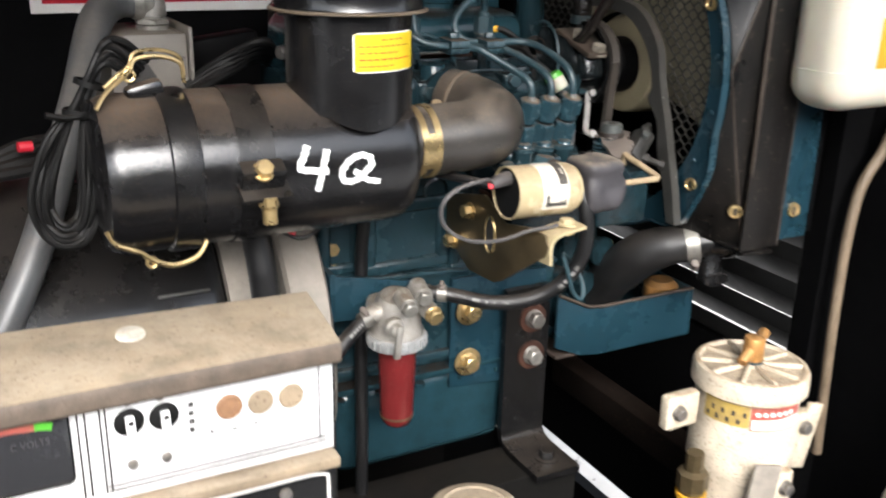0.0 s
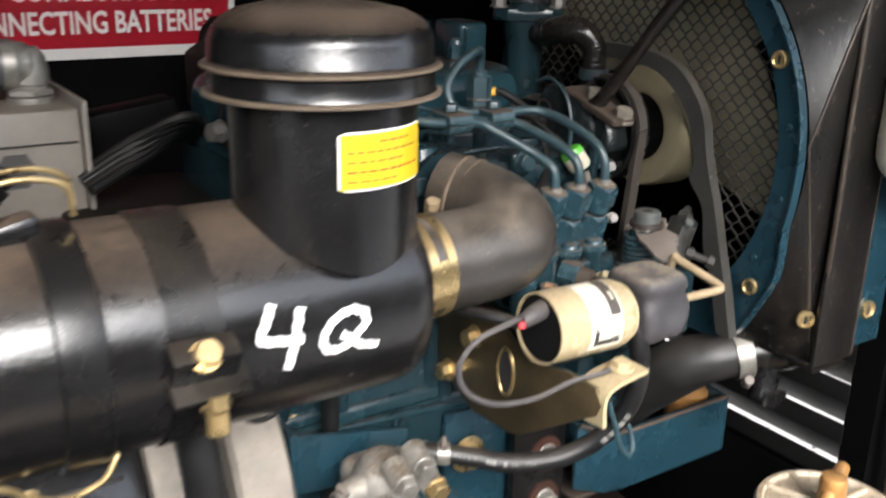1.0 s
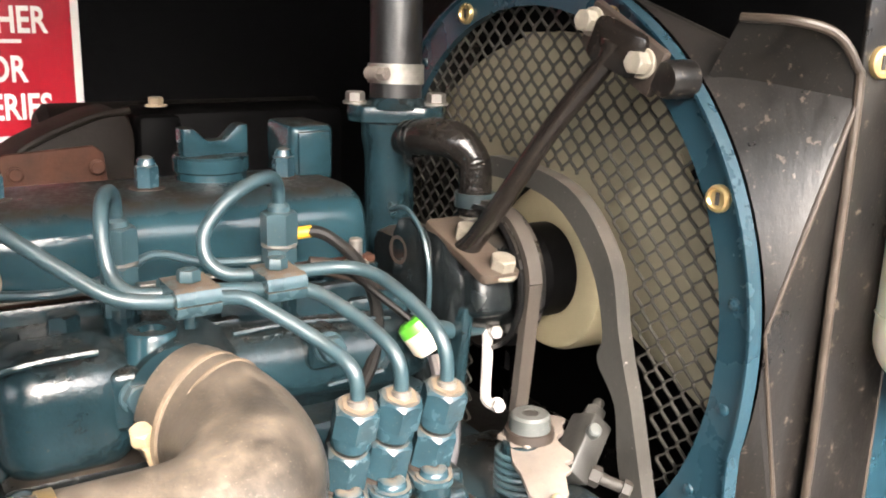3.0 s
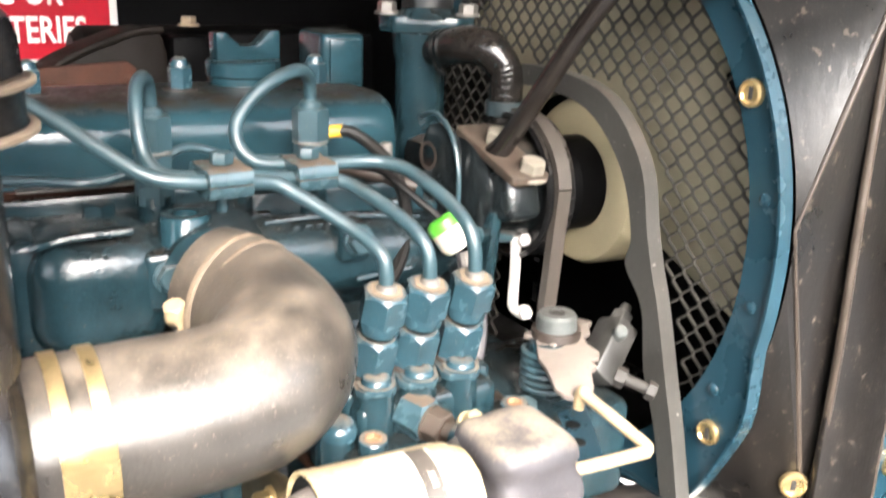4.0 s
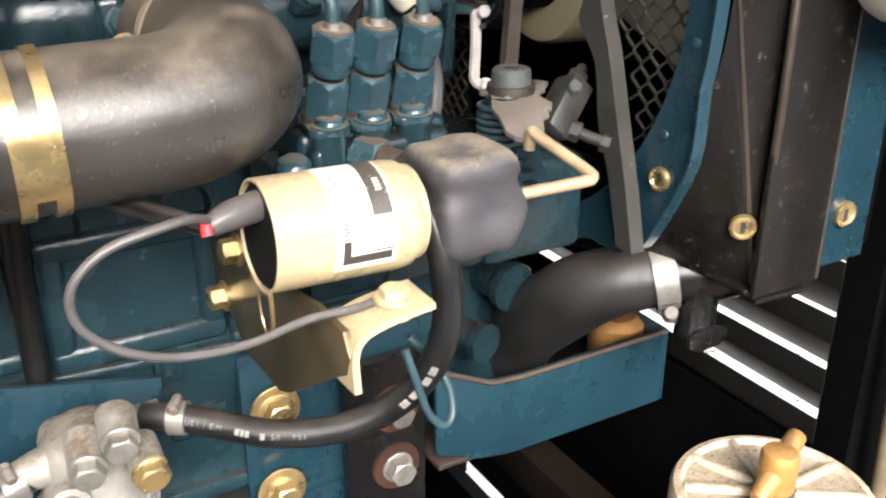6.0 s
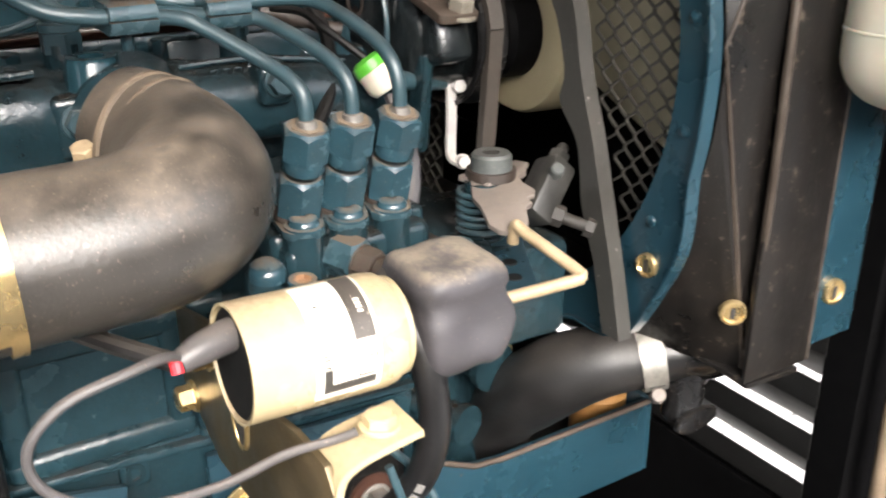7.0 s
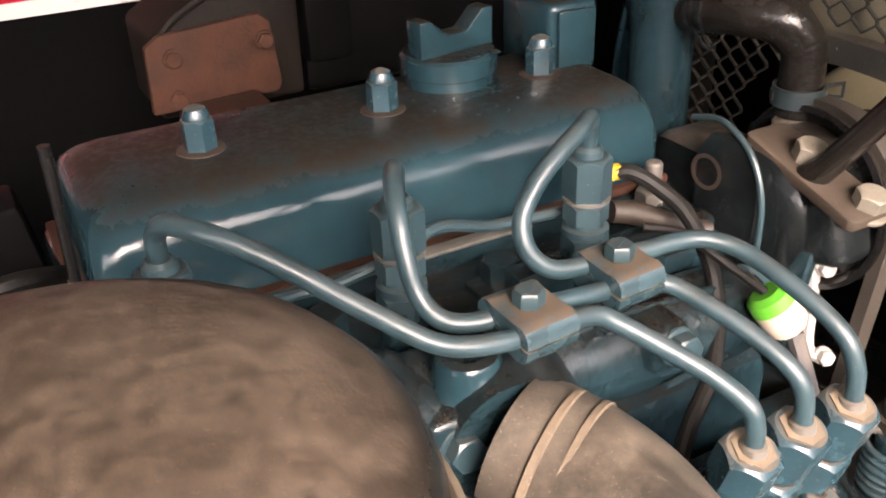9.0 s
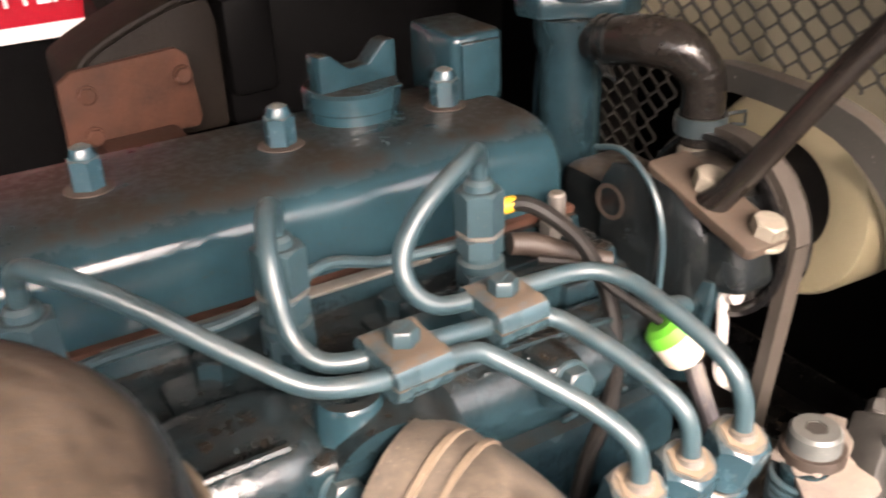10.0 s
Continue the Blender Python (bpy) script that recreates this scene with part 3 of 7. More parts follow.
# timing case at the fan end with its round inlet pieces
bm = box((0.103, 0.68, 0.855), (0.05, 0.215, 0.21), 0.012)
lathe((0.104, 0.60, 0.873), (0.18, -1, -0.05), [(0.0, 0), (0.014, 0), (0.013, 0.045), (0.016, 0.047), (0.016, 0.053), (0, 0.053)], 24, bm)
lathe((0.075, 0.60, 0.838), (0.3, -1, 0.0), [(0.0, 0), (0.011, 0), (0.011, 0.05), (0.013, 0.052), (0.013, 0.058), (0, 0.058)], 24, bm)
part("timing_case", bm, BLUE_CAST, engine)
bolt(engine, (0.124, 0.557, 0.876), (0.3, -1, 0), GOLD, 0.009, 0.006)
bm = box((-0.07, 0.672, 1.035), (0.262, 0.150, 0.06), 0.006)
head = part("cylinder_head", bm, BLUE_CAST, engine)
for x in (-0.175, -0.13, -0.05, 0.03):
    part("bolt_pad", box((x, 0.607, 1.06), (0.022, 0.03, 0.016), 0.004), BLUE_CAST, head)
for x in (-0.18, -0.12, -0.045, 0.045):
    bolt(engine, (x, 0.617, 1.064), (0, 0, 1), BLUE_CAST, 0.014, 0.009, 0.009, name="head_bolt")

# valve cover
bm = bmesh.new()
L0, L1 = -0.193, 0.057
section = [(-0.052, -0.060), (-0.0512, -0.022), (-0.0500, -0.0150), (-0.0468, -0.0090), (-0.0415, -0.0045), (-0.034, -0.0018), (-0.024, -0.0008), (0.024, -0.0008), (0.034, -0.0018), (0.0415, -0.0045), (0.0468, -0.0090), (0.0500, -0.0150), (0.0512, -0.022), (0.052, -0.060)]
rings = []
for x, k in ((L0, 0.60), (L0 + 0.002, 0.78), (L0 + 0.006, 0.90), (L0 + 0.013, 0.975), (L0 + 0.022, 1.0), (L1 - 0.016, 1.0), (L1 - 0.009, 0.985), (L1 - 0.004, 0.94), (L1 - 0.001, 0.87), (L1, 0.75)):
    rings.append([bm.verts.new((x, 0.694 + y * (0.72 + 0.28 * k), 1.1185 + (z if z < -0.05 else z - (1 - k) * 0.035))) for y, z in section])
for a, b in zip(rings, rings[1:]):
    for i in range(len(section) - 1):
        bm.faces.new((a[i], a[i + 1], b[i + 1], b[i]))
bm.faces.new(rings[0]), bm.faces.new(rings[-1][::-1])
cover = part("valve_cover", bm, BLUE, engine, smooth=50)
part("gasket_ledge", box((-0.07, 0.692, 1.068), (0.262, 0.113, 0.012), 0.003), BLUE_CAST, engine)
part("gasket", box((-0.07, 0.6925, 1.0755), (0.258, 0.109, 0.004), 0.001), RUST, engine, "brown gasket line")
for x, y in ((-0.1385, 0.690), (-0.059, 0.6895), (0.0235, 0.6915), (0.0585, 0.722)):
    z = 1.1165
    bm = lathe((x, y, z), (0, 0, 1), [(0, 0), (0.0098, 0), (0.0098, 0.0016), (0.0075, 0.0022), (0, 0.0022)], 24)
    w = part("washer", bm, DARK_RUST, engine, "rust edged washer")
    bm = hexagon((x, y, z + 0.002), (0, 0, 1), 0.0118, 0.0125)
    lathe((x, y, z + 0.0135), (0, 0, 1), [(0.0056, 0), (0.0054, 0.002), (0.0042, 0.0048), (0.002, 0.006), (0, 0.0062)], 16, bm)
    part("cap_nut", bm, BLUE_NUT, engine)
# oil filler cap with winged grip
bm = lathe((-0.0157, 0.709, 1.116), (0, 0, 1), [(0, 0), (0.021, 0), (0.021, 0.006), (0.0225, 0.007), (0.0225, 0.0145), (0.021, 0.016), (0, 0.016)], 40)
cap = part("oil_filler_cap", bm, BLUE, engine)
bm = plate([(-0.0205, 0), (0.0215, 0), (0.0215, 0.018), (0.0155, 0.018), (0.006, 0.0095), (-0.005, 0.0095), (-0.0145, 0.0175), (-0.0205, 0.0175)], (-0.0157, 0.7135, 1.131), (0.985, 0.17, 0), (0, 0, 1), 0.0105, 0.0012)
part("wing_grip", bm, BLUE, cap)
bm = bmesh.new()
for k, w in enumerate((0.004, 0.003, 0.004)):
    box((-0.0127 + 0.006 * k, 0.6925, 1.1321), (w, 0.0045, 0.0006), 0, bm=bm)
part("moulded_letters", bm, BLUE, cap)
# breather box
bm = box((0.0445, 0.716, 1.1305), (0.0285, 0.044, 0.036), 0.0045, segs=3)
box((0.0445, 0.693, 1.131), (0.021, 0.003, 0.027), 0.0012, bm=bm)
part("breather_box", bm, BLUE, engine)

# intake manifold
bm = box((-0.130, 0.573, 1.047), (0.062, 0.052, 0.058), 0.019, segs=5)
tube([(-0.16, 0.585, 1.05), (-0.1, 0.574, 1.052), (-0.03, 0.573, 1.05), (0.034, 0.576, 1.045), (0.046, 0.58, 1.044)], [0.018, 0.0215, 0.02, 0.02, 0.016], 6, 24, bm)
manifold = part("intake_manifold", bm, BLUE_CAST, engine)
bm = bmesh.new()
lathe((-0.076, 0.575, 1.052), (-0.2, -1, 0), [(0.0, 0), (0.027, 0), (0.026, 0.03), (0.026, 0.036), (0, 0.036)], 32, bm)
part("inlet_neck", bm, BLUE_CAST, engine)
part("cast_boss", lathe((-0.0925, 0.561, 1.050), (0, 0, 1), [(0, 0), (0.022, 0), (0.017, 0.010), (0.0122, 0.018), (0.0118, 0.028), (0.0105, 0.030), (0.006, 0.030), (0.006, 0.027), (0, 0.027)], 28), BLUE, engine)
for c, size in (((-0.0145, 0.557, 1.060), (0.017, 0.02, 0.020)), ((-0.1035, 0.556, 1.053), (0.022, 0.018, 0.028))):
    part("bolt_pad", box(c, size, 0.004, segs=3), BLUE_CAST, engine)
rim = [(-0.158, 0.552, 1.073), (-0.152, 0.5495, 1.0755), (-0.140, 0.549, 1.077), (-0.118, 0.549, 1.0775)]
part("cast_rim", tube(rim, 0.0018, 6, 8), BLUE_CAST, engine)
part("end_flange", box((-0.160, 0.586, 1.046), (0.014, 0.050, 0.056), 0.005, segs=3), BLUE_CAST, engine)
part("port_flange", box((0.0, 0.602, 1.052), (0.10, 0.012, 0.05), 0.003), BLUE_CAST, engine)
part("rib", tube([(-0.012, 0.5525, 1.040), (0.02, 0.555, 1.041)], 0.0016, 3, 8), BLUE_CAST, engine)
part("rib", tube([(-0.055, 0.563, 1.0705), (-0.02, 0.564, 1.0705), (0.03, 0.567, 1.064)], 0.0016, 4, 8), BLUE_CAST, engine)
for o in ((-0.1035, 0.5475, 1.0555), (-0.0135, 0.5475, 1.062)):
    bolt(engine, o, (0, -1, 0.1), BLUE_PIPE, 0.0115, 0.006, 0.0078, name="manifold_bolt")
for o in ((-0.152, 0.551, 1.014),):
    bolt(engine, o, (0, -1, 0.1), BLUE_CAST, 0.0115, 0.006, 0.0078, name="manifold_bolt")
bm = bmesh.new()
for k, w in enumerate((0.0035, 0.0035, 0.0035, 0.0035, 0.0035)):
    box((-0.040 + 0.006 * k, 0.5605, 1.067), (w, 0.004, 0.0012), 0.0004, (-40, 0, 0), bm=bm)
part("cast_digits", bm, BLUE_CAST, engine)
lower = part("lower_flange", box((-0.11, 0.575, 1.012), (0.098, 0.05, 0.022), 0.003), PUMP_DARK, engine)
for x, z, w, h in ((-0.137, 1.0165, 0.006, 0.0045), (-0.128, 1.0165, 0.005, 0.0045), (-0.138, 1.0085, 0.004, 0.004), (-0.131, 1.0085, 0.004, 0.004), (-0.125, 1.0085, 0.004, 0.004)):
    part("cast_mark", box((x, 0.5498, z), (w, 0.0012, h), 0.0004), PUMP_DARK, lower)

# ---- injectors with union nuts, and the leak-off line ----
for x, y in ((-0.0165, 0.6), (-0.0965, 0.6), (-0.1765, 0.6)):
    inj = thing("injector", (x, y, 1.05), "blue fuel injector with hexagon nuts in the cylinder head", "injector", "injectors in the head")
    bm = lathe((x, y, 1.05), (0, 0, 1), [(0, 0), (0.0105, 0), (0.0105, 0.012), (0.0085, 0.014), (0.0085, 0.03), (0, 0.03)], 24)
    part("body", bm, BLUE_CAST, inj)
    bm = hexagon((x, y, 1.076), (0, 0, 1), 0.0165, 0.010)
    lathe((x, y, 1.085), (0, 0, 1), [(0.0078, 0), (0.0092, 0.001), (0.0092, 0.004), (0.0075, 0.005), (0.0075, 0.008)], 24, bm)
    hexagon((x, y, 1.092), (0, 0, 1), 0.0155, 0.008, bm)
    part("nozzle_nut", bm, BLUE_PIPE, inj)
    bm = hexagon((x, y, 1.102), (0, 0, 1), 0.0165, 0.0165)
    lathe((x, y, 1.118), (0, 0, 1), [(0.0058, 0), (0.0056, 0.003), (0.0042, 0.0045), (0, 0.0045)], 18, bm)
    part("union_nut", bm, BLUE_PIPE, inj)
    part("washer", lathe((x, y, 1.1005), (0, 0, 1), [(0, 0), (0.0092, 0), (0.0092, 0.0015), (0, 0.0015)], 20), STEEL, inj)
leak = thing("leak_off_line", (-0.07, 0.61, 1.085), "thin blue leak-off pipe between the injectors", "pipe")
part("pipe", tube([(-0.013, 0.612, 1.0905), (-0.03, 0.6145, 1.090), (-0.052, 0.6137, 1.0925), (-0.072, 0.612, 1.099), (-0.083, 0.609, 1.099), (-0.092, 0.608, 1.092)], 0.0023, 8, 10), BLUE_PIPE, leak)
part("pipe", tube([(-0.099, 0.612, 1.091), (-0.115, 0.617, 1.085), (-0.13, 0.62, 1.084), (-0.15, 0.614, 1.088), (-0.172, 0.606, 1.091)], 0.0023, 8, 10), BLUE_PIPE, leak)
part("rail", box((-0.09, 0.627, 1.0805), (0.13, 0.007, 0.0016), 0.0004), STEEL, leak, "flat glow plug rail")

# ---- high pressure pipes and their clamps ----
PIPE_A = [(-0.0218, 0.5, 1.052), (-0.0218, 0.5005, 1.062), (-0.0235, 0.504, 1.0695), (-0.031, 0.516, 1.0775), (-0.050, 0.534, 1.091), (-0.0585, 0.5385, 1.0955), (-0.0725, 0.5375, 1.0975), (-0.095, 0.5365, 1.0995), (-0.112, 0.5405, 1.1025), (-0.127, 0.550, 1.112), (-0.148, 0.565, 1.1275), (-0.160, 0.574, 1.1350), (-0.168, 0.5815, 1.1378), (-0.1742, 0.5915, 1.1370), (-0.1763, 0.5985, 1.1310), (-0.1765, 0.6, 1.124), (-0.1765, 0.6, 1.114)]
PIPE_B = [(0.0, 0.5, 1.052), (0.0, 0.501, 1.064), (-0.002, 0.506, 1.073), (-0.008, 0.520, 1.0815), (-0.0185, 0.5415, 1.090), (-0.0265, 0.5485, 1.0925), (-0.039, 0.5505, 1.0935), (-0.060, 0.549, 1.0965), (-0.082, 0.549, 1.0985), (-0.0965, 0.5515, 1.0985), (-0.1045, 0.556, 1.1005), (-0.1085, 0.562, 1.107), (-0.1095, 0.567, 1.118), (-0.1085, 0.573, 1.129), (-0.1055, 0.5815, 1.1355), (-0.1012, 0.590, 1.1370), (-0.0975, 0.5972, 1.1325), (-0.0965, 0.6, 1.124), (-0.0965, 0.6, 1.114)]
PIPE_C = [(0.0238, 0.5, 1.052), (0.0238, 0.501, 1.066), (0.022, 0.507, 1.0775), (0.018, 0.522, 1.0865), (0.013, 0.542, 1.0935), (0.007, 0.5525, 1.0965), (-0.003, 0.5585, 1.0975), (-0.022, 0.5605, 1.0975), (-0.045, 0.5615, 1.0985), (-0.0575, 0.563, 1.1), (-0.0645, 0.567, 1.1065), (-0.0645, 0.5715, 1.1165), (-0.057, 0.5745, 1.1265), (-0.046, 0.577, 1.1345), (-0.034, 0.582, 1.1385), (-0.0245, 0.590, 1.1380), (-0.0183, 0.5970, 1.1330), (-0.0165, 0.6, 1.125), (-0.0165, 0.6, 1.114)]
for pts in (PIPE_A, PIPE_B, PIPE_C):
    p = thing("injection_pipe", pts[0], "blue painted steel injection pipe from pump to injector", "pipe", "injection pipes")
    part("pipe", tube(pts, 0.0033, 6, 14), BLUE_PIPE, p)
    part("sleeve", lathe((pts[0][0], pts[0][1], 1.0515), (0, 0, 1), [(0.0034, 0), (0.0048, 0), (0.0045, 0.0035), (0.0034, 0.004)], 16), STEEL, p, "bare steel pipe sleeve")
for c, turn in (((-0.0805, 0.5432, 1.0985), 4), ((-0.036, 0.5555, 1.0955), 3)):
    cl = thing("pipe_clamp", c, "blue two-piece pipe clamp with cross-head screw", "clamp", "pipe clamps")
    m = pose(*c, 4, 0, turn)
    for name, dz, sgn in (("upper_shell", 0.0004, 1), ("lower_shell", -0.0004, -1)):
        bm = bmesh.new()
        sec = [(-0.0130, 0.0), (-0.0128, 0.0028), (-0.0112, 0.0052), (-0.0085, 0.0062), (-0.0055, 0.0056), (0.0055, 0.0056), (0.0085, 0.0062), (0.0112, 0.0052), (0.0128, 0.0028), (0.0130, 0.0)]
        r0 = [bm.verts.new(m @ Vector((-0.0098, y, dz + sgn * z))) for y, z in sec]
        r1 = [bm.verts.new(m @ Vector((0.0098, y, dz + sgn * z))) for y, z in sec]
        for i in range(len(sec) - 1):
            bm.faces.new((r0[i], r0[i + 1], r1[i + 1], r1[i]))
        bm.faces.new(r0), bm.faces.new(r1[::-1]), bm.faces.new((r0[0], r1[0], r1[-1], r0[-1]))
        part(name, bm, CLAMP_BLUE, cl)
    o = m @ Vector((0, 0, 0.0068))
    bm = lathe(o, (0, 0, 1), [(0, 0), (0.0052, 0), (0.0052, 0.004), (0.0045, 0.005), (0, 0.005)], 6)
    box((o.x, o.y, o.z + 0.0052), (0.006, 0.0012, 0.0006), 0, (0, 0, 30), bm=bm)
    part("screw", bm, BLUE_PIPE, cl)
    part("screw_end", lathe(m @ Vector((0, 0, -0.0055)), (0, 0, -1), [(0, 0), (0.003, 0), (0.003, 0.009), (0, 0.009)], 12), BLUE_CAST, cl)

# ---- injection pump ----
pump = thing("injection_pump", (0.0, 0.52, 0.9), "blue in-line injection pump with three delivery valves", "pump")
part("body", box((0.002, 0.524, 0.955), (0.098, 0.080, 0.058), 0.004), BLUE_CAST, pump)
part("upper_block", box((0.001, 0.524, 0.993), (0.080, 0.034, 0.020), 0.004, segs=3), BLUE_CAST, pump)
part("front_casting", box((0.001, 0.507, 0.984), (0.074, 0.022, 0.030), 0.005, segs=3), BLUE_CAST, pump)
part("gasket", box((0.006, 0.511, 0.9595), (0.112, 0.060, 0.004), 0.001), RUST, pump, "red brown flange gasket")
part("side_flange", box((0.002, 0.50, 0.9665), (0.104, 0.046, 0.008), 0.003), BLUE_CAST, pump)
for x, xs in ((-0.0215, -0.0255), (0.0, -0.0035), (0.0238, 0.0190)):
    foot_p, head_p = Vector((x - 0.002, 0.5115, 1.0110)), Vector((x, 0.5, 1.0525))
    d = (head_p - foot_p).normalized()
    size = (head_p - foot_p).length
    # diamond flange from the valve's foot to its screw in front
    mid, along = Vector((xs, 0.5035, 1.0035)), Vector((x - 0.001 - xs, 0.012, 0.001)).normalized()
    outline = [(-0.0085, -0.006), (-0.0045, -0.0095), (0.006, -0.0112), (0.020, -0.0112), (0.025, -0.006), (0.025, 0.006), (0.020, 0.0112), (0.006, 0.0112), (-0.0045, 0.0095), (-0.0085, 0.006)]
    part("valve_flange", plate(outline, mid, along, Vector((0, 0, 1)).cross(along), 0.0042, 0.001), CLAMP_BLUE, pump)
    part("boss", lathe((xs, 0.5032, 0.978), (0, 0, 1), [(0, 0), (0.0105, 0), (0.0098, 0.010), (0.0092, 0.026), (0, 0.026)], 24), BLUE_CAST, pump)
    screw = part("button_screw", lathe((xs, 0.5015, 1.0074), (0, -0.08, 1), [(0, 0), (0.0088, 0), (0.0088, 0.0010), (0.0072, 0.0014), (0.0070, 0.0022), (0.0060, 0.0040), (0.0042, 0.0050), (0.0022, 0.0053), (0.0020, 0.0042), (0, 0.0042)], 24), BLUE_NUT, pump)
    part("socket", lathe((xs, 0.5015, 1.0074), (0, -0.08, 1), [(0.0024, 0.00535), (0.0014, 0.0056), (0.0013, 0.0048), (0, 0.0048)], 6), DARK_RUST, screw, "rusty socket")
    part("valve_holder", hexagon(foot_p - d * 0.001, d, 0.0188, size * 0.47, chamfer=0.2), BLUE_NUT, pump)
    part("rust_line", lathe(foot_p - d * 0.0016, d, [(0, 0), (0.0112, 0), (0.0108, 0.0018), (0, 0.0018)], 24), DARK_RUST, pump)
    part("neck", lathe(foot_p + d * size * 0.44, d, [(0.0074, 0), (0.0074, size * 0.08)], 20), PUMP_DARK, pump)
    nut = hexagon(foot_p + d * size * 0.66, d, 0.0192, size * 0.335, chamfer=0.2)
    lathe(foot_p + d * size * 0.495, d, [(0.0, 0), (0.0084, 0.0), (0.0092, 0.0008), (0.0095, 0.0016), (0.0095, size * 0.15), (0.0091, size * 0.168), (0, size * 0.168)], 28, nut)
    dv = part("union_nut", nut, BLUE_NUT, pump)
    part("union_nut_face", lathe(head_p - d * 0.0001, d, [(0.0042, 0.0006), (0.0078, 0.0006), (0.0078, 0.0), (0.0042, 0)], 6, closed=True), DUST_WIRE, dv, "worn dusty nut face")
for o in ((-0.0345, 0.487, 0.9705), (0.0415, 0.489, 0.9705)):
    part("lower_boss", lathe(o, (0, -0.1, 1), [(0, 0), (0.0095, 0), (0.0085, 0.012), (0, 0.012)], 22), BLUE_CAST, pump)
    top = Vector(o) + Vector((0, -0.0012, 0.012))
    cap_screw = part("cap_screw", lathe(top, (0, -0.1, 1), [(0, 0), (0.0064, 0), (0.0068, 0.0008), (0.0068, 0.0072), (0.0062, 0.0080), (0.0040, 0.0080), (0.0036, 0.0050), (0, 0.0050)], 24), BLUE_NUT, pump)
    part("socket", lathe(top, (0, -0.1, 1), [(0.0044, 0.0081), (0.0036, 0.0084), (0.0032, 0.0062), (0, 0.0062)], 6), CAP_RUST, cap_screw, "rusty hexagon socket")
part("dome_screw", lathe((-0.046, 0.497, 0.990), (0, -0.2, 1), [(0, 0), (0.0088, 0), (0.0086, 0.0020), (0.0076, 0.0048), (0.0050, 0.0070), (0.0022, 0.0078), (0, 0.0080)], 24), BLUE_NUT, pump)
part("corner_boss", lathe((-0.046, 0.499, 0.965), (0, 0, 1), [(0, 0), (0.010, 0), (0.009, 0.026), (0, 0.026)], 20), BLUE_CAST, pump)
# feed union between the screws
fd = Vector((0.42, -0.88, -0.12)).normalized()
f0 = Vector((-0.0115, 0.4985, 0.9925))
part("feed_union", hexagon(f0, fd, 0.0185, 0.0135), CLAMP_BLUE, pump, "dusty blue hexagon feed union")
bm = hexagon(f0 + fd * 0.0135, fd, 0.0145, 0.0095)
lathe(f0 + fd * 0.022, fd, [(0, 0), (0.005, 0), (0.0048, 0.007), (0.0035, 0.008), (0, 0.008)], 18, bm)
part("feed_nut", bm, RUST_TAN, pump, "brown crusted hexagon nut")
part("feed_tip", lathe(f0 + fd * 0.0275, fd, [(0, 0), (0.0058, 0), (0.0055, 0.004), (0.0042, 0.0052), (0, 0.0052)], 20), BLUE_NUT, pump)
part("copper_washer", lathe(f0 + fd * 0.0128, fd, [(0, 0), (0.0088, 0), (0.0088, 0.0014), (0, 0.0014)], 20), RUST_TAN, pump)
bolt(pump, (0.0165, 0.4875, 0.9835), (0.1, -0.6, 0.7), CREAM_DARK, 0.009, 0.006, 0.0068, name="bleed_screw", label="pale plated bleed screw")

# ---- governor levers beside the pump ----
gov = thing("governor_lever", (0.083, 0.515, 0.93), "governor housing with spring, steel speed lever and stop screw", "lever")
bm = box((0.083, 0.535, 0.95), (0.064, 0.10, 0.055), 0.006)
box((0.066, 0.505, 0.975), (0.02, 0.055, 0.008), 0.002, (0, 0, -25), bm=bm)
part("housing", bm, BLUE_CAST, gov)
part("post", lathe((0.0775, 0.511, 0.958), (0, 0, 1), [(0, 0), (0.0145, 0), (0.0145, 0.018), (0.0098, 0.022), (0.0098, 0.049), (0, 0.049)], 24), BLUE_CAST, gov)
coil = [(0.0775 + 0.0128 * math.cos(a), 0.511 + 0.0128 * math.sin(a), 0.981 + 0.0038 * a / (2 * math.pi)) for a in np.linspace(0, 2 * math.pi * 6, 97)]
part("spring", tube(coil, 0.0015, 1, 8, straight=True), BLUE_PIPE, gov)
bm = lathe((0.0838, 0.5135, 1.0085), (0, 0, 1), [(0, 0), (0.0120, 0), (0.0120, 0.002), (0.0108, 0.003), (0.0104, 0.0105), (0.0092, 0.0120), (0.004, 0.0120), (0.004, 0.0105), (0, 0.0105)], 28)
nut = part("lever_nut", bm, LEVER_STEEL, gov, "grey steel lever nut over a rusty collar")
part("socket", lathe((0.0838, 0.5135, 1.0202), (0, 0, 1), [(0.0052, 0.0002), (0.0044, 0.0005), (0.0042, 0.0), (0, 0.0)], 6), DARK_STEEL, nut)
part("rust_collar", lathe((0.0838, 0.5135, 1.0075), (0, 0, 1), [(0, 0), (0.0132, 0), (0.0128, 0.0045), (0, 0.0045)], 24), DARK_RUST, gov)
bm = plate([(-0.012, -0.008), (0.006, -0.012), (0.017, -0.0095), (0.023, -0.0035), (0.0295, -0.0015), (0.0285, 0.0060), (0.020, 0.0105), (0.012, 0.014), (0.0, 0.0135), (-0.012, 0.012)], (0.084, 0.5135, 1.0055), (0.9, 0.25, 0), (-0.25, 0.9, 0), 0.003, 0.0006)
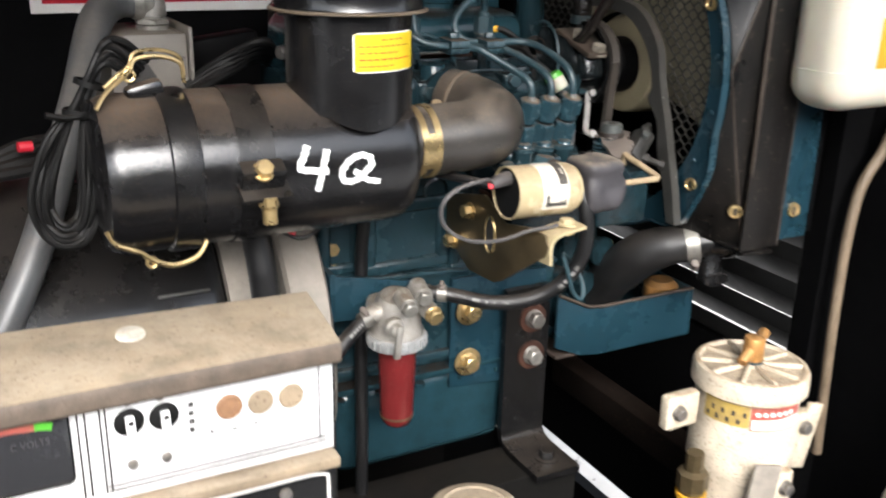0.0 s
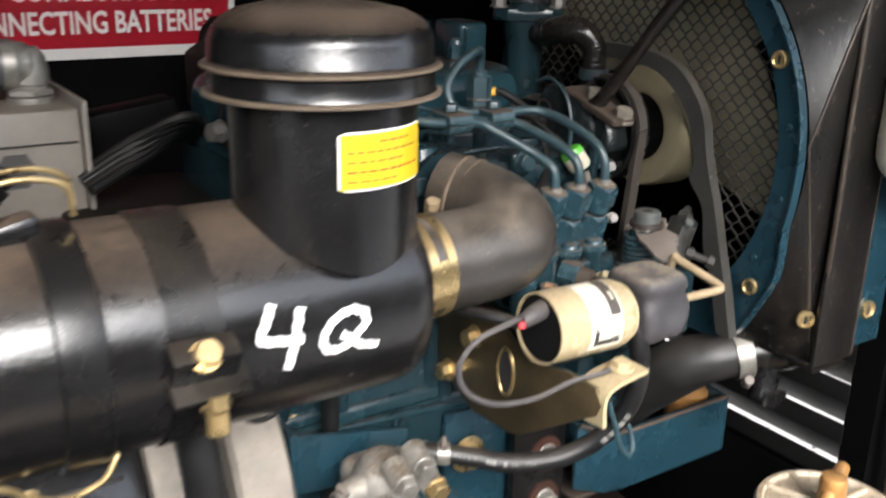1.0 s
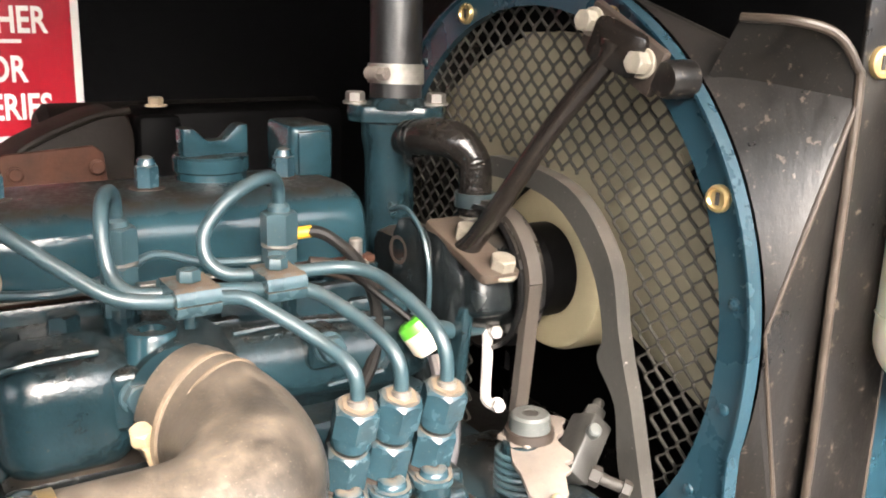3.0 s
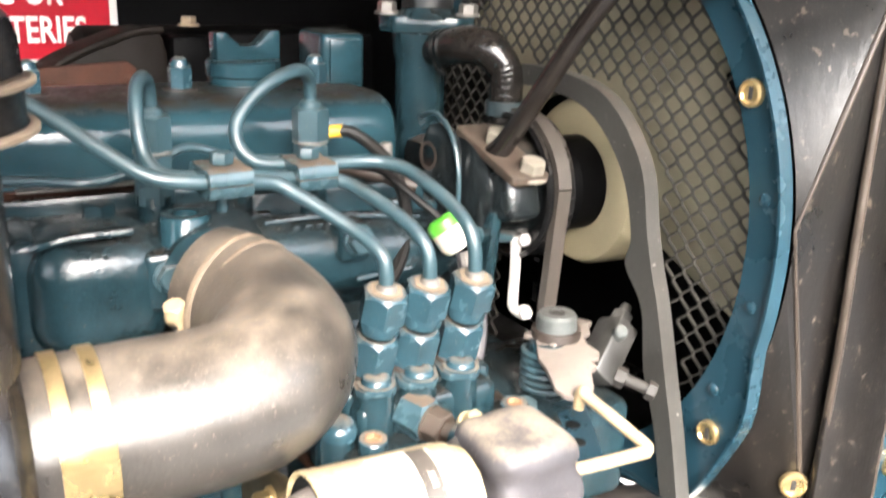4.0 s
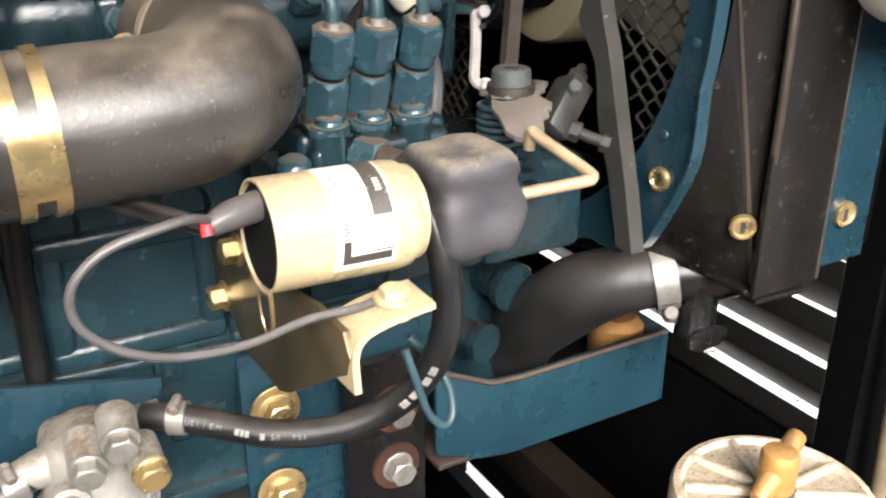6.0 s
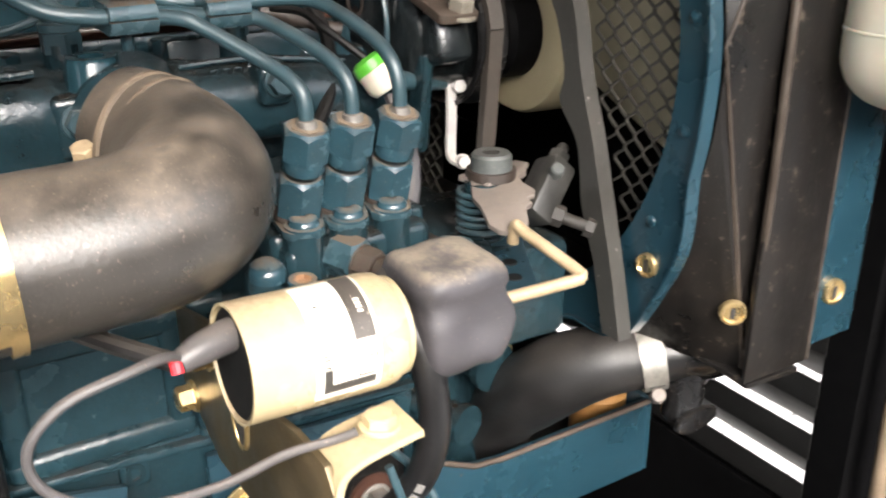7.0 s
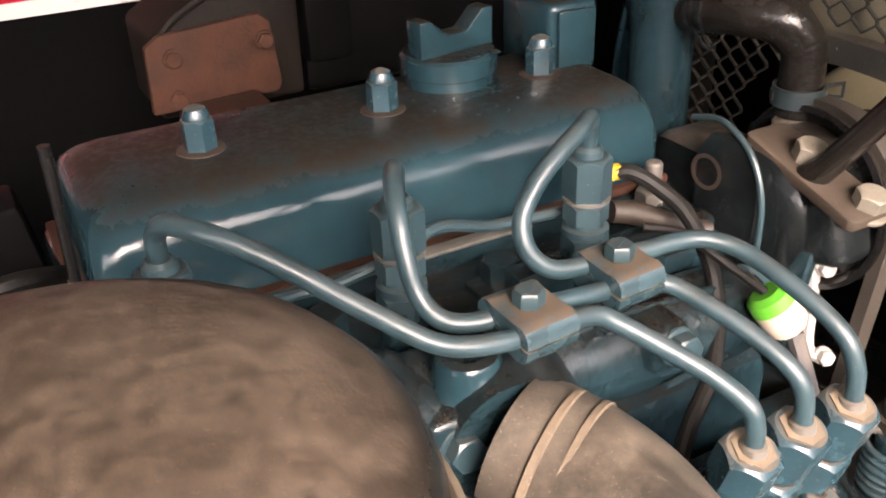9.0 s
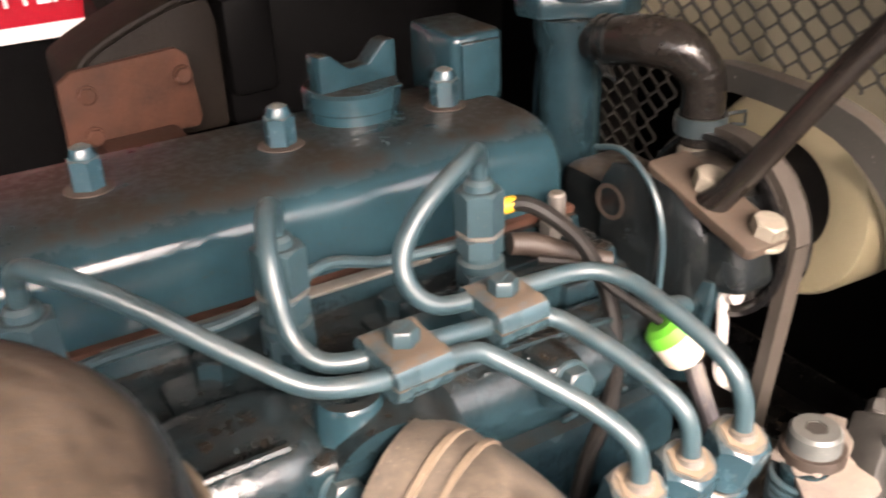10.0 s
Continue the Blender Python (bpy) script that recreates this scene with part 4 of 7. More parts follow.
plate([(-0.01, -0.010), (-0.006, 0.011), (0.010, 0.0145), (0.0165, 0.0190), (0.0215, 0.0180), (0.0235, 0.0130), (0.0290, 0.0155), (0.0320, 0.0115), (0.046, 0.0100), (0.0515, 0.0060), (0.054, 0.001), (0.0515, -0.0050), (0.046, -0.0090), (0.030, -0.0105), (0.022, -0.0130), (0.014, -0.0125)], (0.084, 0.5135, 1.0065), (-0.42, -0.9, -0.22), (0.9, -0.42, 0), 0.003, 0.0006, bm=bm)
part("lever_arm", bm, LEVER, gov, "worn grey lever arm")
part("link_rod", tube([(0.0636, 0.4665, 0.992), (0.0636, 0.4645, 1.001), (0.0645, 0.458, 0.9992), (0.0715, 0.4295, 0.9895), (0.0705, 0.4265, 0.9878), (0.0675, 0.4265, 0.9868), (0.028, 0.431, 0.985)], 0.0029, 6, 14), LINK, gov, "cream plated bent link rod")
m = pose(0.1125, 0.5065, 0.9965, -30, 44, -15)
bm = box((0, 0, 0), (0.0155, 0.0185, 0.036), 0.0022)
bmesh.ops.transform(bm, matrix=m, verts=bm.verts)
stop = part("stop_block", bm, STOP_STEEL, gov, "dark cast stop block")
up = (m.to_3x3() @ Vector((0, 0, 1))).normalized()
bm = bolt_bm(m @ Vector((0.001, 0.002, 0.018)), up, 0.0105, 0.0060, 0.0064, stud=0.0045)
part("adjusting_nut", bm, STOP_STEEL, stop)
side = (m.to_3x3() @ Vector((-0.55, -1, 0.1))).normalized()
part("stub", lathe(m @ Vector((-0.004, -0.0085, 0.007)), side, [(0, 0), (0.0038, 0), (0.0038, 0.0052), (0.0030, 0.0062), (0, 0.0062)], 16), LEVER_STEEL, stop)
bm = lathe((0.1075, 0.4985, 0.989), (0.55, -0.55, -0.25), [(0, 0), (0.0032, 0), (0.0032, 0.024), (0, 0.024)], 14)
hexagon((0.1105, 0.4955, 0.9875), (0.55, -0.55, -0.25), 0.010, 0.006, bm)
hexagon((0.1225, 0.4835, 0.982), (0.55, -0.55, -0.25), 0.009, 0.005, bm)
part("stop_screw", bm, DARK_STEEL, gov)
link = part("blue_link", plate(round_rect(0.060, 0.021, 0.005), (0.0705, 0.4790, 0.9735), (0.47, 0.88, 0.06), (-0.88, 0.47, 0), 0.003, 0.0006), BLUE_PLATE, gov)
for x, y in ((0.070, 0.477), (0.0625, 0.463)):
    part("hole", lathe((x, y, 0.9765 + (y - 0.479) * 0.06), (0, 0, 1), [(0.0, 0.0), (0.0038, 0.0), (0.0036, 0.0006), (0, 0.0006)], 16), POTTED, link, "dark hole")
bolt(gov, (0.052, 0.4935, 0.979), (0, -0.3, 1), BLUE_PIPE, 0.010, 0.006, 0.0075)
bolt(gov, (0.046, 0.527, 0.98), (0, -0.3, 1), STEEL, 0.009, 0.006, 0.007)

# ---- thermostat housing, water pump, stay ----
therm = thing("thermostat_housing", (0.1, 0.695, 1.05), "blue thermostat column with flange, hoses and bolts", "thermostat")
part("column", lathe((0.0985, 0.695, 1.045), (0, 0, 1), [(0, 0), (0.019, 0), (0.0165, 0.02), (0.0162, 0.085), (0.0185, 0.092), (0.0185, 0.103), (0, 0.103)], 32), BLUE_CAST, therm)
bm = plate([(-0.031, -0.006), (-0.02, -0.017), (0.02, -0.017), (0.031, -0.006), (0.031, 0.006), (0.02, 0.017), (-0.02, 0.017), (-0.031, 0.006)], (0.104, 0.697, 1.148), (0.85, -0.5, 0), (0.5, 0.85, 0), 0.011, 0.002)
lathe((0.104, 0.697, 1.157), (0, 0, 1), [(0.021, 0), (0.017, 0.006), (0.0145, 0.008), (0.0145, 0.02)], 28, bm)
part("flange", bm, BLUE_CAST, therm)
for s in (-1, 1):
    bolt(therm, (0.104 + s * 0.0225, 0.697 - s * 0.0135, 1.159), (0, 0, 1), STEEL, 0.011, 0.006, 0.008)
hose = thing("radiator_hose", (0.1045, 0.698, 1.165), "black top radiator hose with steel band clamp", "hose")
part("hose", tube([(0.1045, 0.698, 1.163), (0.105, 0.699, 1.19), (0.107, 0.703, 1.24), (0.112, 0.712, 1.30), (0.13, 0.725, 1.37), (0.17, 0.735, 1.41), (0.24, 0.74, 1.425), (0.31, 0.74, 1.40)], 0.0168, 6, 24), RUBBER, hose)
hose_clamp(hose, (0.1048, 0.6985, 1.1785), (0.03, 0.03, 1), 0.0170, 0.0125, ZINC, (-1, -0.45, 0), "bright slotted worm clamp", slots=14)
bp = thing("bypass_hose", (0.115, 0.64, 1.09), "black oily bypass hose with spring clamps", "hose")
CLAMP_BAND = material("dull_blue_band", (0.016, 0.026, 0.029), 0.38, vary=0.3, scale=60, dust=0.5, dust_color=(0.05, 0.038, 0.028), bump=0.2, chips=0.12, chip_color=(0.05, 0.03, 0.02))
def on_arc(o, r, a0, a1, h):
    """A thin patch on an upright cylinder."""
    return lathe(o, (0, 0, 1), [(r, 0), (r + 0.0004, 0), (r + 0.0004, h), (r, h)], 6, closed=True, arc=(a0, a1))


part("hose", tube([(0.100, 0.682, 1.138), (0.101, 0.665, 1.141), (0.103, 0.645, 1.1445), (0.109, 0.630, 1.143), (0.116, 0.622, 1.133)], [0.0095, 0.0105, 0.0118, 0.0116, 0.0102], 7, 20), OILY_RUBBER, bp)
part("wrinkled_end", tube([(0.1135, 0.6240, 1.1375), (0.1160, 0.6220, 1.1320), (0.117, 0.621, 1.124), (0.117, 0.621, 1.112), (0.117, 0.621, 1.1)], [0.0098, 0.0100, 0.0098, 0.0100, 0.0100], 10, 20, ribs=0.02), OILY_RUBBER, bp)

for o, d, w, paint, words in (((0.1008, 0.671, 1.1400), (0.1, -1, 0.15), 0.003, PUMP_DARK, "blackened spring wire"), ((0.1015, 0.664, 1.1412), (0.1, -1, 0.15), 0.003, PUMP_DARK, "blackened spring wire"), ((0.117, 0.621, 1.1095), (0, 0, 1), 0.0085, CLAMP_BAND, "dull blue spring band")):
    hose_clamp(bp, o, d, 0.0108, w, paint, None, words, "spring_clamp")
part("clamp_window", on_arc((0.117, 0.621, 1.1075), 0.0121, 222, 248, 0.004), PRINT, bp)
part("clamp_ear", tube([(0.127, 0.6165, 1.1125), (0.1365, 0.6130, 1.1130), (0.1365, 0.6130, 1.1065), (0.1300, 0.6150, 1.1075)], 0.0010, 4, 6, straight=True), CLAMP_BAND, bp)
part("clamp_ear", tube([(0.0905, 0.663, 1.1330), (0.0895, 0.657, 1.1285), (0.0935, 0.655, 1.1260), (0.0950, 0.662, 1.1300)], 0.0012, 4, 6, straight=True), PUMP_DARK, bp)
part("stub_pipe", lathe((0.117, 0.621, 1.0900), (0, 0, 1), [(0.0098, 0), (0.0098, 0.0065), (0.0088, 0.0078), (0.0088, 0.012)], 24), PALE_BOLT, bp, "pale corroded pipe stub")

wp = thing("water_pump", (0.088, 0.605, 1.0), "black and blue water pump with rusty bracket plate", "pump")
bm = lathe((0.0735, 0.607, 1.066), (1, 0, 0), [(0, 0), (0.022, 0), (0.029, 0.003), (0.032, 0.006), (0.033, 0.030), (0.034, 0.042), (0.018, 0.046), (0, 0.046)], 40)
box((0.088, 0.635, 1.04), (0.04, 0.06, 0.10), 0.01, bm=bm)
part("bracket_block", box((0.093, 0.583, 1.066), (0.024, 0.046, 0.030), 0.006, (-16, 0, 0), segs=3), PUMP_DARK, wp)
part("web", plate([(0.0, 0.0), (0.030, 0.006), (0.022, -0.05), (0.0, -0.06)], (0.086, 0.600, 1.055), (0, -1, 0), (0, 0, 1), 0.007, 0.002), BLUE_CAST, wp)
plate([(-0.016, -0.05), (0.016, -0.055), (0.019, 0.010), (0.017, 0.026), (0.010, 0.036), (0.0, 0.039), (-0.009, 0.037), (-0.015, 0.027)], (0.0705, 0.612, 1.066), (0.12, -0.98, 0), (0, 0, 1), 0.005, 0.0015, bm=bm)
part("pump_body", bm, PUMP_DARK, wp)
part("lug_eye", lathe((0.0665, 0.6205, 1.084), (-1, -0.12, 0), [(0.0065, 0), (0.0085, 0), (0.0085, 0.0022), (0.0065, 0.0022)], 28, closed=True), DARK_RUST, wp)
part("rim_edge", tube([(0.067, 0.634, 1.105), (0.0665, 0.616, 1.109), (0.0665, 0.598, 1.100), (0.0665, 0.589, 1.082), (0.0665, 0.588, 1.058), (0.067, 0.592, 1.035)], 0.0014, 6, 8), BLUE_PIPE, wp)
TILT_U, TILT_V = Vector((-0.02, 0.955, 0.30)).normalized(), Vector((1, 0, 0.0))
bm = plate(round_rect(0.064, 0.0245, 0.0035, cx=0.0, cy=0.0), (0.0905, 0.5845, 1.0875), TILT_U, TILT_V, -0.0055, 0.001)
part("bracket_plate", bm, RUST_TAN, wp, "tan rusted bracket plate")
N = TILT_V.cross(TILT_U).normalized() * -1
N = N if N.z > 0 else -N
for o in ((0.0945, 0.560, 1.0815), (0.0915, 0.5905, 1.0925)):
    bolt(wp, o, N, PALE_BOLT, 0.0125, 0.0085, 0.0092, label="pale plated bolt")
stay = thing("shroud_stay", (0.0895, 0.576, 1.09), "black steel stay rod from pump bracket to fan shroud", "stay rod")
part("rod", tube([(0.0855, 0.584, 1.0885), (0.0885, 0.577, 1.097), (0.094, 0.563, 1.118), (0.1045, 0.5355, 1.162), (0.116, 0.512, 1.196), (0.118, 0.507, 1.207)], [0.0072, 0.0060, 0.0056, 0.0054, 0.0056, 0.0078], 8, 14), STAY, stay)
bm = plate(round_rect(0.030, 0.022, 0.005), (0.1175, 0.5035, 1.2045), (0.25, -0.85, -0.35), (0.1, -0.3, 0.9), 0.004, 0.0008)
part("end_lug", bm, STAY, stay)
bm = box((0.1245, 0.508, 1.204), (0.006, 0.056, 0.024), 0.002, (25, 0, 0))
part("shroud_bracket", bm, DARK_RUST, stay, "rust edged dark bracket")
part("spacer", lathe((0.122, 0.478, 1.191), (1, 0, 0), [(0, 0), (0.008, 0), (0.009, 0.003), (0.009, 0.016), (0, 0.016)], 24), SHROUD, stay)
for o in ((0.1205, 0.4895, 1.1975), (0.1205, 0.527, 1.2155)):
    bolt(stay, o, (-1, -0.15, 0.1), PALE_BOLT, 0.0098, 0.007, 0.0072)
# ---- air cleaner ----
CAN_Y, CAN_Z, CAN_R = 0.457, 1.031, 0.0565
cleaner = thing("air_cleaner", (-0.28, CAN_Y, 0.97), "black cylindrical air cleaner with dusty top and domed rain cap", "air cleaner")
bm = lathe((-0.409, CAN_Y, CAN_Z), (1, 0, 0), [(0, 0), (0.046, 0), (0.0525, 0.0025), (0.0555, 0.008), (CAN_R, 0.014), (CAN_R, 0.214), (0.0552, 0.2235), (0.0515, 0.2285), (0.046, 0.2295), (0.040, 0.2305), (0.036, 0.234), (0.0, 0.235)], 64)
part("canister", bm, DUSTY, cleaner)
bm = lathe((-0.366, CAN_Y, CAN_Z), (1, 0, 0), [(CAN_R, 0), (CAN_R + 0.0022, 0.001), (CAN_R + 0.0026, 0.004), (CAN_R + 0.0026, 0.017), (CAN_R + 0.0022, 0.02), (CAN_R, 0.021)], 64)
part("end_cup_rim", bm, BLACK, cleaner)
bm = lathe((-0.3205, CAN_Y, CAN_Z), (1, 0, 0), [(CAN_R - 0.001, 0), (CAN_R + 0.0014, 0), (CAN_R + 0.0014, 0.025), (CAN_R - 0.001, 0.025)], 64, closed=True)
band = part("mounting_band", bm, BLACK, cleaner)
CAPX, CAPY = -0.2214, 0.4475
bm = lathe((CAPX, CAPY, 1.0), (0, 0, 1), [(0.02, 0.0), (0.0470, 0.002), (0.0475, 0.07), (0.0475, 0.149), (0, 0.149)], 72)
# the lower end is cut in a round scoop that meets the can's shoulder
for v in bm.verts:
    if v.co.z < 1.01:
        q = (v.co.x - CAPX) / 0.0475
        v.co.z += 0.057 + 0.024 * q * q
part("intake_neck", bm, DUSTY, cleaner)
bm = lathe((CAPX, CAPY, 1.1405), (0, 0, 1), [(0.0, 0.0), (0.0545, 0.0), (0.0565, 0.0006), (0.0588, 0.0014), (0.0588, 0.0026), (0.0565, 0.0034), (0.0558, 0.005), (0.0558, 0.0125), (0.0570, 0.0135), (0.0585, 0.0145), (0.0585, 0.0158), (0.0565, 0.0168), (0.0556, 0.018), (0.0552, 0.027), (0.0535, 0.032), (0.049, 0.037), (0.041, 0.0412), (0.029, 0.0438), (0.015, 0.045), (0, 0.0454)], 72)
rain = part("rain_cap", bm, DUSTY, cleaner)
for z in (1.1425, 1.1556):
    part("dusty_bead", lathe((CAPX, CAPY, z), (0, 0, 1), [(0.0572, -0.0012), (0.0592, -0.0006), (0.0592, 0.0006), (0.0572, 0.0012)], 72, closed=True), DUST_WIRE, rain, "dust covered rolled bead")


def on_cylinder(cx, cy, r, a0, a1, z0, z1, mat, name, parent, thick=0.0005, segs=14, corner=0.0, label=""):
    """A label wrapped round an upright cylinder, from a0 to a1 degrees."""
    bm = bmesh.new()
    inner, outer = [], []
    for k in range(segs + 1):
        a = radians(a0 + (a1 - a0) * k / segs)
        cut = corner if k in (0, segs) else 0.0
        for z, row in ((z0 + cut, 0), (z1 - cut, 1)):
            inner.append(bm.verts.new((cx + r * math.cos(a), cy + r * math.sin(a), z)))
            outer.append(bm.verts.new((cx + (r + thick) * math.cos(a), cy + (r + thick) * math.sin(a), z)))
    for k in range(segs):
        i = 2 * k
        bm.faces.new((outer[i], outer[i + 2], outer[i + 3], outer[i + 1]))
        bm.faces.new((inner[i], outer[i], outer[i + 2], inner[i + 2]))
        bm.faces.new((inner[i + 1], outer[i + 1], outer[i + 3], inner[i + 3]))
    bm.faces.new((inner[0], inner[1], outer[1], outer[0]))
    bm.faces.new((inner[-2], inner[-1], outer[-1], outer[-2]))
    return part(name, bm, mat, parent, label)


TEXT_BROWN = material("faded_print", (0.26, 0.13, 0.02), 0.5, vary=0.1, bump=0)
lab = on_cylinder(CAPX, CAPY, 0.0471, -109, -40, 1.1015, 1.1295, SIGN_WHITE, "caution_label", cleaner, corner=0.0015, label="yellow caution label with white border")
on_cylinder(CAPX, CAPY, 0.0476, -107.5, -41.5, 1.1025, 1.1285, LABEL_YELLOW, "yellow_field", lab)
for k, (a0, a1) in enumerate(((-84, -60), (-104, -52), (-104, -66), (-104, -48), (-104, -70))):
    z = 1.1245 - 0.0046 * k
    a = a0
    while a < a1:
        w = random.uniform(2.5, 6.5)
        on_cylinder(CAPX, CAPY, 0.0481, a, min(a + w, a1), z - 0.0005, z + 0.0005, PRINT_RED if k == 3 else TEXT_BROWN, "text_bar", lab, 0.0002, 2)
        a += w + 1.5
# band lug with bolt, nut and yellow zinc stud
bm = box((-0.3085, 0.3945, 1.0375), (0.031, 0.014, 0.016), 0.0015, (28, 0, 0))
box((-0.307, 0.392, 1.0255), (0.036, 0.018, 0.004), 0.001, (28, 0, 0), bm=bm)
part("band_lug", bm, BLACK, band)
bolt(band, (-0.309, 0.3895, 1.0405), (0, -0.75, 0.6), GOLD, 0.011, 0.007, 0.0075)
bm = hexagon((-0.306, 0.388, 1.023), (0, -0.1, -1), 0.0125, 0.0075)
lathe((-0.306, 0.3873, 1.0155), (0, -0.1, -1), [(0.0062, 0), (0.0052, 0.001), (0.0052, 0.011), (0.0042, 0.012), (0, 0.012)], 16, bm)
part("clamp_nut", bm, GOLD, band)
# wire latches of the end cup
for s, pts in ((0, [(-0.407, 0.432, 1.082), (-0.400, 0.437, 1.091), (-0.391, 0.440, 1.098), (-0.3825, 0.440, 1.1045), (-0.3775, 0.443, 1.1125), (-0.361, 0.446, 1.1135), (-0.3465, 0.449, 1.1075), (-0.3445, 0.450, 1.094)]),
                (1, [(-0.410, 0.418, 1.002), (-0.4045, 0.418, 0.9925), (-0.389, 0.419, 0.9845), (-0.381, 0.420, 0.9775), (-0.366, 0.421, 0.9715), (-0.350, 0.422, 0.975), (-0.343, 0.424, 0.983), (-0.342, 0.426, 0.986)])):
    latch = part("latch_wire", tube(pts, 0.0016, 6, 8), GOLD, cleaner, "bright yellow plated latch wire")
    part("latch_loop", tube([Vector(q) + Vector((0.0006, 0.0045, 0.0035 if s == 0 else -0.003)) for q in pts[1:]], 0.0014, 6, 8), GOLD, latch)
    c = Vector(pts[3]) + Vector((0.0, 0.003, -0.003))
    part("latch_coil", tube([c + Vector((0.0035 * math.cos(a), 0.0022 * a / 6.28 - 0.002, 0.0035 * math.sin(a))) for a in np.linspace(0, 12.5, 26)], 0.0012, 1, 6, straight=True), GOLD, latch)
part("latch_ear", box((-0.372, 0.452, 1.0895), (0.026, 0.016, 0.012), 0.004, (0, -14, 0)), DUSTY, cleaner)

# brush-painted figure and letter on the can
def painted(points, width, name):
    """A brush stroke that follows the can's round front: points of (x, degrees below the horizon of the front)."""
    bm = bmesh.new()
    pts = spline([(x, a, 0) for x, a in points], 6)
    R = CAN_R + 0.0003
    rows = []
    for i, q in enumerate(pts):
        d = pts[min(i + 1, len(pts) - 1)] - pts[max(i - 1, 0)]
        dx, da = d.x, radians(d.y) * R
        n = math.hypot(dx, da) or 1.0
        px, pa = -da / n * width / 2, dx / n * width / 2
        row = []
        for s in (-1, 1):
            wob = 1 + 0.15 * math.sin(i * 1.7 + s)
            x, a = q.x + s * px * wob, radians(q.y) + s * pa * wob / R
            for r in (R, R + 0.0006):
                row.append(bm.verts.new((x, CAN_Y - r * math.cos(a), CAN_Z + r * math.sin(a))))
        rows.append(row)
    for a, b in zip(rows, rows[1:]):
        for i, j in ((0, 1), (1, 3), (3, 2), (2, 0)):
            bm.faces.new((a[i], a[j], b[j], b[i]))
    bm.faces.new((rows[0][0], rows[0][1], rows[0][3], rows[0][2]))
    bm.faces.new((rows[-1][0], rows[-1][1], rows[-1][3], rows[-1][2]))
    return part(name, bm, PAINT_WHITE, cleaner, "white brush-painted mark")


painted([(-0.2717, 22), (-0.2750, 15), (-0.2788, 6.5), (-0.2715, 4.2), (-0.2573, 2.6)], 0.0046, "painted_digit")
painted([(-0.2576, 18), (-0.2605, 8), (-0.2635, -3), (-0.2655, -12)], 0.0046, "painted_digit")
painted([(-0.2225, 8.5), (-0.2311, 11.8), (-0.2411, 8.3), (-0.2471, 0.5), (-0.2449, -6.3), (-0.2360, -6.4), (-0.2285, -0.5), (-0.2235, 4.5), (-0.2250, 8.5)], 0.0042, "painted_letter")
painted([(-0.2375, 0.5), (-0.2320, -3), (-0.2270, -7.2), (-0.2168, -9.5)], 0.0040, "painted_letter")

# ---- rubber intake elbow ----
elbow = thing("intake_elbow", (-0.09, 0.47, 1.0), "dusty black rubber intake elbow with yellow zinc hose clamps", "hose")
part("hose", tube([(-0.1775, 0.457, 1.034), (-0.140, 0.4565, 1.035), (-0.110, 0.4565, 1.036), (-0.092, 0.462, 1.038), (-0.079, 0.477, 1.041), (-0.075, 0.497, 1.0445), (-0.0765, 0.515, 1.0475), (-0.082, 0.532, 1.050), (-0.086, 0.540, 1.051)], [0.0292, 0.0292, 0.0292, 0.0298, 0.0302, 0.0294, 0.0284, 0.0276, 0.0276], 8, 40), DUSTY_RUBBER, elbow)
o = Vector((-0.1672, 0.4565, 1.0343))
d = Vector((1, -0.005, 0.03)).normalized()
u, v = frame_from(d)
# slotted strap: two bands joined by a wide plate on the front
bm = bmesh.new()
for k in (0.0, 0.0117):
    lathe(o + d * k, d, [(0.0293, 0), (0.0304, 0), (0.0304, 0.0052), (0.0293, 0.0052)], 56, bm, closed=True)
lathe(o + d * 0.0048, d, [(0.0293, 0), (0.0304, 0), (0.0304, 0.0075), (0.0293, 0.0075)], 16, bm, closed=True, arc=(156, 214))
part("strap_clamp", bm, GOLD, elbow, "yellow zinc slotted strap clamp")
o2, d2 = Vector((-0.0790, 0.5225, 1.0487)), Vector((-0.5, 0.86, 0.14)).normalized()
bm = bmesh.new()
for k in (-0.005, 0.004):
    lathe(o2 + d2 * k, d2, [(0.0277, 0), (0.0289, 0.0006), (0.0289, 0.0026), (0.0277, 0.0032)], 48, bm, closed=True)
clampb = part("wire_clamp", bm, DUST_WIRE, elbow, "dusty double wire clamp")
bm = lathe((-0.1085, 0.5245, 1.046), (0.2, -0.9, 0.3), [(0, 0), (0.0045, 0), (0.0045, 0.007), (0, 0.007)], 14)
bolt_bm((-0.1085, 0.5195, 1.048), (-0.2, -0.3, 0.9), 0.009, 0.006, bm=bm)
tube([(-0.1085, 0.521, 1.05), (-0.1065, 0.519, 1.04), (-0.1035, 0.5165, 1.031)], 0.0017, 5, 8, bm)
tube([(-0.1085, 0.521, 1.047), (-0.103, 0.5195, 1.055), (-0.0985, 0.5175, 1.064)], 0.0022, 5, 8, bm)
part("clamp_screw", bm, LINK, clampb)

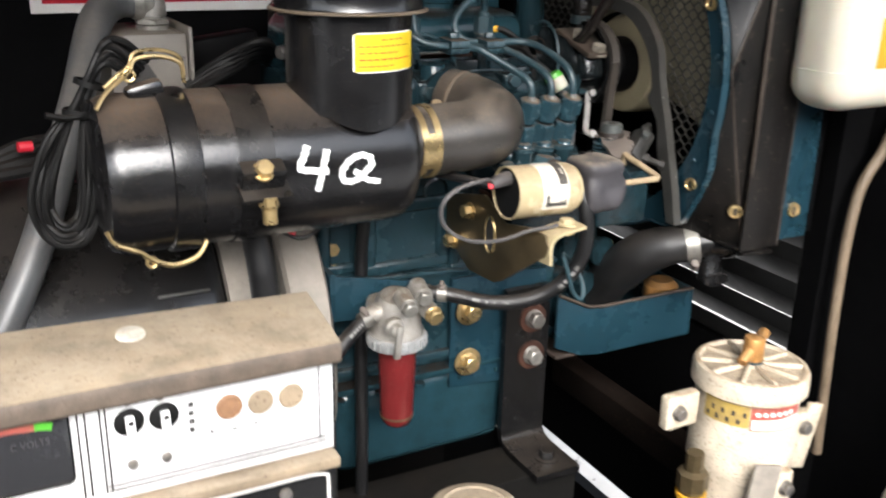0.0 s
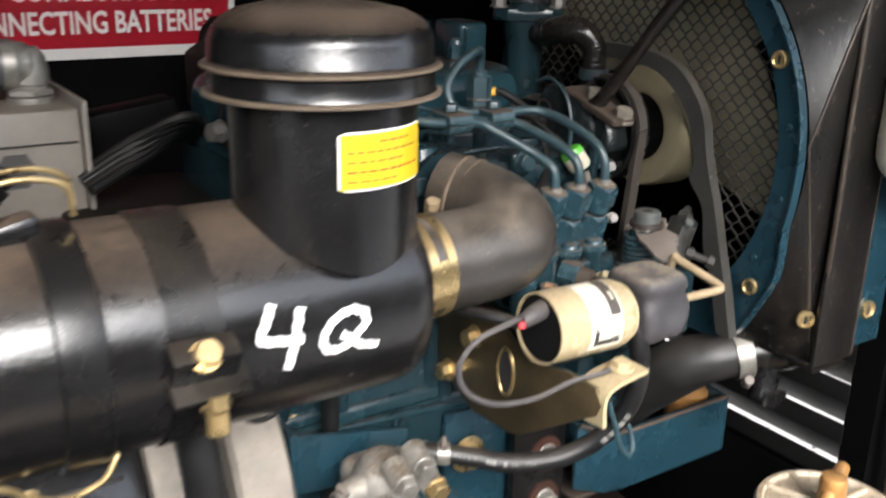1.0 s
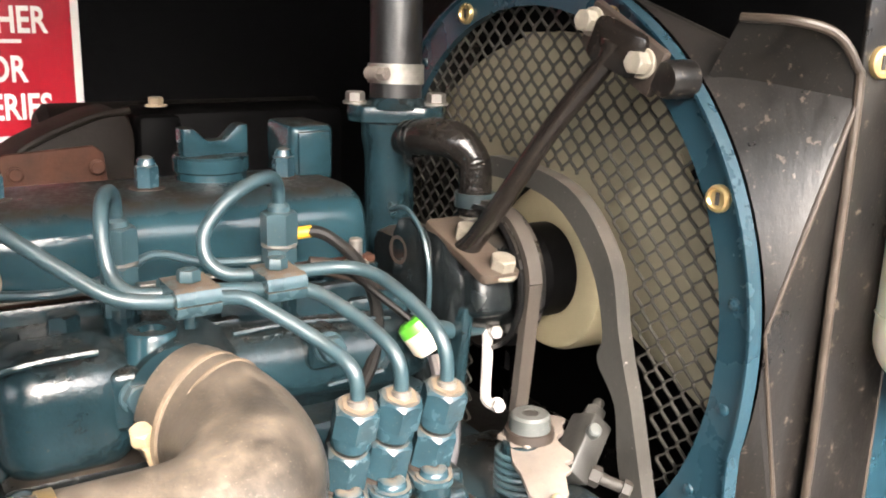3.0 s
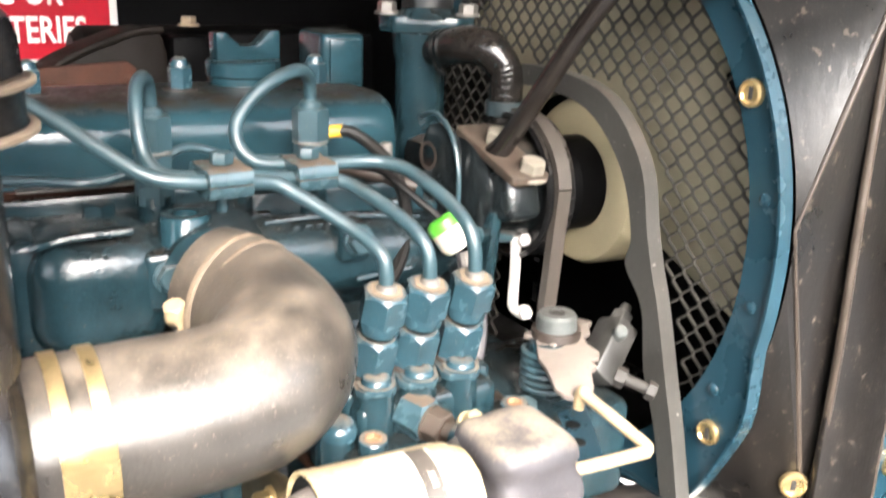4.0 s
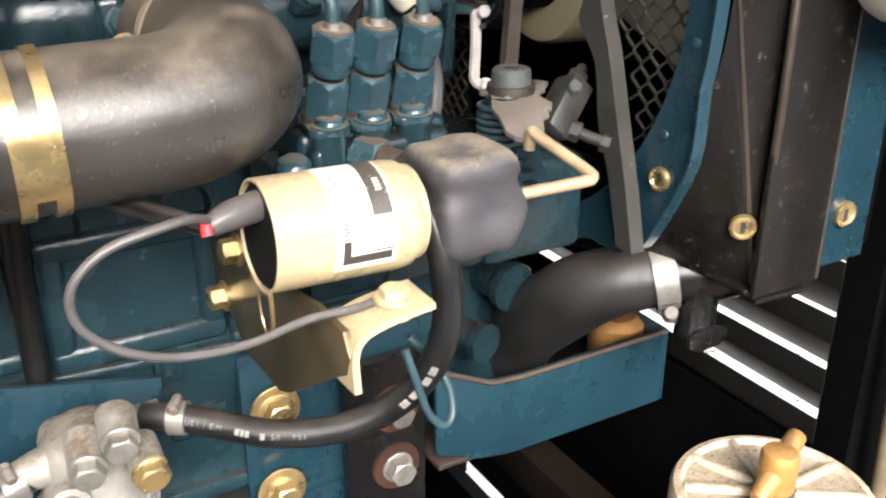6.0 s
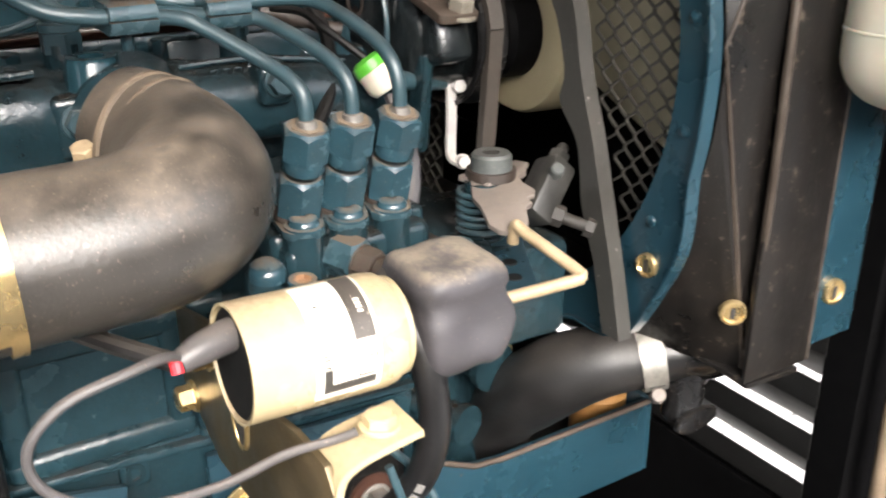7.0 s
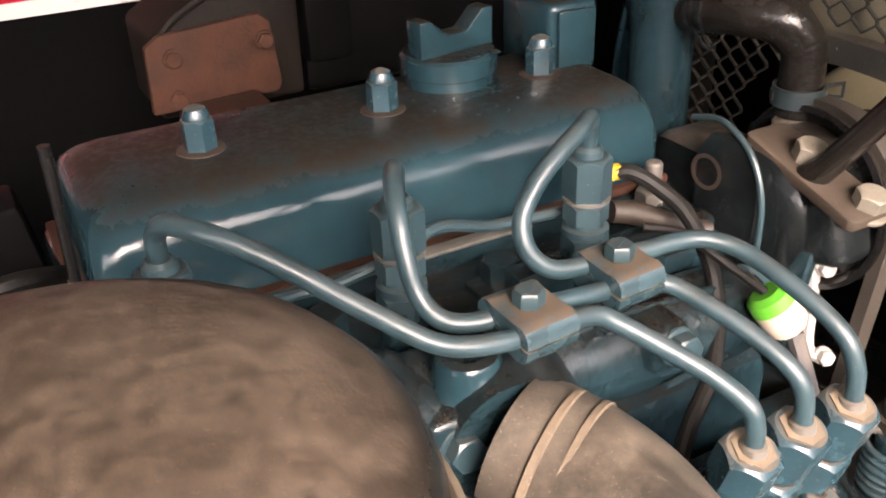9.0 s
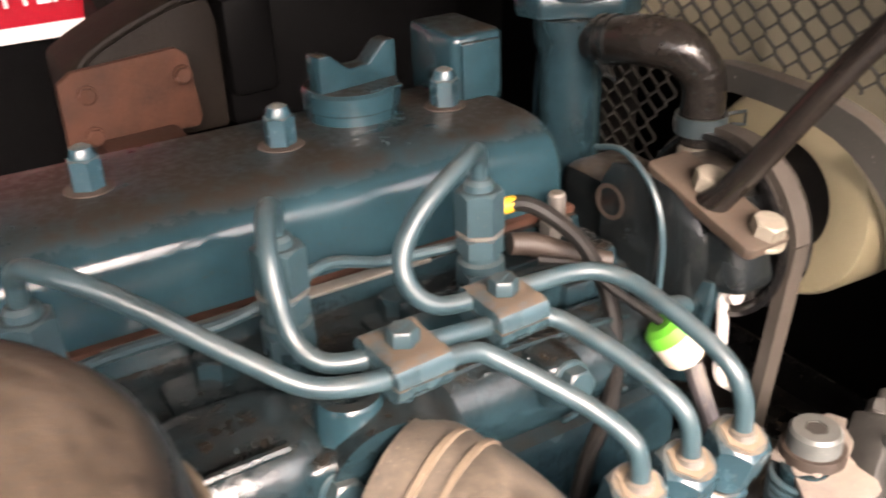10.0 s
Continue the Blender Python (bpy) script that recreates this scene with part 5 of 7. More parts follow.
# ---- stop solenoid on its bracket ----
brk = thing("solenoid_bracket", (-0.066, 0.48, 0.885), "dirty yellow zinc bracket plate bolted to the block", "bracket")
bm = plate([(0.5735, 0.908), (0.5735, 0.950), (0.5282, 0.9611), (0.500, 0.9675), (0.488, 0.962), (0.4629, 0.9508), (0.425, 0.9585), (0.3985, 0.9585), (0.3925, 0.9495), (0.3965, 0.9405), (0.4089, 0.9328), (0.465, 0.8951), (0.478, 0.889), (0.5243, 0.8857)], (-0.0645, 0, 0), (0, 1, 0), (0, 0, 1), -0.003, 0.0004)
part("plate", bm, GOLD_PLATE, brk)
bm = bmesh.new()
for y, z, ry, rz in ((0.4865, 0.933, 0.0085, 0.017),):
    ring = [(-0.0676, y + ry * math.cos(a), z + rz * math.sin(a)) for a in np.linspace(0, 2 * math.pi, 28)]
    tube(ring, 0.0016, 1, 8, bm, straight=True)
part("slot_edge", bm, GOLD, brk, "bright yellow slot edge")
bm = plate([((0.4865 + 0.0085 * math.cos(a)), 0.933 + 0.017 * math.sin(a)) for a in np.linspace(0, 2 * math.pi, 24)[:-1]], (-0.0679, 0, 0), (0, 1, 0), (0, 0, 1), -0.0004)
part("slot", bm, PRINT, brk)
for o in ((-0.0675, 0.524, 0.9455), (-0.0675, 0.556, 0.9065)):
    bolt(brk, o, (-1, 0, 0), GOLD, 0.0115, 0.0075, 0.0085)
# top tab that carries the solenoid's band
bm = bmesh.new()
ribbon([(-0.0655, 0.402, 0.934), (-0.0655, 0.403, 0.949), (-0.0625, 0.403, 0.9565), (-0.054, 0.403, 0.9605), (-0.036, 0.4035, 0.963), (-0.0305, 0.4035, 0.9635)], 0.024, 0.003, (0, 1, 0), 5, bm)
part("tab", bm, CREAM_DARK, brk)
bolt(brk, (-0.043, 0.403, 0.964), (0.05, 0, 1), CREAM_DARK, 0.011, 0.004, 0.008)
bolt(brk, (-0.040, 0.405, 0.9605), (0, 0, -1), GOLD, 0.010, 0.006)

SA, SD = Vector((-0.0865, 0.4325, 0.9893)), Vector((1, -0.005, -0.029)).normalized()
sol = thing("stop_solenoid", (-0.05, 0.4325, 0.9645), "cream fuel stop solenoid with printed label and grey rubber boot", "solenoid")
bm = lathe(SA, SD, [(0.0205, 0.010), (0.0216, 0.0), (0.0228, 0.0), (0.0228, 0.056), (0.0222, 0.060), (0.0200, 0.0632), (0.0160, 0.0645), (0, 0.0645)], 56)
part("housing", bm, CREAM, sol)
part("end_plug", lathe(SA, SD, [(0, 0.0008), (0.0200, 0.0008), (0.0210, 0.0016), (0.0214, 0.012), (0, 0.012)], 40), POTTED, sol, "black potted end")
part("band", lathe(SA + SD * 0.0625, SD, [(0.0160, 0), (0.0200, 0.0004), (0.0200, 0.003), (0.0150, 0.004)], 48), CREAM_DARK, sol)


def on_axis(o, d, r, a0, a1, h0, h1, mat, name, parent, thick=0.0004, segs=8):
    """A label wrapped round a lying cylinder; degrees from the front (-y) upwards."""
    bm = bmesh.new()
    o, d = Vector(o), Vector(d).normalized()
    f = Vector((0, -1, 0))
    f = (f - d * f.dot(d)).normalized()
    w = d.cross(f) * -1
    w = w if w.z > 0 else -w
    rows = []
    for k in range(segs + 1):
        a = radians(a0 + (a1 - a0) * k / segs)
        e = math.cos(a) * f + math.sin(a) * w
        rows.append([bm.verts.new(o + d * h + e * q) for h, q in ((h0, r), (h0, r + thick), (h1, r + thick), (h1, r))])
    for a, b in zip(rows, rows[1:]):
        for i in range(4):
            bm.faces.new((a[i], a[(i + 1) % 4], b[(i + 1) % 4], b[i]))
    bm.faces.new(rows[0]), bm.faces.new(rows[-1][::-1])
    return part(name, bm, mat, parent)


LABEL_PAPER = material("yellowed_label_paper", (0.66, 0.62, 0.53), 0.4, vary=0.12, scale=40, dust=0.7, dust_color=(0.36, 0.27, 0.17), bump=0.02, face_lo=0.4)
LABEL_GREY = material("smudged_dark_print", (0.045, 0.038, 0.032), 0.5, vary=0.4, scale=60, bump=0, chips=0.2, chip_color=(0.3, 0.26, 0.2))
slab_lab = on_axis(SA, SD, 0.0229, -30, 98, 0.0232, 0.0492, LABEL_PAPER, "printed_label", sol, segs=20)
on_axis(SA, SD, 0.0233, -22, -13, 0.0262, 0.0470, PRINT, "label_bar", slab_lab, 0.0003, 4)
on_axis(SA, SD, 0.0233, -13, 3, 0.0262, 0.0293, PRINT, "label_bar", slab_lab, 0.0003, 6)
on_axis(SA, SD, 0.0233, 24, 97, 0.0395, 0.0478, LABEL_GREY, "label_band", slab_lab, 0.0003, 12)
for h0, h1, a0, a1 in ((0.0398, 0.0402, -10, 22), (0.0470, 0.0474, -10, 22), (0.0398, 0.0474, -11, -9.5), (0.0398, 0.0474, 8, 9), (0.0420, 0.0424, -8, 8), (0.0448, 0.0452, -8, 8)):
    on_axis(SA, SD, 0.0233, a0, a1, h0, h1, LABEL_GREY, "frame_line", slab_lab, 0.0003, 6)
for k in range(5):
    a = 4.5 + 3.4 * k
    on_axis(SA, SD, 0.0233, a, a + 1.7, 0.0264, 0.0264 + random.uniform(0.0016, 0.0028), LABEL_GREY, "text_bar", slab_lab, 0.0003, 2)
for k in range(4):
    on_axis(SA, SD, 0.0236, 48 + 4 * k, 50.2 + 4 * k, 0.0432, 0.0455, LABEL_PAPER, "text_bar", slab_lab, 0.0002, 2)
on_axis(SA, SD, 0.0233, 61, 63, 0.0275, 0.0290, PRINT, "text_bar", slab_lab, 0.0003, 2)
# grey moulded boot, soft and dented
bm = bmesh.new()
bmesh.ops.create_cube(bm, size=2)
bmesh.ops.subdivide_edges(bm, edges=bm.edges, cuts=11, use_grid_fill=True)
for v in bm.verts:
    c = v.co
    k = (abs(c.x) ** 5 + abs(c.y) ** 5 + abs(c.z) ** 5) ** 0.2
    x, y, z = c.x / k, c.y / k, c.z / k
    # folded lip below the flat top, sunken cheeks, a nub at the lower end and a tucked foot
    waist = 1 - 0.10 * math.exp(-((z - 0.38) / 0.13) ** 2)
    cheek = 0.20 * math.exp(-((x - 0.15) / 0.45) ** 2 - ((z + 0.05) / 0.35) ** 2) if y < 0 else 0.0
    nub = 0.20 * math.exp(-((z + 0.15) / 0.25) ** 2 - ((y + 0.4) / 0.5) ** 2) if x > 0.4 else 0.0
    foot_k = 1 - 0.12 * max(0.0, -z - 0.4) / 0.6
    lump = noise.noise(Vector((x, y, z)) * 1.7) * 0.07
    v.co = Vector((0.006 + 0.0212 * (x * waist * foot_k + nub + lump) - (0.0015 if z > 0.4 else 0.0),
                   0.4325 + 0.0222 * (y * waist * foot_k + cheek + lump), 0.9885 + 0.0245 * (z + 0.08 * noise.noise(Vector((x * 1.4, y * 1.4, 3.0))))))
part("boot", bm, GREY_RUBBER, sol, "dusty grey rubber boot", 70)
part("lead_sleeve", tube([(-0.079, 0.434, 1.002), (-0.088, 0.430, 1.0025), (-0.098, 0.426, 1.0025), (-0.107, 0.424, 1.0005)], [0.0058, 0.0062, 0.0058, 0.0042], 6, 14), GREY_WIRE, sol)
part("red_tip", tube([(-0.1085, 0.4225, 1.0025), (-0.1085, 0.4205, 0.9985)], 0.0022, 2, 10), RED, sol, "red lead tip")
part("ground_lead", tube([(-0.106, 0.424, 1.002), (-0.1135, 0.417, 1.0075), (-0.1265, 0.412, 1.0083), (-0.1444, 0.412, 1.0043), (-0.1556, 0.412, 0.9962), (-0.1592, 0.412, 0.9865), (-0.1553, 0.412, 0.975), (-0.1427, 0.412, 0.9642), (-0.1248, 0.412, 0.9575), (-0.1007, 0.411, 0.9563), (-0.0773, 0.409, 0.9615), (-0.059, 0.405, 0.9635), (-0.052, 0.403, 0.9655)], 0.0018, 8, 10), GREY_WIRE, sol, "thin grey looping lead")
part("feed_lead", tube([(-0.108, 0.425, 1.0005), (-0.120, 0.440, 1.0025), (-0.140, 0.475, 1.003), (-0.165, 0.52, 1.0)], 0.0036, 6, 10), RUBBER, sol)

# ---- fuel filter with red bowl ----
FX, FY = -0.153, 0.505
sed = thing("fuel_filter", (FX, FY, 0.742), "cast aluminium fuel filter head with dark red sediment bowl", "fuel filter")
part("bowl", lathe((FX, FY, 0.748), (0, 0, 1), [(0, 0), (0.009, 0.0), (0.0135, 0.0035), (0.0155, 0.009), (0.0158, 0.011), (0.0185, 0.092), (0, 0.092)], 36), RED_BOWL, sed)
part("bowl_sediment", lathe((FX, FY, 0.7575), (0, 0, 1), [(0.0155, 0), (0.0162, 0.0004), (0.0163, 0.0022), (0.0157, 0.0026)], 36), GOLD_PLATE, sed, "tan sediment line in the bowl")
bm = bmesh.new()
lathe((FX, FY, 0.832), (0, 0, 1), [(0.019, 0), (0.0262, 0.0005), (0.0272, 0.002), (0.0272, 0.0105), (0.0262, 0.0125), (0.02, 0.013)], 48, bm)
RING_GREY = material("pale_grey_ring", (0.20, 0.205, 0.205), 0.45, vary=0.2, scale=40, dust=0.5, bump=0.15)
ring_nut = part("ring_nut", bm, RING_GREY, sed, "pale grey ribbed ring nut")
for k in range(24):
    a = 2 * math.pi * k / 24
    part("rib", box((FX + 0.0274 * math.cos(a), FY + 0.0274 * math.sin(a), 0.838), (0.0024, 0.0034, 0.009), 0.0006, (0, 0, math.degrees(a))), RING_GREY, ring_nut)
bm = lathe((FX, FY, 0.843), (0, 0, 1), [(0, 0), (0.0245, 0), (0.0245, 0.006), (0.0225, 0.009), (0.0222, 0.020), (0.019, 0.027), (0.010, 0.032), (0, 0.033)], 40)
lathe((FX - 0.014, FY, 0.868), (-1, -0.1, -0.08), [(0.0, 0), (0.0105, 0), (0.0085, 0.012), (0.0068, 0.02), (0, 0.02)], 20, bm)
part("inlet", lathe((FX + 0.012, FY, 0.879), (1, 0.0, 0.02), [(0.0, 0), (0.0085, 0), (0.0062, 0.012), (0.0062, 0.022), (0, 0.022)], 20), ALU, sed)
for o, d, l in (((FX - 0.0030, FY - 0.017, 0.8868), (-0.12, -0.9, -0.22), 0.0185), ((FX + 0.0120, FY - 0.015, 0.8935), (-0.10, -0.9, -0.20), 0.0185), ((FX + 0.0200, FY - 0.013, 0.8738), (0.05, -0.9, -0.22), 0.0185)):
    part("port", lathe(o, d, [(0, 0), (0.0088, 0), (0.008, l), (0, l)], 20), ALU, sed)
part("mounting_block", box((FX + 0.002, FY + 0.022, 0.858), (0.044, 0.026, 0.034), 0.010, segs=3), ALU, sed)
lathe((FX, FY + 0.002, 0.8625), (0.02, -0.2, 1), [(0.0225, 0), (0.0215, 0.010), (0.017, 0.019), (0.007, 0.024), (0, 0.0245)], 32, bm)
part("head", bm, ALU, sed)
for o, d, mat in (((FX - 0.0048, FY - 0.0350, 0.8833), (-0.12, -0.9, -0.22), ZINC), ((FX + 0.0102, FY - 0.0330, 0.8908), (-0.10, -0.9, -0.20), ZINC), ((FX + 0.0208, FY - 0.0310, 0.8702), (0.05, -0.9, -0.22), GOLD)):
    bolt(sed, o, d, mat, 0.0125 if mat is ZINC else 0.014, 0.006, 0.0085, name="plug")
bm = lathe((FX - 0.013, FY - 0.019, 0.861), (-0.1, -0.95, -0.1), [(0, 0), (0.0088, 0), (0.0088, 0.006), (0.006, 0.007), (0.006, 0.013), (0.004, 0.014), (0, 0.014)], 24)
box((FX - 0.0142, FY - 0.0335, 0.850), (0.0062, 0.0045, 0.033), 0.0014, (4, 4, 0), bm=bm)
part("fuel_cock", bm, ALU, sed, "grey fuel cock lever")

fh = thing("fuel_hose", (-0.08, 0.47, 0.87), "black printed rubber fuel hose with small clamps", "hose", "fuel hoses")
FUEL = [(FX + 0.026, 0.5045, 0.8795), (-0.112, 0.494, 0.8795), (-0.098, 0.484, 0.8775), (-0.077, 0.467, 0.875), (-0.052, 0.452, 0.8775), (-0.030, 0.440, 0.888), (-0.015, 0.428, 0.909), (-0.0095, 0.420, 0.935), (-0.0095, 0.420, 0.960), (-0.012, 0.428, 0.985), (-0.014, 0.45, 1.0)]
part("hose", tube(FUEL, 0.0068, 8, 18), RUBBER, fh)
hose_clamp(fh, (-0.1125, 0.4945, 0.8795), (1, -0.6, 0), 0.0069, 0.0085, ZINC, (0.1, -0.3, 1))
fl = thing("fuel_hose", (-0.2, 0.5, 0.84), "black printed rubber fuel hose with small clamps", "hose", "fuel hoses")
FUEL2 = [(FX - 0.024, 0.5035, 0.866), (-0.190, 0.500, 0.862), (-0.206, 0.494, 0.853), (-0.225, 0.486, 0.840), (-0.25, 0.478, 0.825), (-0.29, 0.47, 0.81)]
part("hose", tube(FUEL2, 0.0068, 8, 18), RUBBER, fl)
hose_clamp(fl, (-0.1865, 0.5015, 0.8635), (-1, -0.15, -0.2), 0.0069, 0.0095, ZINC, (0.0, -0.35, 1))
bm = bmesh.new()
tube([(-0.026, 0.428, 0.925), (-0.022, 0.424, 0.908), (-0.018, 0.4215, 0.893), (-0.0105, 0.421, 0.884), (-0.004, 0.424, 0.887), (-0.0035, 0.429, 0.899), (-0.009, 0.435, 0.912), (-0.018, 0.44, 0.923)], 0.0019, 8, 10, bm)
single("hose_tie", bm, BLUE_PIPE, "blue plastic-coated wire tie round the fuel hose", "tie")

# hose print
HOSE_INK = material("worn_pale_ink", (0.17, 0.165, 0.155), 0.6, vary=0.3, scale=80, bump=0, chips=0.3, chip_color=(0.02, 0.02, 0.02))
def hose_print(parent, pts, r, word, start, size, side, mat=SIGN_WHITE):
    """Letters laid one by one along a hose."""
    line = spline(pts, 12)
    acc, i = 0.0, 0
    want = start
    for ch in word:
        while i < len(line) - 2 and acc < want:
            acc += (line[i + 1] - line[i]).length
            i += 1
        if i >= len(line) - 2:
            break
        d = (line[i + 1] - line[i]).normalized()
        s = Vector(side)
        s = (s - d * s.dot(d)).normalized()
        if ch == "#":
            up = s.cross(d)
            o = line[i] + s * (r + 0.0001)
            w = size * random.uniform(0.2, 0.34)
            part("print_bar", plate([(-w, -size * 0.4), (w, -size * 0.4), (w, size * 0.4), (-w, size * 0.4)], o, d, up, 0.0003), mat, parent)
        elif ch != " ":
            cu = bpy.data.curves.new("glyph", "FONT")
            cu.body, cu.size, cu.align_x, cu.align_y, cu.resolution_u = ch, size, "CENTER", "CENTER", 2
            ob = bpy.data.objects.new("glyph", cu)
            me = bpy.data.meshes.new_from_object(ob)
            bpy.data.objects.remove(ob)
            up = s.cross(d)
            m = Matrix((d, up, s)).transposed().to_4x4()
            m.translation = line[i] + s * (r + 0.0003)
            bm = bmesh.new()
            bm.from_mesh(me)
            bmesh.ops.transform(bm, matrix=m, verts=bm.verts)
            part("print_letter", bm, mat, parent)
        want += size * 0.78
    return parent


hose_print(fh, FUEL, 0.0068, "FUEL/EM  ### # 50 PSI", 0.020, 0.0038, (-0.3, -1, 0.35), HOSE_INK)
hose_print(fh, FUEL, 0.0068, "#########", 0.130, 0.0042, (-0.55, -1, 0.1), HOSE_INK)
hose_print(fl, FUEL2, 0.0068, "######", 0.018, 0.0038, (-0.2, -1, 0.3), HOSE_INK)

# ---- blue support plates, leg, tray ----
sup = thing("mount_plate", (-0.15, 0.55, 0.83), "blue painted steel plate that carries the fuel filter", "bracket")
part("plate", plate([(-0.2, 0.845), (-0.112, 0.836), (-0.108, 0.8715), (-0.2, 0.8915)], (0, 0.548, 0), (1, 0, 0), (0, 0, 1), -0.004, 0.0006), BLUE_PLATE, sup)
part("flange", box((-0.1995, 0.57, 0.868), (0.005, 0.045, 0.05), 0.0008), BLUE_PLATE, sup)
foot = thing("engine_mount", (-0.02, 0.56, 0.72), "blue engine mounting plate with large washers and bolts", "bracket")
part("plate", plate([(-0.062, 0.735), (0.055, 0.728), (0.055, 0.855), (-0.062, 0.860)], (0, 0.5675, 0), (1, 0, 0), (0, 0, 1), -0.005, 0.0008), BLUE_PLATE, foot)
for o in ((-0.044, 0.5615, 0.7657), (-0.044, 0.5615, 0.824)):
    bolt(foot, o, (0, -1, 0), GOLD, 0.0155, 0.009, 0.0155, 0.0105, label="yellow zinc bolt on a broad washer")
leg = thing("support_bracket", (0.023, 0.54, 0.652), "black steel support strap bolted between engine and base rail", "bracket")
bm = bmesh.new()
ribbon([(0.0235, 0.556, 0.842), (0.0235, 0.556, 0.78), (0.0235, 0.556, 0.70), (0.0235, 0.556, 0.675), (0.0235, 0.552, 0.664), (0.0235, 0.542, 0.6585), (0.0235, 0.53, 0.657), (0.0235, 0.478, 0.657)], 0.054, 0.008, (1, 0, 0), 6, bm)
part("strap", bm, BLACK, leg)
for z, m in ((0.7633, ZINC), (0.8063, STEEL)):
    bm = lathe((0.0293, 0.552, z), (0, -1, 0), [(0, 0), (0.0165, 0), (0.016, 0.0022), (0, 0.0022)], 28)
    w = part("washer", bm, RUST, leg, "rust brown washer")
    bolt(leg, (0.0293, 0.550, z), (0, -1, 0), m, 0.0155, 0.009, 0.0105)
bolt(leg, (0.026, 0.505, 0.661), (0, 0, 1), BLACK, 0.015, 0.009, 0.013)
tray = thing("drip_tray", (0.14, 0.55, 0.753), "blue painted steel tray beside the leg, rust inside", "tray")
bm = plate([(0.051, 0.772), (0.086, 0.757), (0.108, 0.7535), (0.237, 0.7535), (0.237, 0.812), (0.112, 0.812), (0.090, 0.8145), (0.051, 0.834)], (0, 0.537, 0), (1, 0, 0), (0, 0, 1), -0.004, 0.0006)
part("front", bm, BLUE_PLATE, tray)
part("rust_edge", tube([(0.051, 0.5350, 0.8342), (0.070, 0.5350, 0.8245), (0.090, 0.5350, 0.8147), (0.112, 0.5350, 0.8122), (0.170, 0.5350, 0.8122), (0.237, 0.5350, 0.8122)], 0.0019, 1, 8, straight=True), RUST_TAN, tray, "rusty scuffed rim")
part("end", box((0.2385, 0.588, 0.783), (0.004, 0.102, 0.058), 0.0006), BLUE_PLATE, tray)
part("bottom", box((0.145, 0.587, 0.7575), (0.18, 0.092, 0.004), 0.0006), DARK_RUST, tray, "rusty tray bottom")
part("back", box((0.185, 0.636, 0.783), (0.11, 0.004, 0.058), 0.0006), BLUE_PLATE, tray)
bm = lathe((0.222, 0.572, 0.757), (0, 0, 1), [(0, 0), (0.02, 0), (0.02, 0.05), (0.014, 0.056), (0, 0.056)], 24)
single("rusty_spacer", bm, BRASS, "orange rusted round rubber mount in the tray", "mount")
single("base_rail", box((-0.2, 0.527, 0.62), (0.52, 0.065, 0.066), 0.004), FLOOR_STEEL, "black base rail under the engine foot", "rail", kind="structure")
single("cross_rail", box((0.24, 0.60, 0.60), (0.035, 0.36, 0.04), 0.004), material("blackened_rusty_rail", (0.006, 0.0042, 0.0032), 0.7, vary=0.6, scale=20, dust=0.4, dust_color=(0.024, 0.014, 0.009), bump=0.4, spec=0.05, chips=0.24, chip_color=(0.045, 0.026, 0.016)), "rusty cross rail on the base", "rail", kind="structure")
single("rail_stand", box((-0.2, 0.527, 0.4135), (0.5, 0.04, 0.347), 0.003), FLOOR_STEEL, "dark web of the base rail", "rail", kind="structure")
bm = lathe((-0.115, 0.415, 0.60), (0, 0, 1), [(0, 0), (0.045, 0), (0.045, 0.088), (0.042, 0.096), (0.031, 0.100), (0.029, 0.0985), (0.012, 0.1005), (0, 0.101)], 40)
single("oil_filter", bm, TAN_TOP, "dusty round top of a spin-on filter", "filter", base=(-0.115, 0.415, 0.60))
single("filter_bracket", box((-0.108, 0.44, 0.42), (0.07, 0.06, 0.36), 0.004), FLOOR_STEEL, "dark bracket under the spin-on filter", "bracket", kind="structure")

# ---- lower radiator hose ----
lh = thing("radiator_hose", (0.14, 0.5, 0.80), "black lower radiator hose with steel worm clamp", "hose")
LOWER_HOSE = material("dusty_black_hose", (0.0085, 0.0082, 0.0082), 0.44, vary=0.4, scale=40, dust=1.0, dust_color=(0.062, 0.052, 0.043), bump=0.45, bump_scale=300, chips=0.14, chip_color=(0.05, 0.042, 0.035), spec=0.5)
part("hose", tube([(0.139, 0.585, 0.788), (0.137, 0.576, 0.810), (0.1345, 0.559, 0.833), (0.134, 0.536, 0.855), (0.139, 0.515, 0.8745), (0.150, 0.499, 0.8860), (0.163, 0.4875, 0.8910), (0.180, 0.476, 0.8945)], [0.0235, 0.0245, 0.0250, 0.0250, 0.0240, 0.0216, 0.0196, 0.0186], 8, 36), LOWER_HOSE, lh)
hose_clamp(lh, (0.173, 0.480, 0.893), (0.8, -0.5, 0.2), 0.0196, 0.0135, ZINC, (0.6, -0.7, -0.2), slots=12)
# ---- fan shroud: ring, transition from circle to square, guard and fan ----
RC = Vector((0.140, 0.603, 1.066))
shroud = thing("fan_shroud", (0.22, 0.61, 0.87), "scuffed black fan shroud with blue steel ring and mesh guard", "shroud")
# flat ring, drawn out into a lug at its lower front
def ring_outer(a):
    return float(np.interp(a % 360, [0, 185, 196, 206, 215, 225, 231, 238, 360], [0.1765, 0.1765, 0.178, 0.190, 0.193, 0.199, 0.193, 0.1765, 0.1765]))


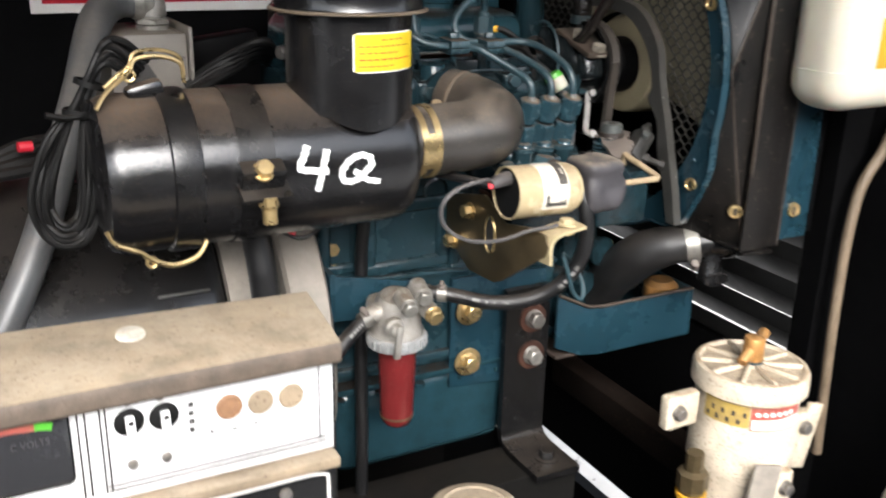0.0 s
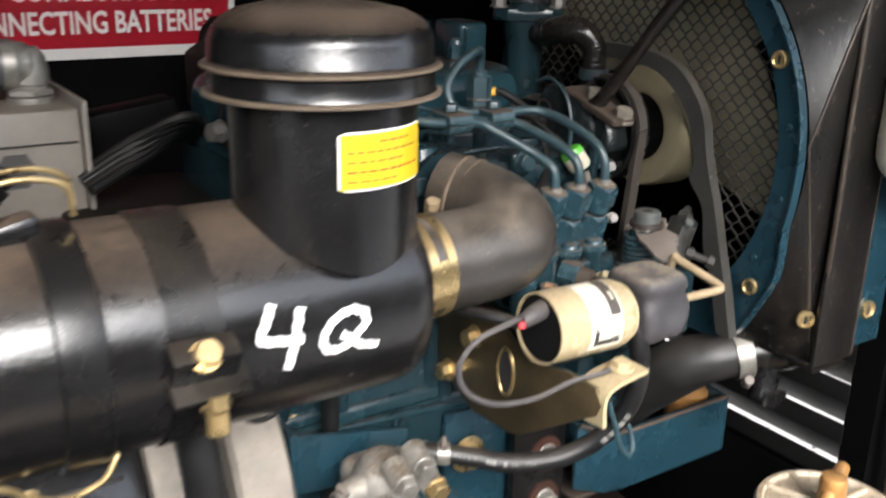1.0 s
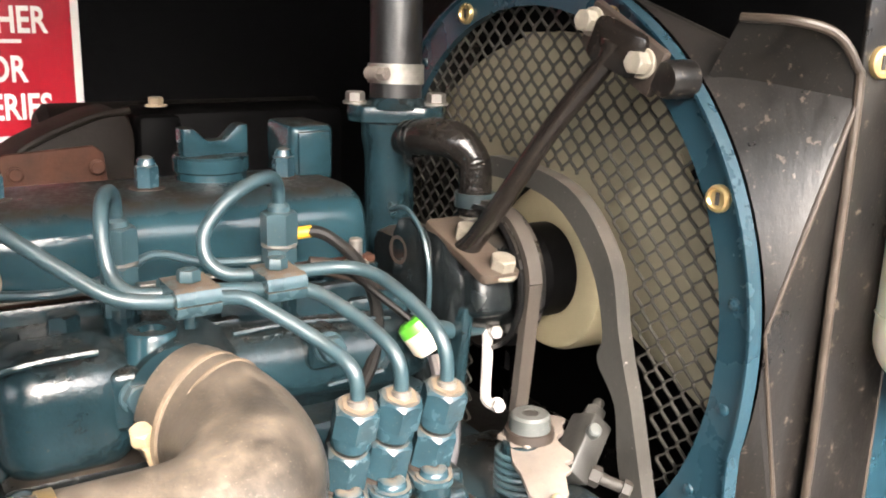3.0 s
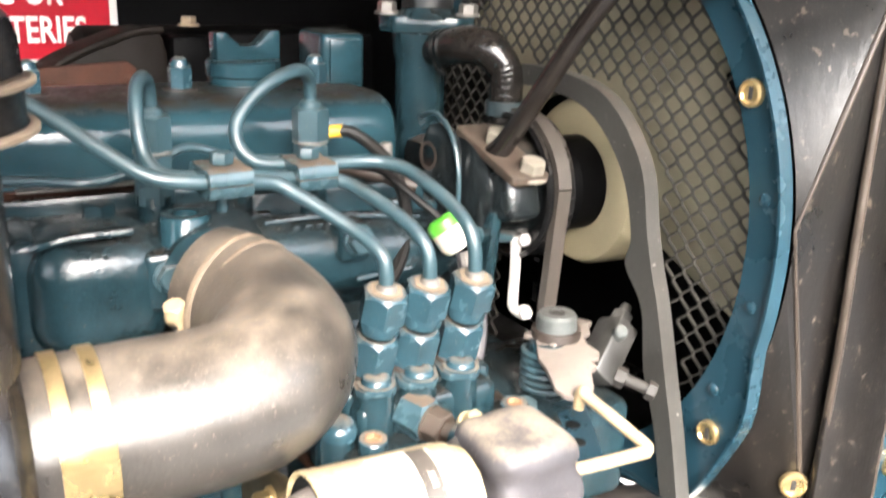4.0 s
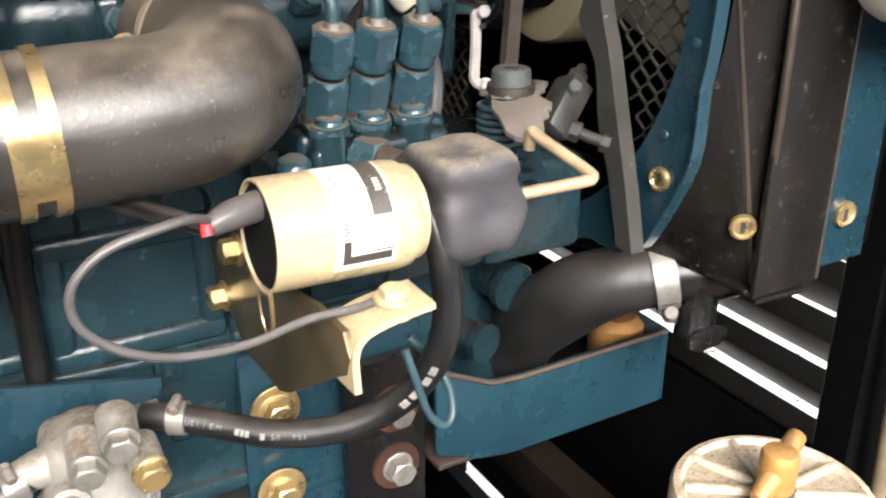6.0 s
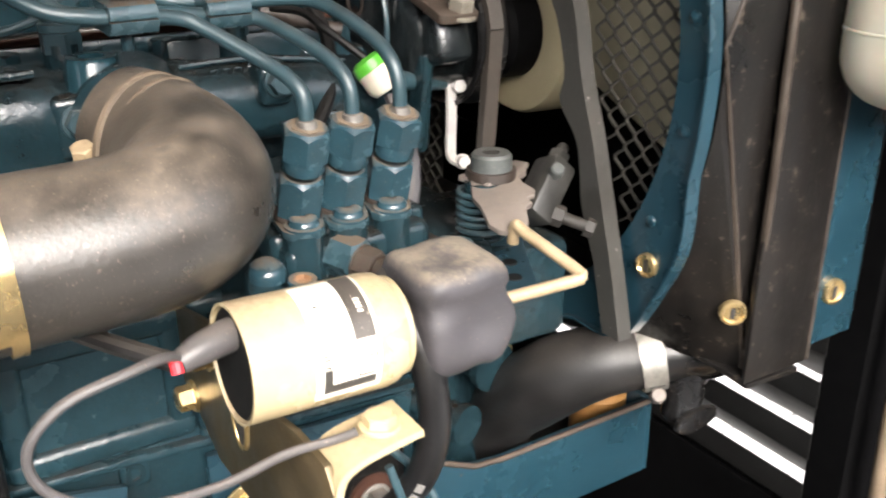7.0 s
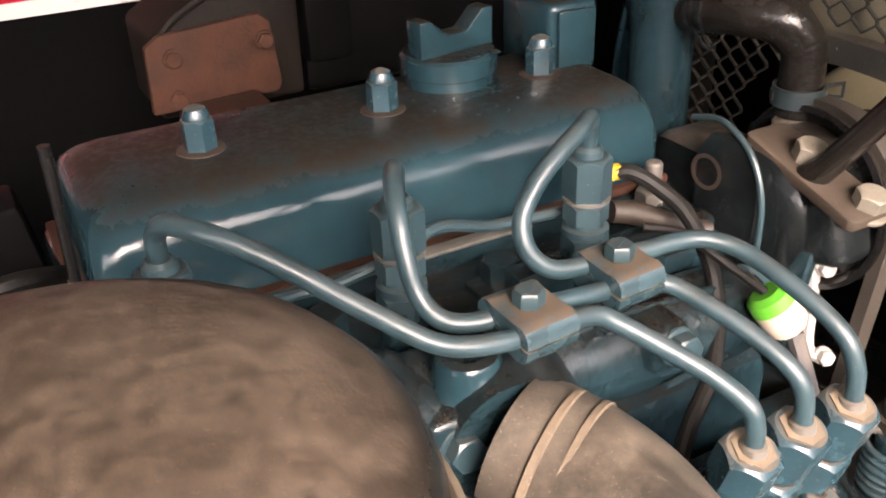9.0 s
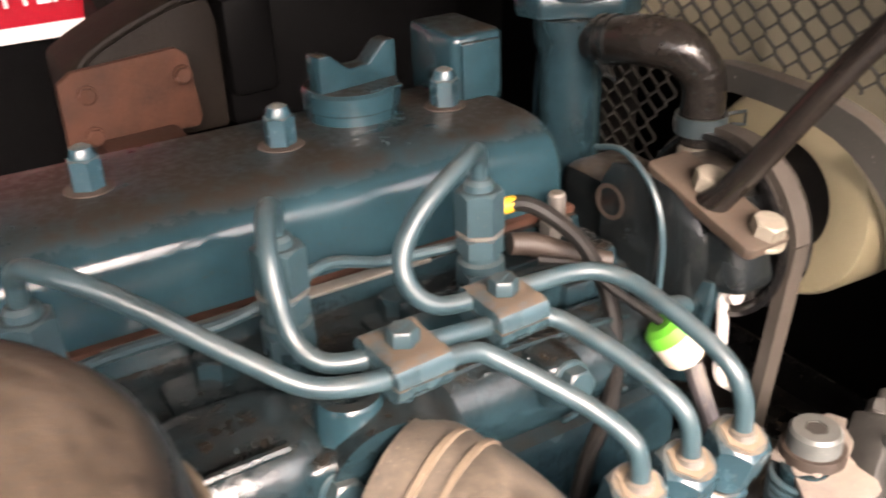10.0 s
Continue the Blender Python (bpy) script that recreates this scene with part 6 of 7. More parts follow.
bm = bmesh.new()
cols = []
for k in range(120):
    a = 3.0 * k
    ca, sa = math.cos(radians(a)), math.sin(radians(a))
    ro = ring_outer(a)
    cols.append([bm.verts.new((RC.x + dx, RC.y + r * ca, RC.z + r * sa)) for dx, r in ((0, 0.157), (0, ro - 0.001), (-0.003, ro - 0.0005), (-0.003, ro + 0.001), (0.005, ro + 0.001), (0.005, 0.157))])
for k in range(120):
    p0, p1 = cols[k], cols[(k + 1) % 120]
    for i in range(6):
        bm.faces.new((p0[i], p0[(i + 1) % 6], p1[(i + 1) % 6], p1[i]))
ringp = part("ring", bm, BLUE_PLATE, shroud)
for y, z in ((0.4534, 1.1388), (0.4538, 0.9671), (0.536, 1.217), (0.67, 1.217), (0.752, 1.139)):
    dished_bolt(ringp, (RC.x, y, z), (-1, -0.1, 0))
for k in range(20):
    a = radians(9 + 18 * k)
    part("rivet", lathe(RC + Vector((0, 0.1665 * math.cos(a), 0.1665 * math.sin(a))), (-1, 0, 0), [(0.0032, 0), (0.0028, 0.0012), (0.0015, 0.0018), (0, 0.0019)], 10), BLUE_PLATE, ringp)
# transition: corner fans and flat side triangles between ring and box
X0, X1, HALF_Y, HALF_Z = 0.146, 0.179, 0.186, 0.186
BOTTOM, TOP = 0.904, 1.28
FRONT_TOP, FRONT_LOW = (X1, RC.y - HALF_Y, 1.186), (X1 + 0.010, RC.y - HALF_Y + 0.010, BOTTOM)
bm = bmesh.new()
N_ARC = 80
circ = [bm.verts.new((X0, RC.y + 0.1785 * math.cos(2 * math.pi * k / N_ARC), RC.z + 0.1785 * math.sin(2 * math.pi * k / N_ARC))) for k in range(N_ARC)]
sq = [bm.verts.new(q) for q in ((X1, RC.y + HALF_Y, TOP), FRONT_TOP, FRONT_LOW, (X1, RC.y + HALF_Y, BOTTOM))]
apex = [2, 20, 39, 60, 82]
for q in range(4):
    for i in range(apex[q], apex[q + 1]):
        bm.faces.new((circ[i % N_ARC], circ[(i + 1) % N_ARC], sq[q]))
    bm.faces.new((circ[apex[q + 1] % N_ARC], sq[(q + 1) % 4], sq[q]))
part("cone", bm, SHROUD, shroud, smooth=12)
X2 = 0.228
for sy in (-1, 1):
    part("box_side", box(((X1 + X2) / 2, RC.y + sy * (HALF_Y - 0.001), (TOP + BOTTOM) / 2), (X2 - X1, 0.003, TOP - BOTTOM), 0.001), SHROUD, shroud)
for z in (BOTTOM, TOP):
    part("box_side", box(((X1 + X2) / 2, RC.y, z), (X2 - X1, 2 * HALF_Y, 0.003), 0.001), SHROUD, shroud)
# paler tan tubes paint the highlight along the shroud's creases and edges
EDGE_SHEEN = material("tan_edge_sheen", (0.024, 0.018, 0.0135), 0.35, vary=0.5, scale=40, dust=0.4, dust_color=(0.06, 0.044, 0.032), bump=0.2, top_dust=False)
for end in (FRONT_TOP, FRONT_LOW):
    q = Vector((X0, RC.y - 0.1780, RC.z + 0.0140))
    part("crease", tube([q, q.lerp(Vector(end), 0.5), Vector(end)], [0.0008, 0.0016, 0.0012], 4, 10), EDGE_SHEEN, shroud, "tan crease line painted as a highlight")
part("edge_bead", tube([FRONT_LOW, (X1 + 0.001, RC.y - HALF_Y, 1.0), (X1, RC.y - HALF_Y, 1.10), FRONT_TOP, (X1 - 0.003, RC.y - HALF_Y + 0.001, 1.201), (X1 - 0.012, RC.y - HALF_Y + 0.006, 1.2135), (X1 - 0.026, RC.y - HALF_Y + 0.016, 1.2185), (X1 - 0.033, RC.y - HALF_Y + 0.040, 1.2195)], 0.0022, 6, 10), EDGE_SHEEN, shroud)
bm = bmesh.new()
rim = spline([FRONT_TOP, (X1 - 0.003, RC.y - HALF_Y + 0.001, 1.201), (X1 - 0.012, RC.y - HALF_Y + 0.006, 1.2135), (X1 - 0.026, RC.y - HALF_Y + 0.016, 1.2185), (X1 - 0.033, RC.y - HALF_Y + 0.040, 1.2195)], 5)
fan_c = Vector((X0 + 0.002, RC.y - 0.125, RC.z + 0.122))
rows = [[bm.verts.new(q + Vector((e, 0, 0))) for q in rim] + [bm.verts.new(fan_c + Vector((e, 0, 0)))] for e in (0.0, 0.003)]
for row in rows:
    for i in range(len(rim) - 1):
        bm.faces.new((row[i], row[i + 1], row[-1]))
for i in range(len(rim)):
    bm.faces.new((rows[0][i], rows[0][i + 1], rows[1][i + 1], rows[1][i]))
bm.faces.new((rows[0][-1], rows[0][0], rows[1][0], rows[1][-1]))
part("corner", bm, SHROUD, shroud, "rounded upper corner of the shroud", 50)
part("edge_bead", tube([(X2, RC.y - HALF_Y, BOTTOM), (X2, RC.y - HALF_Y, TOP)], 0.0012, 2, 8), EDGE_SHEEN, shroud)
for o, d in (((0.1748, 0.4268, 0.9428), (-0.62, -0.76, -0.12)), ((0.190, RC.y - HALF_Y - 0.001, 1.202), (-0.2, -1, 0))):
    dished_bolt(shroud, o, d, 0.0072)
# lower flap under the shroud
part("lower_flap", box((0.207, 0.45, 0.899), (0.042, 0.060, 0.004), 0.0015, (5, 3, 0)), SHROUD, shroud)

rad = thing("radiator", (0.3, 0.6, 0.85), "black radiator with blue side brackets behind the shroud", "radiator")
part("core", box((0.285, 0.61, 1.08), (0.04, 0.34, 0.36), 0.004), BLACK_WALL, rad)
part("lower_tank", box((0.290, 0.645, 0.878), (0.05, 0.28, 0.046), 0.010), BLACK, rad)
part("upper_tank", box((0.285, 0.605, 1.28), (0.05, 0.36, 0.06), 0.010), BLACK, rad)
part("side_bracket", box((0.2525, 0.4265, 1.0525), (0.047, 0.004, 0.295), 0.0008), BLUE_PLATE, rad)
dished_bolt(rad, (0.2525, 0.4243, 0.9357), (-0.1, -1, 0), 0.0078)
part("outlet_pipe", tube([(0.174, 0.480, 0.893), (0.189, 0.471, 0.896), (0.204, 0.465, 0.897), (0.225, 0.468, 0.897), (0.27, 0.49, 0.885)], [0.0172, 0.0178, 0.0195, 0.021, 0.021], 6, 24), BLACK, rad)
bm = lathe((0.1905, 0.466, 0.893), (-0.05, -0.05, -1), [(0, 0), (0.0118, 0), (0.0110, 0.030), (0.0125, 0.033), (0.0125, 0.037), (0, 0.037)], 20)
drain = part("drain", bm, BLACK, rad)
part("drain_wing", plate([(-0.020, 0.0), (-0.017, 0.0065), (-0.006, 0.0090), (0.006, 0.0088), (0.017, 0.0055), (0.018, -0.002), (0.008, -0.005), (-0.010, -0.005)], (0.1885, 0.4505, 0.8575), (1, 0.15, -0.08), (0, 0, 1), -0.005, 0.0014), BLACK, drain)

guard = thing("fan_guard", (0.135, 0.55, 0.92), "expanded steel mesh guard with grey edge strip over the fan", "guard")
INNER = [(0.640, 1.1165), (0.6128, 1.1235), (0.5583, 1.1179), (0.5245, 1.0909), (0.5116, 1.0574), (0.5141, 1.0408), (0.4984, 1.0211), (0.4922, 0.9885), (0.4809, 0.9620), (0.4705, 0.925)]
OUTER = [(0.642, 1.1290), (0.6128, 1.1355), (0.5475, 1.1290), (0.5109, 1.0985), (0.4995, 1.0613), (0.4935, 1.0430), (0.4866, 1.0250), (0.4755, 0.9885), (0.4672, 0.9620), (0.4575, 0.925)]
bm = bmesh.new()
inn, out = spline([(0.127, y, z) for y, z in INNER], 5), spline([(0.127, y, z) for y, z in OUTER], 5)
cols = []
for a, b in zip(inn, out):
    back = Vector((0.009, 0, 0))
    cols.append([bm.verts.new(p) for p in (a, b, b + back, b + back - (b - a).normalized() * 0.0015, a + (b - a) * 0.12 + Vector((0.002, 0, 0)), a + Vector((0.002, 0, 0)))])
for a, b in zip(cols, cols[1:]):
    for i in range(6):
        bm.faces.new((a[i], a[(i + 1) % 6], b[(i + 1) % 6], b[i]))
part("edge_strip", bm, GUARD_STRIP, guard, "dull grey edge strip")

# expanded mesh: long strands in a zigzag, cut to the ring and to the strip
def strip_edge(z):
    pts = sorted((q.z, q.y) for q in out)
    zs, ys = [p[0] for p in pts], [p[1] for p in pts]
    return float(np.interp(z, zs, ys))


def in_guard(y, z):
    if math.hypot(y - RC.y, z - RC.z) > 0.170:
        return False
    if z > 1.134:
        return True
    return y < strip_edge(z) + 0.012 if y < 0.66 else math.hypot(y - RC.y, z - RC.z) > 0.075


def mesh_strand(bm, a, b, w=0.0005, depth=0.0009):
    """One flat strand of the guard between two points of its plane."""
    d = Vector((0, b[0] - a[0], b[1] - a[1])).normalized()
    side = Vector((1, 0, 0)).cross(d)
    ends = [[bm.verts.new(Vector((0.1468 + dx, *p)) + side * ds) for dx, ds in ((-depth, -w), (-depth, w), (depth, w), (depth, -w))] for p in (a, b)]
    for i in range(4):
        bm.faces.new((ends[0][i], ends[0][(i + 1) % 4], ends[1][(i + 1) % 4], ends[1][i]))


bm = bmesh.new()
CELL_W, CELL_P, RISE = 0.0132, 0.0070, 0.0048
for row in range(-26, 27):
    for k in range(-28, 28):
        y0, z0 = RC.y + k * CELL_W / 2, RC.z + row * CELL_P
        s = 1 if (k + row) % 2 else -1
        here = (y0, z0 + s * RISE / 2)
        ahead = (y0 + CELL_W / 2, z0 - s * RISE / 2)
        if in_guard(*here) and in_guard(*ahead):
            mesh_strand(bm, here, ahead)
        below = (y0, z0 - CELL_P + RISE / 2)
        if s < 0 and in_guard(*here) and in_guard(*below):
            mesh_strand(bm, here, below)
tagged(part("expanded_mesh", bm, MESH_WIRE, guard, "dark expanded diamond mesh"), kind="stuff")

fan = thing("cooling_fan", (0.175, 0.603, 0.92), "cream plastic cooling fan behind the mesh guard", "fan")
HUB_Y, HUB_Z = 0.617, 1.0605
part("hub", lathe((0.160, HUB_Y, HUB_Z), (1, 0, 0), [(0.028, 0.020), (0.030, 0.012), (0.046, 0.010), (0.0515, 0.012), (0.0535, 0.016), (0.0545, 0.045), (0, 0.045)], 56), FAN, fan)
part("hub_plate", lathe((0.150, HUB_Y, HUB_Z), (1, 0, 0), [(0, 0), (0.027, 0), (0.030, 0.004), (0.030, 0.030), (0, 0.030)], 40), BLACK_WALL, fan, "dark steel hub plate")
# blades left out where the fan lies dark; the empty sectors stand for shade
for middle in (68, 112, 172):
    bm = bmesh.new()
    grid = []
    for i in range(7):
        r = 0.058 + (0.148 - 0.058) * i / 6
        row = []
        for j in range(6):
            f = j / 5 - 0.5
            a = radians(middle) + f * 1.05
            row.append(Vector((0.172 + f * 0.026 + 0.004 * (f * f), HUB_Y + r * math.cos(a), HUB_Z + r * math.sin(a))))
        grid.append(row)
    top = [[bm.verts.new(p) for p in row] for row in grid]
    low = [[bm.verts.new(p + Vector((0.0022, 0, 0))) for p in row] for row in grid]
    for i in range(6):
        for j in range(5):
            bm.faces.new((top[i][j], top[i][j + 1], top[i + 1][j + 1], top[i + 1][j]))
            bm.faces.new((low[i][j], low[i + 1][j], low[i + 1][j + 1], low[i][j + 1]))
    for i in range(6):
        bm.faces.new((top[i][0], top[i + 1][0], low[i + 1][0], low[i][0]))
        bm.faces.new((top[i][-1], low[i][-1], low[i + 1][-1], top[i + 1][-1]))
    bm.faces.new([top[6][j] for j in range(6)] + [low[6][j] for j in range(5, -1, -1)])
    part("blade", bm, FAN_SHADED, fan)
pul = thing("fan_pulley", (0.115, 0.603, 1.02), "dark steel fan pulley in front of the fan", "pulley")
part("wheel", lathe((0.1085, RC.y, RC.z), (1, 0, 0), [(0, 0.003), (0.026, 0.003), (0.030, 0.006), (0.038, 0.006), (0.041, 0.0), (0.0435, 0.001), (0.0435, 0.003), (0.038, 0.009), (0.0435, 0.015), (0.0435, 0.018), (0.0, 0.018)], 48), BLACK, pul)
belt = thing("fan_belt", (0.118, 0.61, 0.86), "worn V-belt running down from the fan pulley", "belt")
loop = []
for a in np.linspace(radians(172), radians(8), 18):
    loop.append((0.118, RC.y + 0.0425 * math.cos(a), RC.z + 0.0425 * math.sin(a)))
for a in np.linspace(radians(-8), radians(-172), 18):
    loop.append((0.118, 0.640 + 0.058 * math.cos(a), 0.865 + 0.058 * math.sin(a)))
loop.append(loop[0])
bm = bmesh.new()
ribbon([(x, y, z) for x, y, z in loop], 0.0088, 0.006, (1, 0, 0), 2, bm)
part("loop", bm, BELT, belt)
single("crank_pulley", lathe((0.109, 0.64, 0.865), (1, 0, 0), [(0, 0), (0.05, 0), (0.058, 0.002), (0.053, 0.009), (0.058, 0.016), (0.0, 0.018)], 40), BLACK, "dark crankshaft pulley at the engine end", "pulley")

# ---- small pieces between pump and water pump ----
gc = thing("sender_cap", (0.035, 0.541, 1.045), "green and white plastic connector cap on a sender lead", "connector")
g0, gd = Vector((0.0345, 0.553, 1.0665)), Vector((0.42, -0.42, -0.8)).normalized()
part("green_collar", lathe(g0, gd, [(0, 0), (0.006, 0), (0.0088, 0.002), (0.0092, 0.007), (0, 0.007)], 20), GREEN, gc, "bright green collar")
part("white_body", lathe(g0 + gd * 0.0072, gd, [(0, 0), (0.0090, 0), (0.0088, 0.009), (0.0068, 0.012), (0, 0.0125)], 20), WHITE_PLASTIC, gc, "milky white body")
part("lead", tube([g0 + gd * 0.022, (0.044, 0.536, 1.035), (0.05, 0.535, 1.018), (0.047, 0.53, 1.0), (0.04, 0.528, 0.985)], 0.0038, 6, 10), GREY_RUBBER, gc)
part("lead_in", tube([g0, (0.02, 0.563, 1.08), (0.012, 0.575, 1.088), (0.0, 0.585, 1.09)], 0.002, 6, 8), WIRE, gc)
PALE_STRIP = material("flaking_pale_strip", (0.30, 0.285, 0.275), 0.5, vary=0.3, scale=60, dust=0.5, chips=0.2, chip_color=(0.12, 0.09, 0.08), bump=0.4)
hk = thing("bright_bracket", (0.105, 0.585, 0.99), "pale plated bent bracket strip by the fan belt", "bracket")
bm = bmesh.new()
ribbon([(0.118, 0.605, 1.045), (0.1145, 0.600, 1.0395), (0.1085, 0.590, 1.036), (0.1065, 0.586, 1.022), (0.104, 0.583, 1.004), (0.103, 0.580, 0.9975), (0.109, 0.576, 0.993)], 0.0065, 0.0022, (1, 0.2, 0), 5, bm)
part("strip", bm, PALE_STRIP, hk)
for o in ((0.112, 0.588, 1.0365), (0.108, 0.577, 0.995)):
    bolt(hk, o, (-0.3, -1, 0.2), PALE_STRIP, 0.007, 0.004, 0.0045)
part("upper_pipe", tube([(0.05, 0.58, 1.055), (0.075, 0.583, 1.045), (0.104, 0.592, 1.0395)], 0.005, 5, 12), BLUE_PIPE, hk)
cb = thing("glow_plug_cable", (0.0, 0.57, 1.03), "black cable with yellow sleeve from the glow plug", "cable")
part("cable", tube([(-0.004, 0.6085, 1.1035), (0.008, 0.606, 1.1035), (0.0175, 0.598, 1.097), (0.0235, 0.586, 1.0875), (0.0245, 0.572, 1.071), (0.019, 0.560, 1.054), (0.006, 0.548, 1.040), (-0.010, 0.540, 1.028), (-0.022, 0.533, 1.010)], 0.0033, 8, 10), WIRE, cb)
part("sleeve", tube([(-0.006, 0.6085, 1.1035), (0.0045, 0.6075, 1.104)], 0.0034, 2, 12), YELLOW, cb, "yellow sleeve")
part("joint", tube([(0.004, 0.61, 1.085), (0.014, 0.607, 1.083), (0.030, 0.598, 1.077), (0.042, 0.592, 1.074)], [0.0046, 0.0052, 0.0040, 0.0036], 5, 12), DARK_RUST, cb, "dark brown taped connector")
single("temperature_sender", bolt_bm((0.041, 0.628, 1.067), (0, 0, 1), 0.013, 0.010, 0.009, stud=0.012), STEEL, "dull metal temperature sender in the head", "sender")
single("dipstick", tube([(-0.1985, 0.658, 1.05), (-0.1972, 0.66, 1.106), (-0.1966, 0.66, 1.13), (-0.1966, 0.66, 1.143)], 0.0022, 6, 10), BLACK, "thin dark rod at the end of the valve cover", "rod")
single("sheath_nut", bolt_bm((-0.2035, 0.645, 1.085), (-1, -0.3, 0), 0.012, 0.008, 0.008), STEEL, "dull steel nut on the head", "nut")

# ---- exhaust behind the head ----
ex = thing("exhaust_manifold", (-0.06, 0.9, 1.05), "rusty brown exhaust manifold with flange plate", "exhaust")
bm = plate([(-0.118, 1.062), (-0.036, 1.060), (-0.033, 1.066), (-0.037, 1.106), (-0.044, 1.112), (-0.108, 1.109), (-0.117, 1.103)], (0, 0.905, 0), (1, 0.08, 0), (0, 0, 1), -0.006, 0.0015)
part("flange", bm, RUST, ex)
for x, z in ((-0.1013, 1.0945), (-0.0435, 1.0965), (-0.1013, 1.069)):
    bolt(ex, (x, 0.8965, z), (0, -1, 0), RUST, 0.009, 0.003, 0.006)
bm = plate([(-0.104, 1.04), (-0.104, 1.096), (-0.088, 1.106), (-0.06, 1.119), (-0.035, 1.1285), (-0.014, 1.1325), (-0.006, 1.128), (-0.002, 1.112), (-0.003, 1.04)], (0, 1.02, 0), (1, 0, 0), (0, 0, 1), 0.075, 0.004)
shield = part("heat_shield", bm, SHIELD, ex, "brown dusty heat shield")
part("shield_edge", tube([(-0.104, 0.944, 1.085), (-0.085, 0.943, 1.1075), (-0.035, 0.943, 1.1285), (-0.006, 0.943, 1.133)], 0.003, 5, 8), SHIELD, shield)
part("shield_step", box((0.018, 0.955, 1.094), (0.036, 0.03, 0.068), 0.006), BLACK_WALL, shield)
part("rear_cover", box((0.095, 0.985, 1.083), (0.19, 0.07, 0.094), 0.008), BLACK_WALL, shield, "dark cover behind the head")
bolt(shield, (0.017, 0.95, 1.135), (0, 0, 1), TAN_TOP, 0.011, 0.006, 0.009)
part("log", tube([(-0.11, 0.80, 1.045), (0.05, 0.80, 1.045)], 0.026, 2, 20), RUST, ex)
part("support", box((-0.075, 0.86, 1.05), (0.05, 0.11, 0.03), 0.004), RUST, ex)
muf = thing("muffler", (0.09, 1.06, 1.04), "dark rusty muffler against the back wall", "muffler")
part("shell", lathe((-0.06, 1.065, 1.085), (1, 0, 0), [(0, 0), (0.035, 0.0), (0.043, 0.008), (0.043, 0.27), (0.035, 0.28), (0, 0.28)], 36), FLOOR_STEEL, muf)
single("muffler_stand", box((0.09, 1.06, 0.6335), (0.2, 0.05, 0.787), 0.004), FLOOR_STEEL, "dark bracket that carries the muffler", "bracket", kind="structure")

# ---- warning sign ----
BACK_Y = 1.118
sign = thing("warning_sign", (-0.196, BACK_Y, 1.0815), "red and white battery warning sign on the back wall", "sign")
part("board", box((-0.196, BACK_Y - 0.001, 1.195), (0.378, 0.002, 0.228), 0.0008), SIGN_WHITE, sign)
part("red_field", box((-0.1925, BACK_Y - 0.0025, 1.195), (0.356, 0.001, 0.203), 0.0003), SIGN_RED, sign)


def lettering(parent, word, x, z, size, mat, y, align="RIGHT", width=1.0, bold=0.0, depth=0.0, name="lettering"):
    """A line of capitals that faces -y."""
    cu = bpy.data.curves.new("letters", "FONT")
    cu.body, cu.size, cu.align_x, cu.resolution_u, cu.offset, cu.extrude = word, size, align, 3, bold, depth
    ob = bpy.data.objects.new("letters", cu)
    me = bpy.data.meshes.new_from_object(ob)
    bpy.data.objects.remove(ob)
    bm = bmesh.new()
    bm.from_mesh(me)
    bmesh.ops.transform(bm, matrix=pose(x, y, z, 90) @ Matrix.Diagonal((width, 1, 1, 1)), verts=bm.verts)
    return part(name, bm, mat, parent)


lettering(sign, "DISCONNECTING BATTERIES", -0.036, 1.1092, 0.0335, SIGN_WHITE, BACK_Y - 0.0034, width=0.705, bold=0.0008)
lettering(sign, "CONNECTING OR", -0.0565, 1.1440, 0.0335, SIGN_WHITE, BACK_Y - 0.0034, width=0.705, bold=0.0008)
lettering(engine, "D", -0.099, 0.8565, 0.016, BLUE_CAST, F - 0.0055, "CENTER", 0.9, 0.0006, 0.0012, "cast_letter")
part("rule", box((-0.19, BACK_Y - 0.0033, 1.1805), (0.262, 0.0006, 0.0035), 0), SIGN_WHITE, sign)
lettering(sign, "HER", -0.036, 1.1885, 0.0335, SIGN_WHITE, BACK_Y - 0.0034, width=0.72, bold=0.0008)

# ---- control panel ----
HOOD_WHITE = material("worn_white_spot", (0.42, 0.40, 0.35), 0.6, vary=0.4, scale=90, dust=0.6, bump=0.4, chips=0.28, chip_color=(0.24, 0.19, 0.13))
cp = thing("control_panel", (-0.45, 0.31, 0.8), "silver generator control panel under a dusty steel hood", "control panel")
bm = plate([(-0.62, 0.0), (-0.2985, 0.0), (-0.2955, 0.069), (-0.62, 0.086)], (0, 0.2765, 0.957), (1, 0, 0), (0, 1, 0.11), 0.003, 0.0008)
part("hood", bm, TAN_TOP, cp)
bm = bmesh.new()
ribbon([(-0.46, 0.2790, 0.9592), (-0.46, 0.2762, 0.9582), (-0.46, 0.2756, 0.9570), (-0.46, 0.2762, 0.9478), (-0.46, 0.2772, 0.9466), (-0.46, 0.2815, 0.9460)], 0.322, 0.0022, (1, 0, 0), 1, bm)
part("hood_lip", bm, LIP, cp, "scuffed rusty hood lip")
bm = lathe((-0.414, 0.3265, 0.9655), (0, -0.11, 1), [(0, 0), (0.0088, 0), (0.0084, 0.0016), (0.006, 0.0022), (0, 0.0024)], 20)
part("hood_screw", bm, HOOD_WHITE, cp)
part("face", box((-0.4595, 0.2895, 0.915), (0.319, 0.003, 0.070), 0.0006), PANEL, cp)
part("side", box((-0.2995, 0.3165, 0.86), (0.003, 0.056, 0.19), 0.0006), BLACK, cp)
